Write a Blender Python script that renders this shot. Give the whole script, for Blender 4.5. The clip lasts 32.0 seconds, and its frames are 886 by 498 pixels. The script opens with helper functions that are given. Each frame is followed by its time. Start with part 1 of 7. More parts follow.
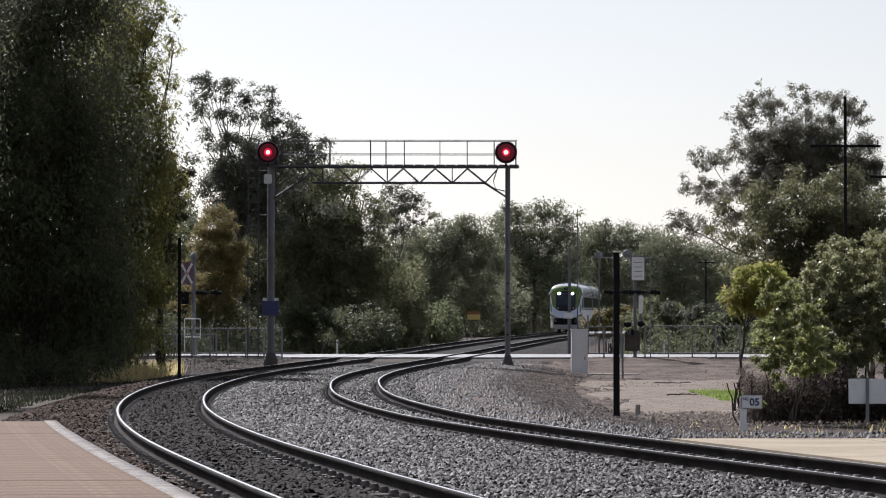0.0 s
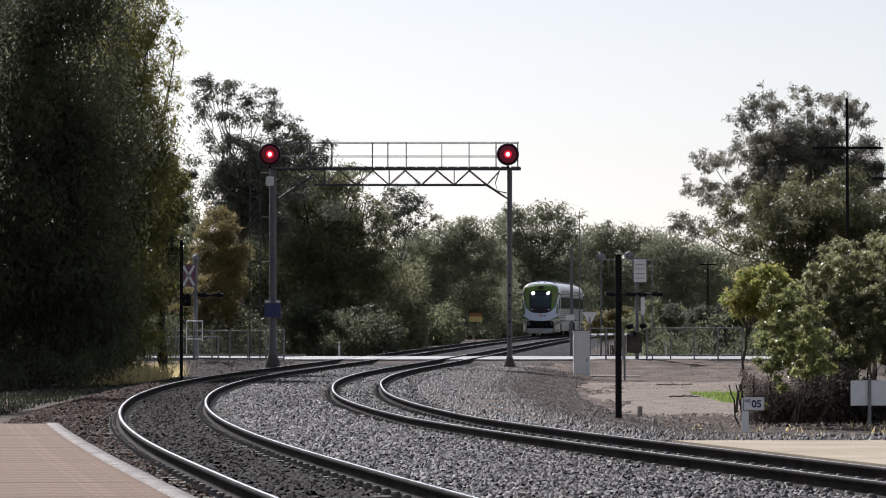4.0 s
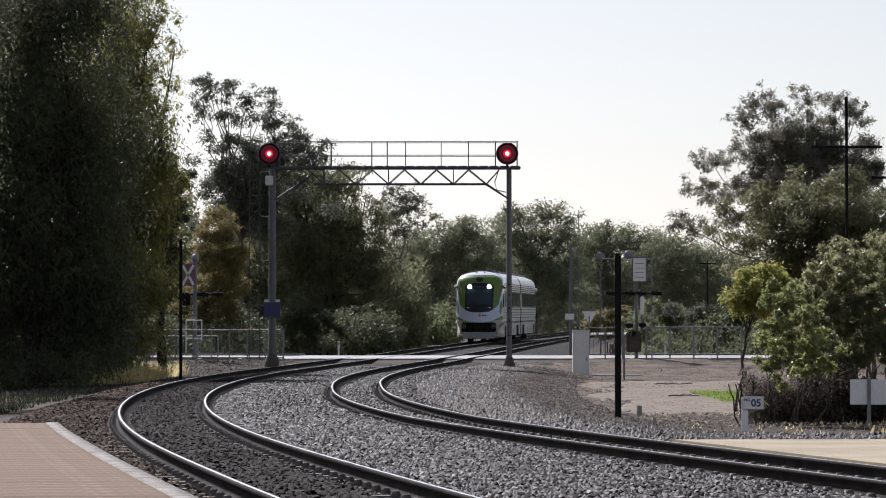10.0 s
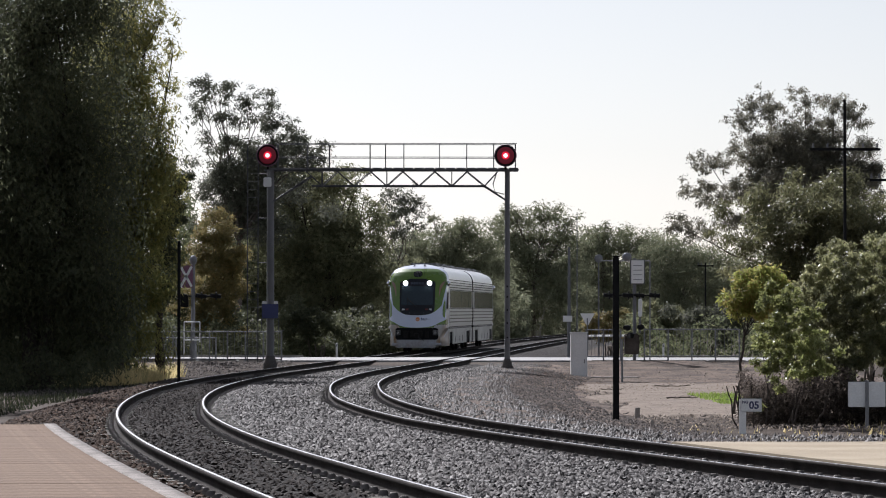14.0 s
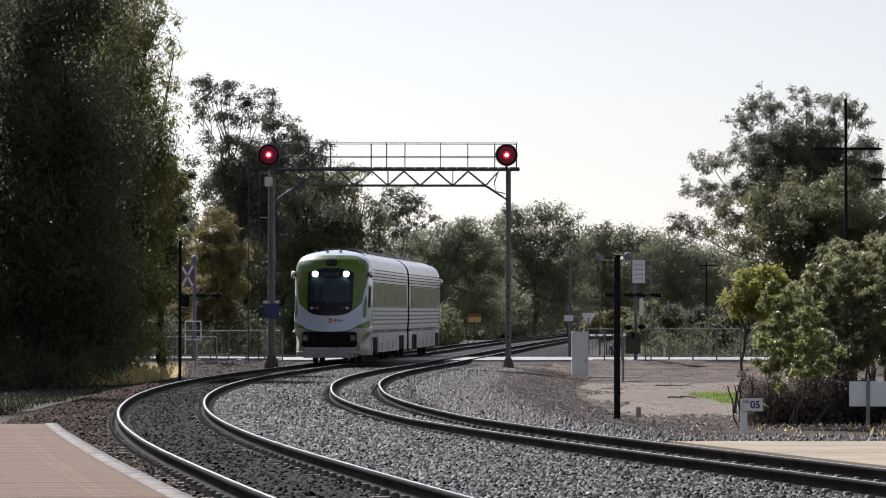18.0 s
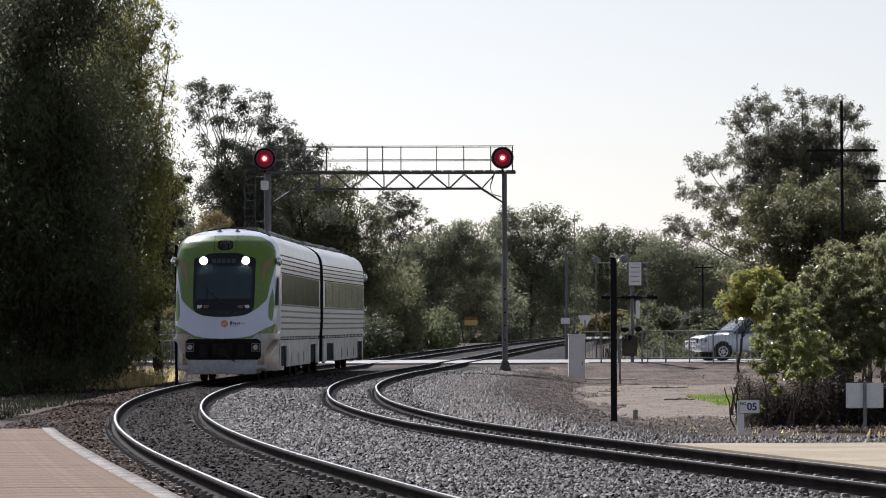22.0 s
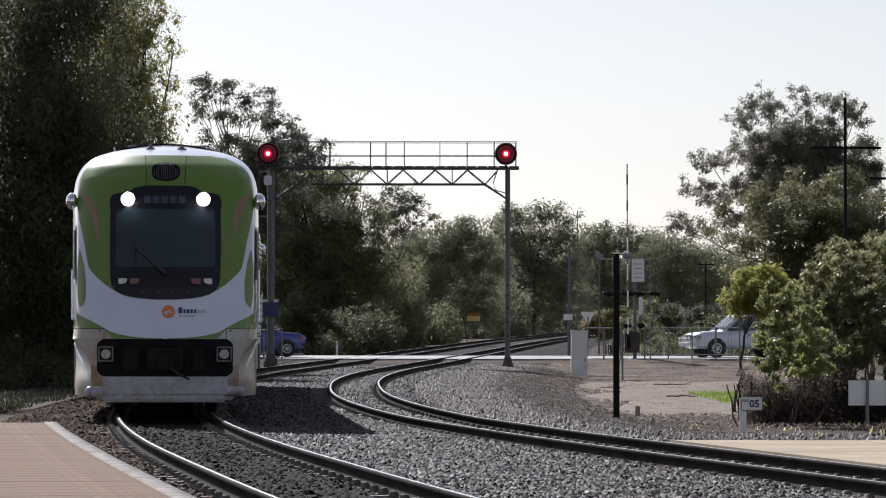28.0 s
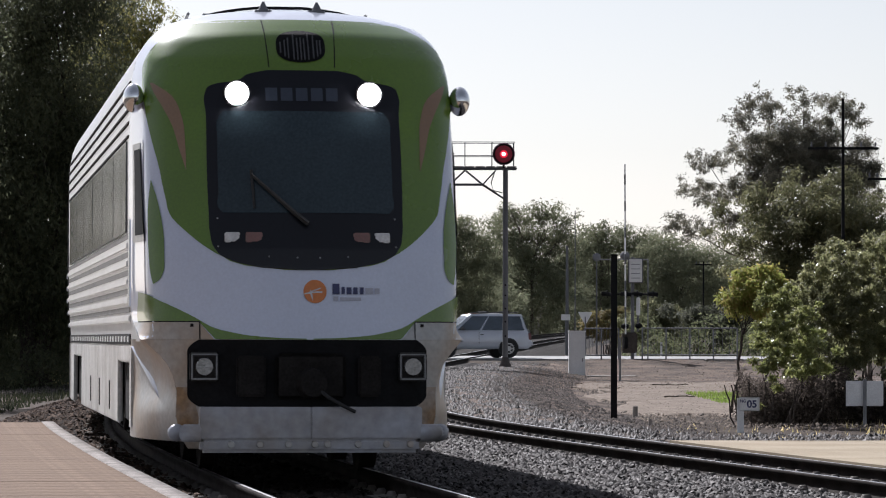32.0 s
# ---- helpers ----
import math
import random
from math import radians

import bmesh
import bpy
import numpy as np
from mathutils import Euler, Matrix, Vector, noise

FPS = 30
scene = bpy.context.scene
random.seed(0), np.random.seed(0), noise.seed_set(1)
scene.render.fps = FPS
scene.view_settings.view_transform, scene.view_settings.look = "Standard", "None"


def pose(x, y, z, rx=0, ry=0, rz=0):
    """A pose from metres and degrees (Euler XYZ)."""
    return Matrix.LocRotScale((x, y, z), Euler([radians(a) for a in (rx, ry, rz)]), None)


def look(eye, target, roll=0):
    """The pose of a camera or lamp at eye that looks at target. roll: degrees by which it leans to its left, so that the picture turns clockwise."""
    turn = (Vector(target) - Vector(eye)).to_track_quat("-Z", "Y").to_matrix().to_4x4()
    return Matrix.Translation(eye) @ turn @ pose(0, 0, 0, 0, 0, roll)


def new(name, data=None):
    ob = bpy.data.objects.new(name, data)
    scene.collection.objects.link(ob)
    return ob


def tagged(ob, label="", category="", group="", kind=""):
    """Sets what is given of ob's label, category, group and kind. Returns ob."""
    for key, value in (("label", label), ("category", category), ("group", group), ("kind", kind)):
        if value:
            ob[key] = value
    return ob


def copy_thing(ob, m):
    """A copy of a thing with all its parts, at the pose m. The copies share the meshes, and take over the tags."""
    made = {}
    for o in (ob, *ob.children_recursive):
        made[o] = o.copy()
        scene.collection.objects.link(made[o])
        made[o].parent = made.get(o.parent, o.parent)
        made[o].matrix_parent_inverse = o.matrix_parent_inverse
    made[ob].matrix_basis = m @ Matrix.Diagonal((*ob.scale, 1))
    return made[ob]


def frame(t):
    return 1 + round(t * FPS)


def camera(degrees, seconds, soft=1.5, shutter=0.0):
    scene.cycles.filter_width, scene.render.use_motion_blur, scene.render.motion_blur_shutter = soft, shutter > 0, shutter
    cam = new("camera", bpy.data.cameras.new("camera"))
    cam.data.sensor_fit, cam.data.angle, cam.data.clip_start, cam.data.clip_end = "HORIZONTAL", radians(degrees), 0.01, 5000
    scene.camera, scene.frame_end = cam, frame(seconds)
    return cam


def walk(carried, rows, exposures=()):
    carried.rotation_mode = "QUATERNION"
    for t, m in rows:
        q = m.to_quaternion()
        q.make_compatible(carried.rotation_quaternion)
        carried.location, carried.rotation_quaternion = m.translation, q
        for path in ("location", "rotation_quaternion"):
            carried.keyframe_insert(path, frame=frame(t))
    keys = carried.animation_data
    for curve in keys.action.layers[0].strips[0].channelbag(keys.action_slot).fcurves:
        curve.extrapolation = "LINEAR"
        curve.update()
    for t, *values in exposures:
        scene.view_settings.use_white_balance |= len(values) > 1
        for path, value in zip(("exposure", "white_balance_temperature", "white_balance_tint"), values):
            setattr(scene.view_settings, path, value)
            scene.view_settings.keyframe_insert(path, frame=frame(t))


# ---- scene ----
# ---------------- camera ----------------
cam = camera(13.968, 32.0, soft=1.05, shutter=0.3)
EYE = (0.0, 0.0, 1.2)
walk(cam, [(t, pose(*EYE, rx, ry, rz)) for t, rx, ry, rz in (
    (0, 91.4146, -0.0316, -0.0416), (0.5, 91.4241, -0.0071, -0.0413), (1, 91.4395, -0.0011, -0.0412), (1.5, 91.4583, -0.0018, -0.0412),
    (2, 91.4602, -0.0021, -0.0384), (2.5, 91.4534, 0.0015, -0.0271), (3, 91.4523, 0.0072, -0.0162), (3.5, 91.4503, -0.0008, -0.0136),
    (5.5, 91.4386, 0.0010, -0.0019), (6, 91.4480, 0.0002, -0.0004), (6.5, 91.4522, 0.0104, 0.0001), (7, 91.4549, 0.0437, 0.0030),
    (7.5, 91.4476, 0.0573, 0.0080), (8, 91.4416, 0.0446, 0.0022), (8.5, 91.4364, 0.0305, -0.0019), (9, 91.4328, 0.0486, -0.0021),
    (9.5, 91.4322, 0.0606, -0.0089), (10, 91.4348, 0.0307, -0.0185), (10.5, 91.4392, 0.0024, -0.0279), (11, 91.4474, -0.0135, -0.0373),
    (11.5, 91.4484, -0.0264, -0.0438), (12, 91.4478, -0.0144, -0.0548), (12.5, 91.4496, -0.0030, -0.0651), (13, 91.4502, 0.0032, -0.0650),
    (13.5, 91.4534, 0.0009, -0.0588), (14, 91.4647, -0.0383, -0.0492), (14.5, 91.4685, -0.0533, -0.0276), (16.5, 91.4549, -0.0548, -0.0142),
    (17, 91.4622, -0.0780, -0.0218), (17.5, 91.4555, -0.0423, -0.0264), (18, 91.4565, -0.0371, -0.0318), (18.5, 91.4541, -0.0448, -0.0466),
    (19, 91.4536, -0.0519, -0.0556), (19.5, 91.4583, -0.0520, -0.0580), (20, 91.4696, -0.0674, -0.0621), (20.5, 91.4790, -0.0438, -0.0672),
    (21, 91.4823, 0.0362, -0.0685), (21.5, 91.4935, 0.1411, -0.0740), (22, 91.5055, 0.1704, -0.0855), (22.5, 91.5081, 0.1735, -0.0847),
    (23, 91.5095, 0.1548, -0.0829), (23.5, 91.5074, 0.1561, -0.0769), (24, 91.5119, 0.1448, -0.0782), (24.5, 91.5107, 0.1692, -0.0831),
    (25, 91.5050, 0.1555, -0.0793), (25.5, 91.4922, 0.1099, -0.0806), (27.5, 91.4435, -0.0614, -0.0419), (28, 91.4381, -0.0654, -0.0439),
    (28.5, 91.4268, -0.0486, -0.0495), (29, 91.4129, -0.0373, -0.0520), (29.5, 91.4025, -0.0496, -0.0572), (30, 91.4016, -0.0711, -0.0679),
    (30.5, 91.4066, -0.1115, -0.0766), (31, 91.4124, -0.1010, -0.0816), (31.5, 91.4246, -0.0852, -0.0846), (32, 91.4402, -0.1184, -0.0814),
)])

# ---------------- world, sun, exposure ----------------
SUN_AZ, SUN_EL = -24.0, 38.0          # degrees: azimuth from +Y towards +X, elevation
scene.view_settings.exposure = 0.36
scene.view_settings.use_white_balance = True
scene.view_settings.white_balance_temperature, scene.view_settings.white_balance_tint = 6210, 15
world = bpy.data.worlds.new("sky")
scene.world = world
world.use_nodes = True
wn = world.node_tree.nodes
sky = wn.new("ShaderNodeTexSky")
sky.sky_type, sky.sun_disc = "NISHITA", False
sky.sun_elevation, sky.sun_rotation = radians(SUN_EL), radians(SUN_AZ)
sky.air_density, sky.dust_density, sky.ozone_density = 1.0, 0.8, 1.0
haze = wn.new("ShaderNodeHueSaturation")
haze.inputs["Saturation"].default_value = 0.40
world.node_tree.links.new(sky.outputs[0], haze.inputs["Color"])
world.node_tree.links.new(haze.outputs[0], wn["Background"].inputs[0])
wn["Background"].inputs[1].default_value = 0.075
sun = new("sun", bpy.data.lights.new("sun", "SUN"))
sun.data.energy, sun.data.angle, sun.data.color = 5.0, radians(0.6), (1.0, 0.98, 0.95)
_a, _e = radians(SUN_AZ), radians(SUN_EL)
sun.matrix_world = look((0, 0, 60), (-math.sin(_a) * math.cos(_e) * 60, -math.cos(_a) * math.cos(_e) * 60, 60 - math.sin(_e) * 60))


# ---------------- materials ----------------
def mat(name, col, rough=0.6, metal=0.0, var=0.25, scale=2.0, bump=0.15, bscale=40.0, col2=None, coat=0.0, island=0.0, each=0.0, spec=0.5, dist=0.01):
    m = bpy.data.materials.new(name)
    m.use_nodes = True
    n, l = m.node_tree.nodes, m.node_tree.links
    b = n["Principled BSDF"]
    tc = n.new("ShaderNodeTexCoord")
    big, fine = n.new("ShaderNodeTexNoise"), n.new("ShaderNodeTexNoise")
    big.inputs["Scale"].default_value, big.inputs["Detail"].default_value = scale, 5
    fine.inputs["Scale"].default_value, fine.inputs["Detail"].default_value = bscale, 3
    for t in (big, fine):
        l.new(tc.outputs["Object"], t.inputs["Vector"])
    mix = n.new("ShaderNodeMix")
    mix.data_type = "RGBA"
    mix.inputs["A"].default_value = (*col, 1)
    c2 = col2 or [c * (1 - var) for c in col]
    mix.inputs["B"].default_value = (*c2, 1)
    ramp = n.new("ShaderNodeMapRange")
    ramp.inputs["From Min"].default_value, ramp.inputs["From Max"].default_value = 0.35, 0.68
    l.new(big.outputs["Fac"], ramp.inputs["Value"])
    l.new(ramp.outputs["Result"], mix.inputs["Factor"])
    hsv = n.new("ShaderNodeHueSaturation")
    l.new(mix.outputs["Result"], hsv.inputs["Color"])
    val = n.new("ShaderNodeMapRange")
    val.inputs["To Min"].default_value, val.inputs["To Max"].default_value = 1 - var * 0.7, 1 + var * 0.7
    val.inputs["From Min"].default_value, val.inputs["From Max"].default_value = 0.3, 0.7
    l.new(fine.outputs["Fac"], val.inputs["Value"])
    out = val.outputs["Result"]
    for amount, node, sock in ((island, "ShaderNodeNewGeometry", "Random Per Island"), (each, "ShaderNodeObjectInfo", "Random")):
        if amount:
            g, r, k = n.new(node), n.new("ShaderNodeMapRange"), n.new("ShaderNodeMath")
            r.inputs["To Min"].default_value, r.inputs["To Max"].default_value = 1 - amount, 1 + amount
            l.new(g.outputs[sock], r.inputs["Value"])
            k.operation = "MULTIPLY"
            l.new(out, k.inputs[0])
            l.new(r.outputs["Result"], k.inputs[1])
            out = k.outputs[0]
    l.new(out, hsv.inputs["Value"])
    l.new(hsv.outputs["Color"], b.inputs["Base Color"])
    rr = n.new("ShaderNodeMapRange")
    rr.inputs["To Min"].default_value, rr.inputs["To Max"].default_value = max(0.02, rough * 0.8), min(1, rough * 1.2)
    l.new(big.outputs["Fac"], rr.inputs["Value"])
    l.new(rr.outputs["Result"], b.inputs["Roughness"])
    b.inputs["Metallic"].default_value = metal
    b.inputs["Coat Weight"].default_value = coat
    b.inputs["Specular IOR Level"].default_value = spec
    if bump:
        bp = n.new("ShaderNodeBump")
        bp.inputs["Strength"].default_value, bp.inputs["Distance"].default_value = bump, dist
        l.new(fine.outputs["Fac"], bp.inputs["Height"])
        l.new(bp.outputs["Normal"], b.inputs["Normal"])
    return m


def leaf_mat(name, cols, translucent=0.35, spec=0.14, rough=0.55):
    m = bpy.data.materials.new(name)
    m.use_nodes = True
    n, l = m.node_tree.nodes, m.node_tree.links
    b, out = n["Principled BSDF"], n["Material Output"]
    g, r = n.new("ShaderNodeNewGeometry"), n.new("ShaderNodeValToRGB")
    l.new(g.outputs["Random Per Island"], r.inputs["Fac"])
    r.color_ramp.elements[0].color, r.color_ramp.elements[1].color = (*cols[0], 1), (*cols[-1], 1)
    for i, c in enumerate(cols[1:-1]):
        r.color_ramp.elements.new((i + 1) / (len(cols) - 1)).color = (*c, 1)
    tc, nz, hv, mr = n.new("ShaderNodeTexCoord"), n.new("ShaderNodeTexNoise"), n.new("ShaderNodeHueSaturation"), n.new("ShaderNodeMapRange")
    nz.inputs["Scale"].default_value = 0.55
    l.new(tc.outputs["Object"], nz.inputs["Vector"])
    mr.inputs["From Min"].default_value, mr.inputs["From Max"].default_value = 0.3, 0.7
    mr.inputs["To Min"].default_value, mr.inputs["To Max"].default_value = 0.65, 1.35
    l.new(nz.outputs["Fac"], mr.inputs["Value"])
    l.new(mr.outputs["Result"], hv.inputs["Value"])
    l.new(r.outputs["Color"], hv.inputs["Color"])
    l.new(hv.outputs["Color"], b.inputs["Base Color"])
    b.inputs["Roughness"].default_value = rough
    b.inputs["Specular IOR Level"].default_value = spec
    t, mx = n.new("ShaderNodeBsdfTranslucent"), n.new("ShaderNodeMixShader")
    glowthrough = n.new("ShaderNodeHueSaturation")
    glowthrough.inputs["Value"].default_value = 2.2
    glowthrough.inputs["Saturation"].default_value = 0.9
    l.new(hv.outputs["Color"], glowthrough.inputs["Color"])
    l.new(glowthrough.outputs["Color"], t.inputs["Color"])
    mx.inputs[0].default_value = translucent
    l.new(b.outputs[0], mx.inputs[1])
    l.new(t.outputs[0], mx.inputs[2])
    l.new(mx.outputs[0], out.inputs["Surface"])
    return m


def glow_mat(name, col, strength):
    m = bpy.data.materials.new(name)
    m.use_nodes = True
    b = m.node_tree.nodes["Principled BSDF"]
    b.inputs["Base Color"].default_value = (*[min(1, c) for c in col], 1)
    b.inputs["Emission Color"].default_value = (*col, 1)
    b.inputs["Emission Strength"].default_value = strength
    return m


M = {
    "ground": mat("earth", (0.08, 0.062, 0.05), 0.95, var=0.4, scale=0.35, bump=0.6, bscale=9, col2=(0.058, 0.047, 0.038), dist=0.05, spec=0.06),
    "dirt": mat("pale_dirt", (0.255, 0.212, 0.175), 0.95, var=0.35, scale=1.6, bump=0.8, bscale=9, col2=(0.18, 0.147, 0.12), dist=0.05, spec=0.06),
    "bank": mat("gravelly_soil", (0.185, 0.142, 0.115), 0.95, var=0.5, scale=0.8, bump=1.0, bscale=16, col2=(0.08, 0.068, 0.06), dist=0.05, spec=0.06),
    # Bed darkened: shade in the gaps between loose stones is in its colour.
    "ballast": mat("ballast_gap_shade", (0.035, 0.032, 0.03), 0.9, var=0.5, scale=1.2, bump=1.0, bscale=18, col2=(0.04, 0.037, 0.035), dist=0.06, spec=0.06),
    "ballast_oily": mat("ballast_oily", (0.028, 0.025, 0.023), 0.9, var=0.5, scale=2.0, bump=1.0, bscale=18, dist=0.06, spec=0.06),
    "stone": mat("crushed_stone", (0.080, 0.073, 0.070), 0.62, var=0.35, scale=9, bump=0.3, bscale=60, island=0.97, col2=(0.048, 0.044, 0.042), spec=0.09),
    "stone_oily": mat("oily_stone", (0.024, 0.019, 0.016), 0.8, var=0.3, scale=9, bump=0.2, bscale=60, island=0.35, spec=0.06),
    "stone_brown": mat("brown_stone", (0.068, 0.046, 0.034), 0.9, var=0.3, scale=9, bump=0.2, bscale=60, island=0.75, spec=0.06),
    "rail_side": mat("rusty_rail", (0.03, 0.024, 0.021), 0.85, 0.0, var=0.4, scale=3, bump=0.3, bscale=80, spec=0.06),
    "rail_top": mat("polished_rail", (0.50, 0.50, 0.52), 0.32, 1.0, var=0.08, scale=2, bump=0.03, bscale=90),
    "rail_top_worn": mat("dull_rail", (0.45, 0.42, 0.40), 0.4, 1.0, var=0.2, scale=2, bump=0.05, bscale=90),
    "sleeper": mat("concrete_sleeper", (0.26, 0.245, 0.22), 0.9, var=0.35, scale=5, bump=0.3, bscale=60, each=0.2, spec=0.06),
    "clip": mat("spring_clip", (0.17, 0.15, 0.135), 0.6, 0.3, var=0.3, scale=9, bump=0.1),
    "asphalt": mat("pale_asphalt", (0.33, 0.325, 0.315), 0.55, var=0.3, scale=0.6, bump=0.3, bscale=60, col2=(0.16, 0.155, 0.15)),
    "concrete": mat("concrete", (0.33, 0.305, 0.28), 0.85, var=0.2, scale=0.8, bump=0.2, bscale=40, col2=(0.25, 0.23, 0.205), spec=0.06),
    "pink_paver": mat("pink_brick_paving", (0.215, 0.150, 0.106), 0.85, var=0.4, scale=1.6, bump=0.3, bscale=26, each=0.05, col2=(0.14, 0.096, 0.068), spec=0.06),
    "joint": mat("sandy_joint", (0.20, 0.152, 0.115), 0.95, var=0.2, scale=3, spec=0.06),
    "edge_white": mat("worn_white_edging", (0.34, 0.31, 0.285), 0.85, var=0.45, scale=4, bump=0.2, bscale=50, spec=0.06),
    "galv": mat("galvanised_steel", (0.22, 0.225, 0.235), 0.6, 0.4, var=0.2, scale=3, bump=0.05, bscale=50),
    "gantry_steel": mat("weathered_steel", (0.09, 0.092, 0.10), 0.65, 0.0, var=0.25, scale=3, bump=0.05, bscale=50, spec=0.3),
    "grey_paint": mat("grey_paint", (0.145, 0.147, 0.155), 0.6, 0.0, var=0.2, scale=1.5, bump=0.06, bscale=40),
    "black_paint": mat("black_paint", (0.012, 0.012, 0.013), 0.8, 0.0, var=0.3, scale=4, bump=0.08, bscale=40, spec=0.15),
    "white_paint": mat("white_paint", (0.80, 0.80, 0.79), 0.5, 0.0, var=0.12, scale=2, bump=0.05, bscale=40),
    "cabinet": mat("grey_cabinet_paint", (0.72, 0.72, 0.72), 0.55, 0.0, var=0.12, scale=1.5, bump=0.05, bscale=30),
    "red_paint": mat("red_paint", (0.45, 0.03, 0.04), 0.45, var=0.15),
    "blue_sign": mat("blue_enamel", (0.032, 0.042, 0.15), 0.4, var=0.1),
    "rust_band": mat("rusty_brown_enamel", (0.24, 0.10, 0.03), 0.6, var=0.3),
    "yellow_sign": mat("yellow_enamel", (0.58, 0.42, 0.13), 0.5, var=0.15),
    "maroon": mat("maroon_enamel", (0.20, 0.085, 0.14), 0.5, var=0.15),
    "bark": mat("grey_bark", (0.16, 0.135, 0.115), 0.9, var=0.5, scale=3, bump=0.6, bscale=14, dist=0.03, spec=0.06),
    "bark_dark": mat("dark_bark", (0.07, 0.058, 0.05), 0.9, var=0.5, scale=3, bump=0.6, bscale=14, dist=0.03, spec=0.06),
    "timber": mat("weathered_timber", (0.10, 0.085, 0.075), 0.85, var=0.4, scale=2, bump=0.4, bscale=30, spec=0.06),
    "leaf_dark": leaf_mat("dark_gum_leaf", [(0.066, 0.078, 0.042), (0.093, 0.106, 0.055), (0.13, 0.135, 0.07)], 0.4, 0.05, 0.8),
    "leaf_grey": leaf_mat("grey_gum_leaf", [(0.065, 0.07, 0.052), (0.092, 0.097, 0.07), (0.125, 0.128, 0.092)], 0.3, 0.1, 0.6),
    "leaf_olive": leaf_mat("olive_leaf", [(0.098, 0.106, 0.06), (0.135, 0.14, 0.077), (0.18, 0.175, 0.095)], 0.4, 0.05, 0.8),
    # Darker gum leaf copy with shade put into its colour.
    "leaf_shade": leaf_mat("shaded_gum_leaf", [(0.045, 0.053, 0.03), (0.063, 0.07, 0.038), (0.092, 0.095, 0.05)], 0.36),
    # Sunlight on the outer gum is put into this yellower, brighter leaf.
    "leaf_sunlit": leaf_mat("sunlit_gum_leaf", [(0.10, 0.105, 0.034), (0.15, 0.148, 0.045), (0.23, 0.205, 0.062)], 0.6),
    "leaf_dead": leaf_mat("dead_leaf", [(0.035, 0.029, 0.026), (0.062, 0.051, 0.044), (0.115, 0.095, 0.078)], 0.35, 0.02, 0.9),
    "leaf_bush": leaf_mat("pale_bush_leaf", [(0.10, 0.108, 0.05), (0.145, 0.148, 0.065), (0.20, 0.192, 0.10)], 0.58, 0.55, 0.34),
    "leaf_pale": leaf_mat("pale_olive_leaf", [(0.068, 0.071, 0.036), (0.096, 0.098, 0.047), (0.14, 0.135, 0.068)], 0.48, 0.3, 0.4),
    "leaf_crown": leaf_mat("grey_brown_crown_leaf", [(0.085, 0.084, 0.064), (0.125, 0.12, 0.09), (0.175, 0.163, 0.12)], 0.42, 0.3, 0.45),
    # Paler leaf for far trees: distance haze is put into its colour.
    "leaf_hazed": leaf_mat("hazed_far_leaf", [(0.12, 0.134, 0.085), (0.155, 0.166, 0.10), (0.18, 0.18, 0.115)], 0.34, 0.05, 0.8),
    "leaf_bright": leaf_mat("fresh_leaf", [(0.095, 0.112, 0.035), (0.14, 0.155, 0.045), (0.20, 0.20, 0.075)], 0.58, 0.55, 0.34),
    "leaf_yellow": leaf_mat("yellow_leaf", [(0.15, 0.18, 0.035), (0.20, 0.21, 0.045), (0.25, 0.19, 0.06)], 0.55),
    "leaf_rust": leaf_mat("rusty_leaf", [(0.095, 0.10, 0.042), (0.19, 0.14, 0.052), (0.125, 0.118, 0.05)], 0.42),
    "grass": leaf_mat("green_grass", [(0.10, 0.16, 0.02), (0.14, 0.21, 0.03), (0.19, 0.25, 0.05)], 0.35),
    "grass_dry": leaf_mat("dry_grass", [(0.32, 0.25, 0.11), (0.42, 0.34, 0.16), (0.22, 0.20, 0.09)], 0.5),
    # Near-black blades: the shade under the left trees is in this colour.
    "grass_dull_shade": leaf_mat("dull_shaded_grass", [(0.014, 0.019, 0.011), (0.022, 0.026, 0.014), (0.036, 0.036, 0.02)], 0.3),
}


# ---------------- building helpers ----------------
def link_mesh(name, me, mats, parent=None, label=""):
    for m in mats:
        me.materials.append(m)
    ob = new(name, me)
    if parent is not None:
        ob.parent = parent
    if label:
        ob["label"] = label
    return ob


def part(name, bm, material, parent=None, label="", smooth=False):
    me = bpy.data.meshes.new(name)
    bmesh.ops.recalc_face_normals(bm, faces=bm.faces[:])
    bm.to_mesh(me)
    bm.free()
    if smooth:
        me.polygons.foreach_set("use_smooth", [True] * len(me.polygons))
    return link_mesh(name, me, [material], parent, label)


def soup(name, V, k, mats, parent=None, index=None):
    """A mesh of many loose faces of k corners each: V is (faces * k, 3)."""
    V = np.asarray(V, dtype=np.float32).reshape(-1, 3)
    nf = len(V) // k
    me = bpy.data.meshes.new(name)
    me.vertices.add(len(V))
    me.vertices.foreach_set("co", V.ravel())
    me.loops.add(nf * k)
    me.loops.foreach_set("vertex_index", np.arange(nf * k, dtype=np.int32))
    me.polygons.add(nf)
    me.polygons.foreach_set("loop_start", np.arange(0, nf * k, k, dtype=np.int32))
    me.update(calc_edges=True)
    return link_mesh(name, me, mats, parent)


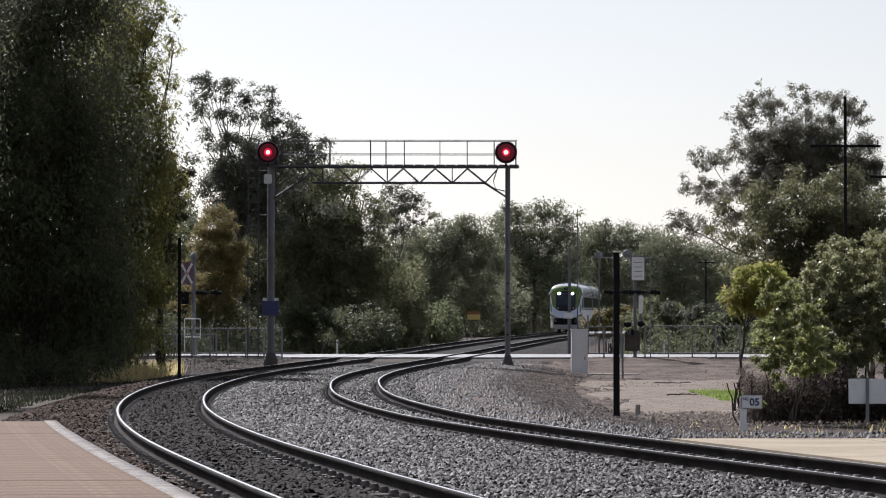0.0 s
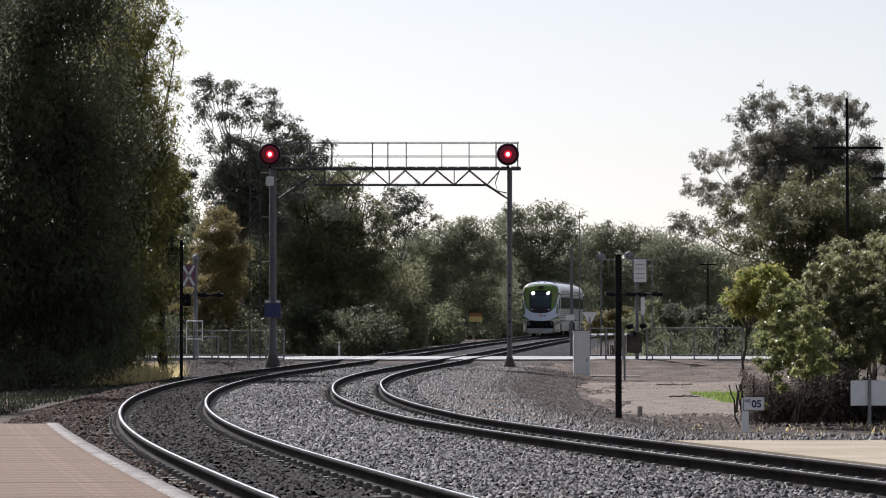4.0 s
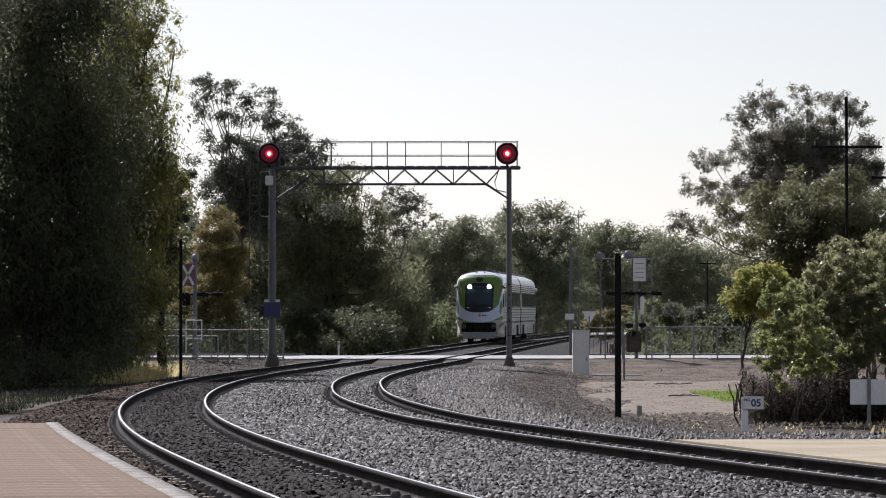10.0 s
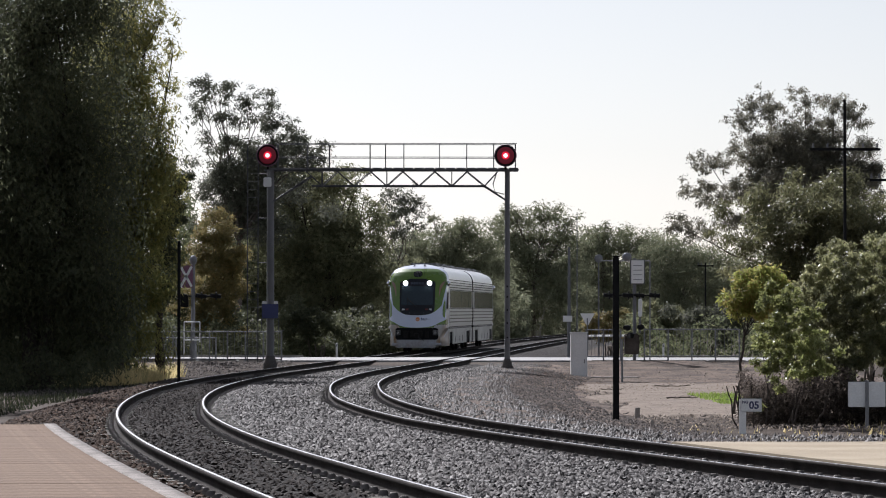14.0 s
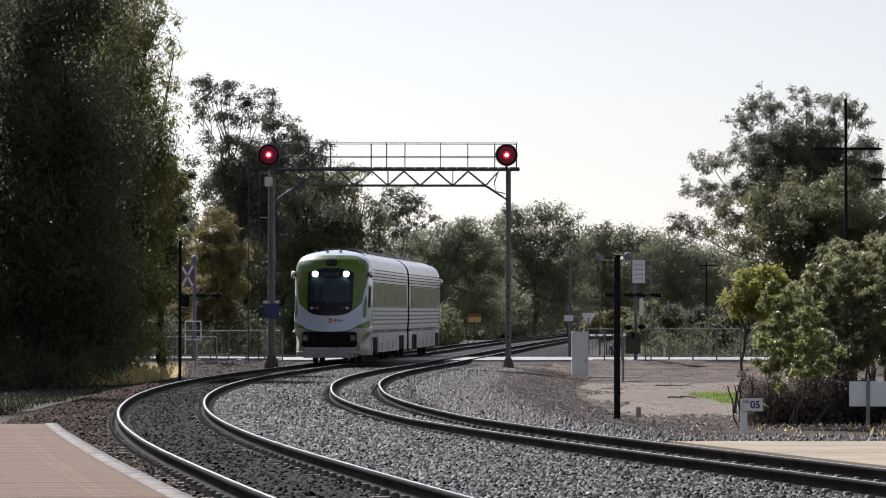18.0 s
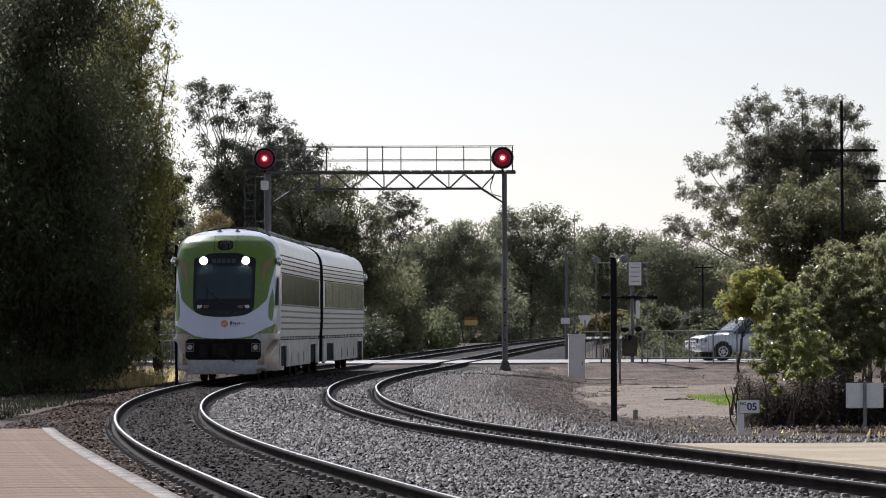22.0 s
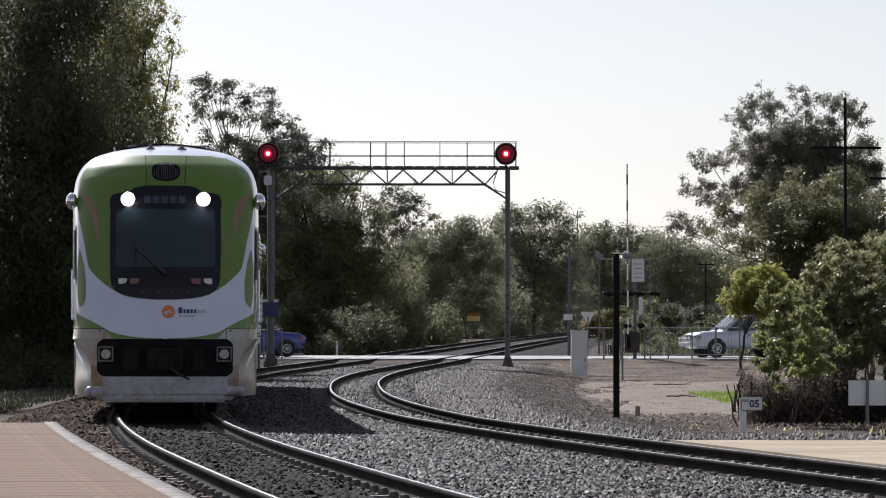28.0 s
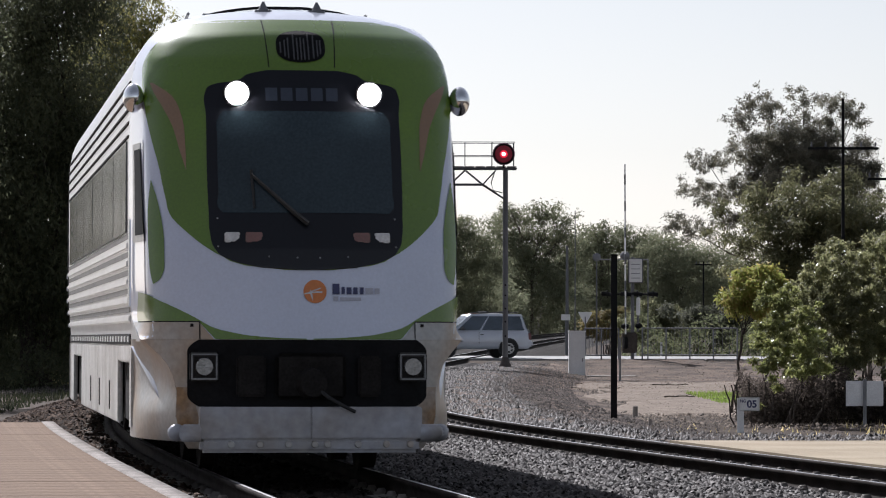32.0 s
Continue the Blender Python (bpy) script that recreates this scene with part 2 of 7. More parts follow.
def indexed(name, V, Fc, mats, parent=None, smooth=False):
    """A mesh from arrays of corners and of faces, all faces with as many corners."""
    V, Fc = np.asarray(V, dtype=np.float32), np.asarray(Fc, dtype=np.int32)
    me = bpy.data.meshes.new(name)
    me.vertices.add(len(V))
    me.vertices.foreach_set("co", V.ravel())
    k = Fc.shape[1]
    me.loops.add(Fc.size)
    me.loops.foreach_set("vertex_index", Fc.ravel())
    me.polygons.add(len(Fc))
    me.polygons.foreach_set("loop_start", np.arange(0, Fc.size, k, dtype=np.int32))
    if smooth:
        me.polygons.foreach_set("use_smooth", np.ones(len(Fc), dtype=bool))
    me.update(calc_edges=True)
    return link_mesh(name, me, mats, parent)


def box(bm, c, s, rot=None, bevel=0.0):
    m = Matrix.Translation(c) @ (rot.to_4x4() if rot else Matrix()) @ Matrix.Diagonal((*s, 1))
    r = bmesh.ops.create_cube(bm, size=1.0, matrix=m)
    if bevel:
        es = list({e for v in r["verts"] for e in v.link_edges})
        bmesh.ops.bevel(bm, geom=es, offset=bevel, segments=2, affect="EDGES", clamp_overlap=True)


def rod(bm, p, q, r0, r1=None, seg=8, caps=True):
    p, q = Vector(p), Vector(q)
    d = q - p
    m = Matrix.Translation((p + q) / 2) @ d.to_track_quat("Z", "Y").to_matrix().to_4x4()
    bmesh.ops.create_cone(bm, cap_ends=caps, segments=seg, radius1=r0, radius2=r0 if r1 is None else r1, depth=d.length, matrix=m)


def ball(bm, c, s, seg=12, rings=8):
    bmesh.ops.create_uvsphere(bm, u_segments=seg, v_segments=rings, radius=1.0, matrix=Matrix.Translation(c) @ Matrix.Diagonal((*s, 1)))


def plate(bm, outline, depth, flip=False):
    """A flat plate in the xz plane, from y=0 to y=depth."""
    a = [bm.verts.new((x, 0, z)) for x, z in outline]
    f = bm.faces.new(a)
    r = bmesh.ops.extrude_face_region(bm, geom=[f])
    bmesh.ops.translate(bm, vec=(0, depth, 0), verts=[g for g in r["geom"] if isinstance(g, bmesh.types.BMVert)])


def made(fn, *a, **k):
    bm = bmesh.new()
    fn(bm, *a, **k)
    return bm


def thing(name, at, label, category, group="", rz=0.0):
    ob = new(name)
    ob.matrix_basis = pose(*at, 0, 0, rz)
    ob.empty_display_size = 0.2
    return tagged(ob, label, category, group)


# ---------------- the lie of the land ----------------
def smooth_line(xs, ys, q):
    """Values at q on a smooth curve through the knots, straight beyond them."""
    xs, ys, q = np.asarray(xs, float), np.asarray(ys, float), np.asarray(q, float)
    d = np.gradient(ys, xs)
    i = np.clip(np.searchsorted(xs, q) - 1, 0, len(xs) - 2)
    h = xs[i + 1] - xs[i]
    u = (q - xs[i]) / h
    v = ((2 * u**3 - 3 * u**2 + 1) * ys[i] + (u**3 - 2 * u**2 + u) * h * d[i] + (3 * u**2 - 2 * u**3) * ys[i + 1] + (u**3 - u**2) * h * d[i + 1])
    v = np.where(q < xs[0], ys[0] + (q - xs[0]) * d[0], v)
    return np.where(q > xs[-1], ys[-1] + (q - xs[-1]) * d[-1], v)


MAIN_Y = (20, 32.5, 44.4, 57.1, 74.5, 93.7, 110.4, 128.4, 152.6, 178.4, 210.8, 265, 324)
MAIN_X = (0.70, -1.24, -2.92, -4.33, -5.58, -6.06, -5.76, -4.84, -3.16, -1.13, 1.40, 5.83, 11.2)
SIDE_Y = (20, 38, 44, 51.4, 57, 63, 74.3, 87, 100, 114, 138, 178.4, 210.8, 265, 324)
SIDE_X = (7.1, 3.75, 2.65, 1.38, 0.50, -0.36, -1.52, -2.05, -2.08, -1.65, -0.1, 2.9, 5.4, 9.85, 15.2)
LEVEL_Y = (0, 30, 60, 95, 128, 153, 188, 233, 284, 325, 420, 600)
LEVEL_Z = (0, 0, 0.02, 0.14, 0.29, 0.46, 0.76, 1.14, 1.52, 1.82, 2.4, 3.0)


def main_x(y):
    return smooth_line(MAIN_Y, MAIN_X, y)


def side_x(y):
    return smooth_line(SIDE_Y, SIDE_X, y)


def level(y):
    """Height of the running rails of the main track."""
    return smooth_line(LEVEL_Y, LEVEL_Z, np.minimum(y, 600))


def side_level(y):
    return level(y) + np.interp(y, (60, 86), (-0.10, 0.04))


def ground_z(x, y):
    """Height of the natural ground."""
    x, y = np.asarray(x, float), np.asarray(y, float)
    base = level(y) - 0.42
    bed = np.minimum(np.abs(x - main_x(y)), np.abs(x - side_x(y)))
    inside = (x > main_x(y)) & (x < side_x(y))
    low = np.clip((bed - 2.6) / 3.0, 0, 1) * 0.18 * (~inside)
    near_road = np.clip(1 - (np.abs(y - 154.5) - 6) / 9, 0, 1)
    return (base - low) * (1 - near_road) + (level(154.5) - 0.12) * near_road - 0.12 * inside * 0


# ---------------- ground, ballast, tracks, road ----------------
def grid_sheet(name, xs, ys, zfun, material, label="", kind="structure", smooth=True):
    X, Y = np.meshgrid(xs, ys)
    V = np.stack([X, Y, zfun(X, Y)], -1).reshape(-1, 3)
    i = np.arange(len(ys) - 1)[:, None] * len(xs) + np.arange(len(xs) - 1)[None]
    Fc = np.stack([i, i + 1, i + 1 + len(xs), i + len(xs)], -1).reshape(-1, 4)
    ob = indexed(name, V, Fc, [material], smooth=smooth)
    return tagged(ob, label, kind=kind)


def far_steps(lo, hi, fine_lo, fine_hi, step, growth=1.35):
    mid = list(np.arange(fine_lo, fine_hi, step))
    up, s = [fine_hi], step
    while up[-1] < hi:
        s *= growth
        up.append(min(hi, up[-1] + s))
    dn, s = [fine_lo], step
    while dn[-1] > lo:
        s *= growth
        dn.append(max(lo, dn[-1] - s))
    return np.array(dn[:0:-1] + mid + up)


def rough_ground(X, Y):
    z = ground_z(X, Y)
    n = np.array([noise.noise((x * 0.35, y * 0.2, 3)) for x, y in zip(X.ravel(), Y.ravel())]).reshape(X.shape)
    return z + 0.05 * n


grid_sheet("ground", far_steps(-1800, 1800, -22, 26, 0.7), far_steps(-60, 3500, 12, 190, 1.1), rough_ground, M["ground"],
           "brown earth with gravel and leaf litter beside the railway")


def strip(name, ys, cols, zs, material, label="", kind="structure", parent=None):
    """A sheet along the line: cols and zs are lists of functions of y for each column."""
    X = np.stack([c(ys) for c in cols], 1)
    Z = np.stack([z(ys) for z in zs], 1)
    Y = np.repeat(ys[:, None], len(cols), 1)
    V = np.stack([X, Y, Z], -1).reshape(-1, 3)
    n = len(cols)
    i = np.arange(len(ys) - 1)[:, None] * n + np.arange(n - 1)[None]
    Fc = np.stack([i, i + 1, i + 1 + n, i + n], -1).reshape(-1, 4)
    ob = indexed(name, V, Fc, [material], parent=parent, smooth=True)
    return tagged(ob, label, kind=kind)


M["stone_clod"] = mat("soil_clod", (0.17, 0.13, 0.105), 0.9, var=0.3, scale=9, bump=0.2, bscale=60, island=0.5, spec=0.06)
# Shade on the bank beside the siding is put into this darker colour.
M["stone_bank"] = mat("bank_stone_shaded", (0.092, 0.079, 0.072), 0.85, var=0.3, scale=9, bump=0.2, bscale=60, island=0.6, spec=0.06)
LINE = np.concatenate([np.arange(14, 149.0, 0.75), np.arange(160.2, 420, 3.0)])


def bed(ys, tag):
    top = lambda y: level(y) - 0.165
    seat = lambda y: level(y) - 0.215
    stop = lambda y: side_level(y) - 0.175
    mid = lambda k: (lambda y: main_x(y) * (1 - k) + side_x(y) * k)
    midz = lambda k: (lambda y: (level(y) * (1 - k) + side_level(y) * k) - 0.19)
    cols = [lambda y: main_x(y) - 3.3, lambda y: main_x(y) - 2.0, lambda y: main_x(y) - 1.05, lambda y: main_x(y) - 0.95, lambda y: main_x(y) - 0.56, lambda y: main_x(y) - 0.46, lambda y: main_x(y) + 0.44,
            lambda y: main_x(y) + 0.56, lambda y: main_x(y) + 0.88, lambda y: main_x(y) + 0.98, mid(0.45), mid(0.6), lambda y: side_x(y) - 1.0, lambda y: side_x(y), lambda y: side_x(y) + 1.0, lambda y: side_x(y) + 1.6, lambda y: side_x(y) + 2.9]
    zs = [lambda y: ground_z(main_x(y) - 3.3, y) - 0.06, lambda y: top(y) - 0.05, lambda y: top(y) - 0.03, seat, seat, top, top, seat, seat, top, midz(0.45), midz(0.6), stop, stop, stop, lambda y: stop(y) - 0.06,
          lambda y: ground_z(side_x(y) + 2.9, y) - 0.06]
    strip(tag, ys, cols, zs, M["ballast"], "crushed stone ballast under two curving tracks, dark for shade between stones")
    strip("ballast_between_rails", ys, [lambda y: main_x(y) - 0.93, lambda y: main_x(y) - 0.9, lambda y: main_x(y) - 0.86, lambda y: main_x(y) - 0.56, lambda y: main_x(y) - 0.46, lambda y: main_x(y) + 0.44,
           lambda y: main_x(y) + 0.56, lambda y: main_x(y) + 0.88], [lambda y: seat(y) - 0.006] + [lambda y: seat(y) + 0.006] * 3 + [lambda y: top(y) + 0.024] * 2 + [lambda y: seat(y) + 0.006] * 2, M["ballast_oily"], "oil-darkened ballast between the rails")


bed(LINE[LINE < 150], "ballast")
bed(LINE[LINE > 150], "ballast")


def sweep(name, ys, xfun, zfun, off, profile, parent, top_mat, side_mat, label=""):
    """A bar of the given section along a track, off metres to its right."""
    x, z = xfun(ys), zfun(ys)
    m = np.gradient(x, ys)
    n = np.sqrt(1 + m * m)
    nx, ny = 1 / n, -m / n
    P = np.array(profile)
    V = np.stack([x[:, None] + nx[:, None] * (off + P[None, :, 0]), ys[:, None] + ny[:, None] * (off + P[None, :, 0]),
                  z[:, None] + P[None, :, 1]], -1).reshape(-1, 3)
    k = len(P)
    i = np.arange(len(ys) - 1)[:, None] * k
    j = np.arange(k)[None]
    Fc = np.stack([i + j, i + (j + 1) % k, i + k + (j + 1) % k, i + k + j], -1).reshape(-1, 4)
    ob = indexed(name, V, Fc, [side_mat, top_mat], parent)
    idx = np.zeros((len(ys) - 1, k), dtype=np.int32)
    for e in range(k):
        if P[e][1] > -0.002 and P[(e + 1) % k][1] > -0.002:
            idx[:, e] = 1
    ob.data.polygons.foreach_set("material_index", idx.ravel())
    if label:
        ob["label"] = label
    return ob


RAIL = [(-0.016, 0.0), (0.016, 0.0), (0.034, -0.006), (0.036, -0.014), (0.036, -0.038), (0.010, -0.05), (0.009, -0.135), (0.07, -0.15), (0.07, -0.16), (-0.07, -0.16),
        (-0.07, -0.15), (-0.009, -0.135), (-0.010, -0.05), (-0.036, -0.038), (-0.036, -0.014), (-0.034, -0.006)]
ALONG = np.concatenate([np.arange(14, 110, 0.5), np.arange(110, 430, 1.5)])


def track(name, xfun, zfun, gauge, pitch, y1, top_mat, label):
    tr = thing(name, (0, 0, 0), label, "railway track")
    tagged(tr, kind="structure")
    for s in (-1, 1):
        sweep("rail", ALONG, xfun, zfun, s * (gauge / 2 + 0.036), RAIL, tr, top_mat, M["rail_side"])
    sl = made(box, (0, 0, 0), (gauge + 1.05, 0.25, 0.2), bevel=0.03)
    first = part("sleeper", sl, M["sleeper"], tr)
    quadsV = []
    y, k = 15.0, 0
    while y < y1:
        if not 147.5 < y < 161.5:
            m = float(xfun(y + 0.5) - xfun(y - 0.5))
            ob = first if k == 0 else new("sleeper", first.data)
            ob.parent = tr
            ob.matrix_basis = pose(float(xfun(y)), y, float(zfun(y)) - 0.25 + random.uniform(-0.008, 0.006), 0, 0, -math.degrees(math.atan(m)) + random.uniform(-1, 1))
            for s in (-1, 1):
                for side in (-1, 1):
                    o = s * (gauge / 2 + 0.036) + side * 0.10
                    for dy in (-0.045, 0.045):
                        quadsV.append((float(xfun(y)) + o, y + dy - m * o, float(zfun(y)) - 0.145, m))
            k += 1
        y += pitch
    # spring clips: short bent bars, two at each side of each rail on a sleeper
    Q = np.array(quadsV)
    a = np.array([[-0.055, -0.018, -0.02], [0.055, -0.018, -0.02], [0.055, 0.018, -0.02], [-0.055, 0.018, -0.02],
                  [-0.03, -0.014, 0.035], [0.03, -0.014, 0.035], [0.03, 0.014, 0.035], [-0.03, 0.014, 0.035]])
    V = (Q[:, None, :3] + a[None]).reshape(-1, 3)
    f = np.array([[4, 5, 6, 7], [0, 1, 5, 4], [1, 2, 6, 5], [2, 3, 7, 6], [3, 0, 4, 7]])
    Fc = (np.arange(len(Q))[:, None, None] * 8 + f[None]).reshape(-1, 4)
    tagged(indexed("clip", V, Fc, [M["clip"]], tr), "steel spring clips holding the rail", kind="stuff")
    return tr


track("track_1", main_x, level, 1.435, 0.65, 118, M["rail_top"], "curved main track with polished rails on concrete sleepers")
track("track_2", side_x, side_level, 1.067, 0.68, 108, M["rail_top"], "curved narrow-gauge track beside the main line")


def stones(name, n, y0, y1, keep, size, material, zoff, label):
    """Loose crushed stones: squashed eight-sided lumps strewn over the bed."""
    r = np.random.default_rng(len(name) * 7 + n)
    y = y0 + (y1 - y0) * r.random(n * 3) ** 1.25
    lo, hi = main_x(y) - 3.0, side_x(y) + 2.6
    x = lo + (hi - lo) * r.random(n * 3)
    ok = keep(x, y)
    x, y = x[ok][:n], y[ok][:n]
    n = len(x)
    dm, ds = x - main_x(y), x - side_x(y)
    k = np.clip(dm / np.maximum(side_x(y) - main_x(y), 0.1), 0, 1)
    z = level(y) * (1 - k) + side_level(y) * k - 0.165
    z = np.where(dm < -2.0, z + (dm + 2.0) * 0.25, z)
    z = np.where(ds > 1.2, z - (ds - 1.2) * 0.22, z) + zoff
    rail = np.minimum.reduce([np.abs(np.abs(dm) - 0.753), np.abs(np.abs(ds) - 0.57)])
    z = np.where(rail < 0.2, z - 0.04, z)
    sc = size[0] + (size[1] - size[0]) * r.random(n) ** 1.8
    sc = np.where(rail < 0.12, 0.02, sc)
    o = np.array([[1, 0, 0], [0, 1, 0], [-1, 0, 0], [0, -1, 0], [0, 0, 1], [0, 0, -1]], float)
    V = o[None] * (0.7 + 0.6 * r.random((n, 6, 1))) * sc[:, None, None] * np.array([1, 1, 0.8])
    V += (r.random((n, 6, 3)) - 0.5) * 0.5 * sc[:, None, None]
    a = r.random(n) * 6.28
    c, s = np.cos(a)[:, None], np.sin(a)[:, None]
    tl = (r.random(n)[:, None] - 0.5) * 1.6
    Vx, Vy, Vz = V[..., 0], V[..., 1], V[..., 2]
    Vx, Vz = Vx * np.cos(tl) - Vz * np.sin(tl), Vx * np.sin(tl) + Vz * np.cos(tl)
    V = np.stack([Vx * c - Vy * s, Vx * s + Vy * c, Vz], -1) + np.stack([x, y, z + sc * 0.35 * r.random(n)], -1)[:, None]
    f = np.array([[0, 1, 4], [1, 2, 4], [2, 3, 4], [3, 0, 4]])
    Fc = (np.arange(n)[:, None, None] * 6 + f[None]).reshape(-1, 3)
    return tagged(indexed(name, V.reshape(-1, 3), Fc, [material]), label, "ballast", kind="stuff")


oily = lambda x, y: (x - main_x(y) > -0.85) & (x - main_x(y) < 0.95)
brown = lambda x, y: (x - main_x(y) <= -0.9)
grey = lambda x, y: (x - main_x(y) >= 0.95)
stones("ballast_stone", 115000, 24, 62, grey, (0.015, 0.044), M["stone"], 0.0, "loose grey crushed stones of the ballast")
stones("ballast_stone", 42000, 62, 135, grey, (0.02, 0.048), M["stone"], 0.0, "loose grey crushed stones of the ballast")
stones("oily_ballast_stone", 26000, 22, 112, oily, (0.016, 0.04), M["stone_oily"], 0.022, "oil-blackened crushed stones between the rails")
stones("brown_ballast_stone", 24000, 24, 100, brown, (0.018, 0.05), M["stone_brown"], 0.008, "brown crushed stones on the track shoulder")

# pale dirt track and gravelly bank beside the siding
def blob_sheet(name, cx, cy, rx, ry, material, label, lift, seed, nr=20, na=240):
    r = np.random.default_rng(seed)
    a = np.linspace(0, 2 * np.pi, na, endpoint=False)
    w = 1 + sum(r.uniform(-0.10, 0.10) * np.cos(k * a + r.uniform(0, 6)) for k in (2, 3, 4, 5, 7, 9)) + sum(r.uniform(-0.022, 0.022) * np.cos(k * a + r.uniform(0, 6)) for k in range(11, 60, 3))
    rr = np.linspace(0.02, 1, nr)
    X = cx + rx * rr[:, None] * (w * np.cos(a))[None]
    Y = cy + ry * rr[:, None] * (w * np.sin(a))[None]
    Z = ground_z(X, Y) + lift + 0.03
    Z[-1] = ground_z(X[-1], Y[-1]) - 0.12
    i = np.arange(nr - 1)[:, None] * na
    j = np.arange(na)[None]
    Fc = np.stack([i + j, i + (j + 1) % na, i + na + (j + 1) % na, i + na + j], -1).reshape(-1, 4)
    return tagged(indexed(name, np.stack([X, Y, Z], -1).reshape(-1, 3), Fc, [material], smooth=True), label, kind="structure")


blob_sheet("dirt_track", 8.2, 102, 4.5, 24, M["dirt"], "pale bare dirt track beside the siding", 0.045, 4)
blob_sheet("soil_bank", 9.5, 134, 9.0, 15, M["bank"], "bare brown gravelly soil below the road", 0.04, 9)

# gravel bank on the outer side of the siding
BANK = np.arange(50, 148.5, 1.0)
BANK_D, BANK_Z = (1.5, 3.0, 3.8, 5.7, 7.2), (-0.19, -0.25, -0.32, -0.55, -0.72)


def bank_z(d, y):
    """Height of the gravel bank d metres to the right of the siding."""
    return side_level(y) + np.interp(d, BANK_D, BANK_Z)


across_bank = (1.5, 2.2, 3.0, 3.4, 3.8, 4.4, 5.0, 5.7, 6.4, 7.2)
strip("gravel_bank", BANK, [(lambda y, d=d: side_x(y) + d) for d in across_bank], [(lambda y, d=d: bank_z(d, y) + 0.03 * np.sin(y * 0.9 + d) * (d > 2.5)) for d in across_bank],
      M["bank"], "dark gravelly bank sloping down from the siding")


def scatter(name, n, x_of, ys, size, material, label, seed):
    """Loose stones on open ground; x_of gives x from y and a number from 0 to 1."""
    r = np.random.default_rng(seed)
    y = ys[0] + (ys[1] - ys[0]) * r.random(n)
    x = x_of(y, r.random(n))
    d = np.where(x < main_x(y), 9.0, x - side_x(y))
    z = np.where(d < 6.0, bank_z(d, y) + 0.03 * np.sin(y * 0.9 + d) * (d > 2.5), ground_z(x, y) + 0.05)
    z = np.maximum(z, ground_z(x, y) + 0.05)
    sc = size[0] + (size[1] - size[0]) * r.random(n) ** 2
    o = np.array([[1, 0, 0], [0, 1, 0], [-1, 0, 0], [0, -1, 0], [0, 0, 1], [0, 0, -1]], float)
    V = o[None] * (0.7 + 0.6 * r.random((n, 6, 1))) * sc[:, None, None] + (r.random((n, 6, 3)) - 0.5) * 0.5 * sc[:, None, None]
    V += np.stack([x, y, z], -1)[:, None]
    f = np.array([[0, 1, 4], [1, 2, 4], [2, 3, 4], [3, 0, 4]])
    Fc = (np.arange(n)[:, None, None] * 6 + f[None]).reshape(-1, 3)
    return tagged(indexed(name, V.reshape(-1, 3), Fc, [material]), label, "gravel", kind="stuff")


scatter("loose_gravel", 18000, lambda y, u: side_x(y) + 3.4 + 2.5 * u**1.2, (56, 146), (0.015, 0.048), M["stone_bank"], "loose grey-brown gravel on the bank", 3)
scatter("loose_gravel", 12000, lambda y, u: side_x(y) + 1.5 + 2.5 * u, (56, 146), (0.018, 0.052), M["stone"], "loose grey ballast on the crest of the bank", 8)
scatter("loose_gravel", 3500, lambda y, u: side_x(y) + 4.5 + 9 * u**1.5, (62, 147), (0.015, 0.035), M["stone_bank"], "small brown stones strewn on the dirt", 4)
scatter("leaf_litter", 5000, lambda y, u: 5 + 7 * u, (78, 114), (0.008, 0.022), M["stone_clod"], "brown leaf litter strewn over the pale dirt", 12)
scatter("loose_gravel", 5000, lambda y, u: side_x(y) + 3.5 + 11 * u, (112, 148), (0.02, 0.055), M["stone_clod"], "brown stones and clods on the soil bank", 6)
scatter("loose_gravel", 6000, lambda y, u: side_x(y) + 1.5 + 10 * u, (49, 66), (0.02, 0.06), M["stone"], "grey gravel behind the tan platform slab", 5)

scatter("loose_gravel", 7000, lambda y, u: main_x(y) - 2.4 - 4.5 * u, (104, 148), (0.025, 0.07), M["stone_bank"], "grey gravel beside the main track", 7)

scatter("loose_dirt", 9000, lambda y, u: 4.3 + 8.5 * u, (70, 120), (0.012, 0.045), M["dirt"], "crumbs of pale dry dirt strewn about the track", 14)
scatter("loose_dirt", 5000, lambda y, u: 4.3 + 8.5 * u, (70, 120), (0.012, 0.04), M["stone_bank"], "small dark stones strewn over the pale dirt", 16)
# the road over the level crossing
def crossing_road():
    z = float(level(154.5))
    bm = bmesh.new()
    box(bm, (0, 154.5, z - 0.16), (220, 10.6, 0.30), rot=Euler((math.atan(float(level(159.8) - level(149.2)) / 10.6), 0, 0)).to_matrix(), bevel=0.02)
    tagged(part("road", bm, M["asphalt"]), "pale sunlit asphalt road over the level crossing", kind="structure")
    for x0, x1, y in ((-40, -6.6, 149.0), (6.2, 40, 149.0), (-40, -6.0, 160.1)):
        k = thing("kerb", ((x0 + x1) / 2, y, z), "pale concrete kerb along the road", "kerb")
        tagged(k, kind="structure")
        n = int((x1 - x0) / 1.6)
        bm = made(box, (0, 0, 0), (1.57, 0.22, 0.34), bevel=0.03)
        f = part("kerb_stone", bm, M["concrete"], k)
        for i in range(n):
            o = f if i == 0 else new("kerb_stone", f.data)
            o.parent = k
            o.matrix_basis = pose(x0 + 0.8 + i * (x1 - x0) / n - (x0 + x1) / 2, 0, -0.2 if y < 155 else -0.05)


crossing_road()


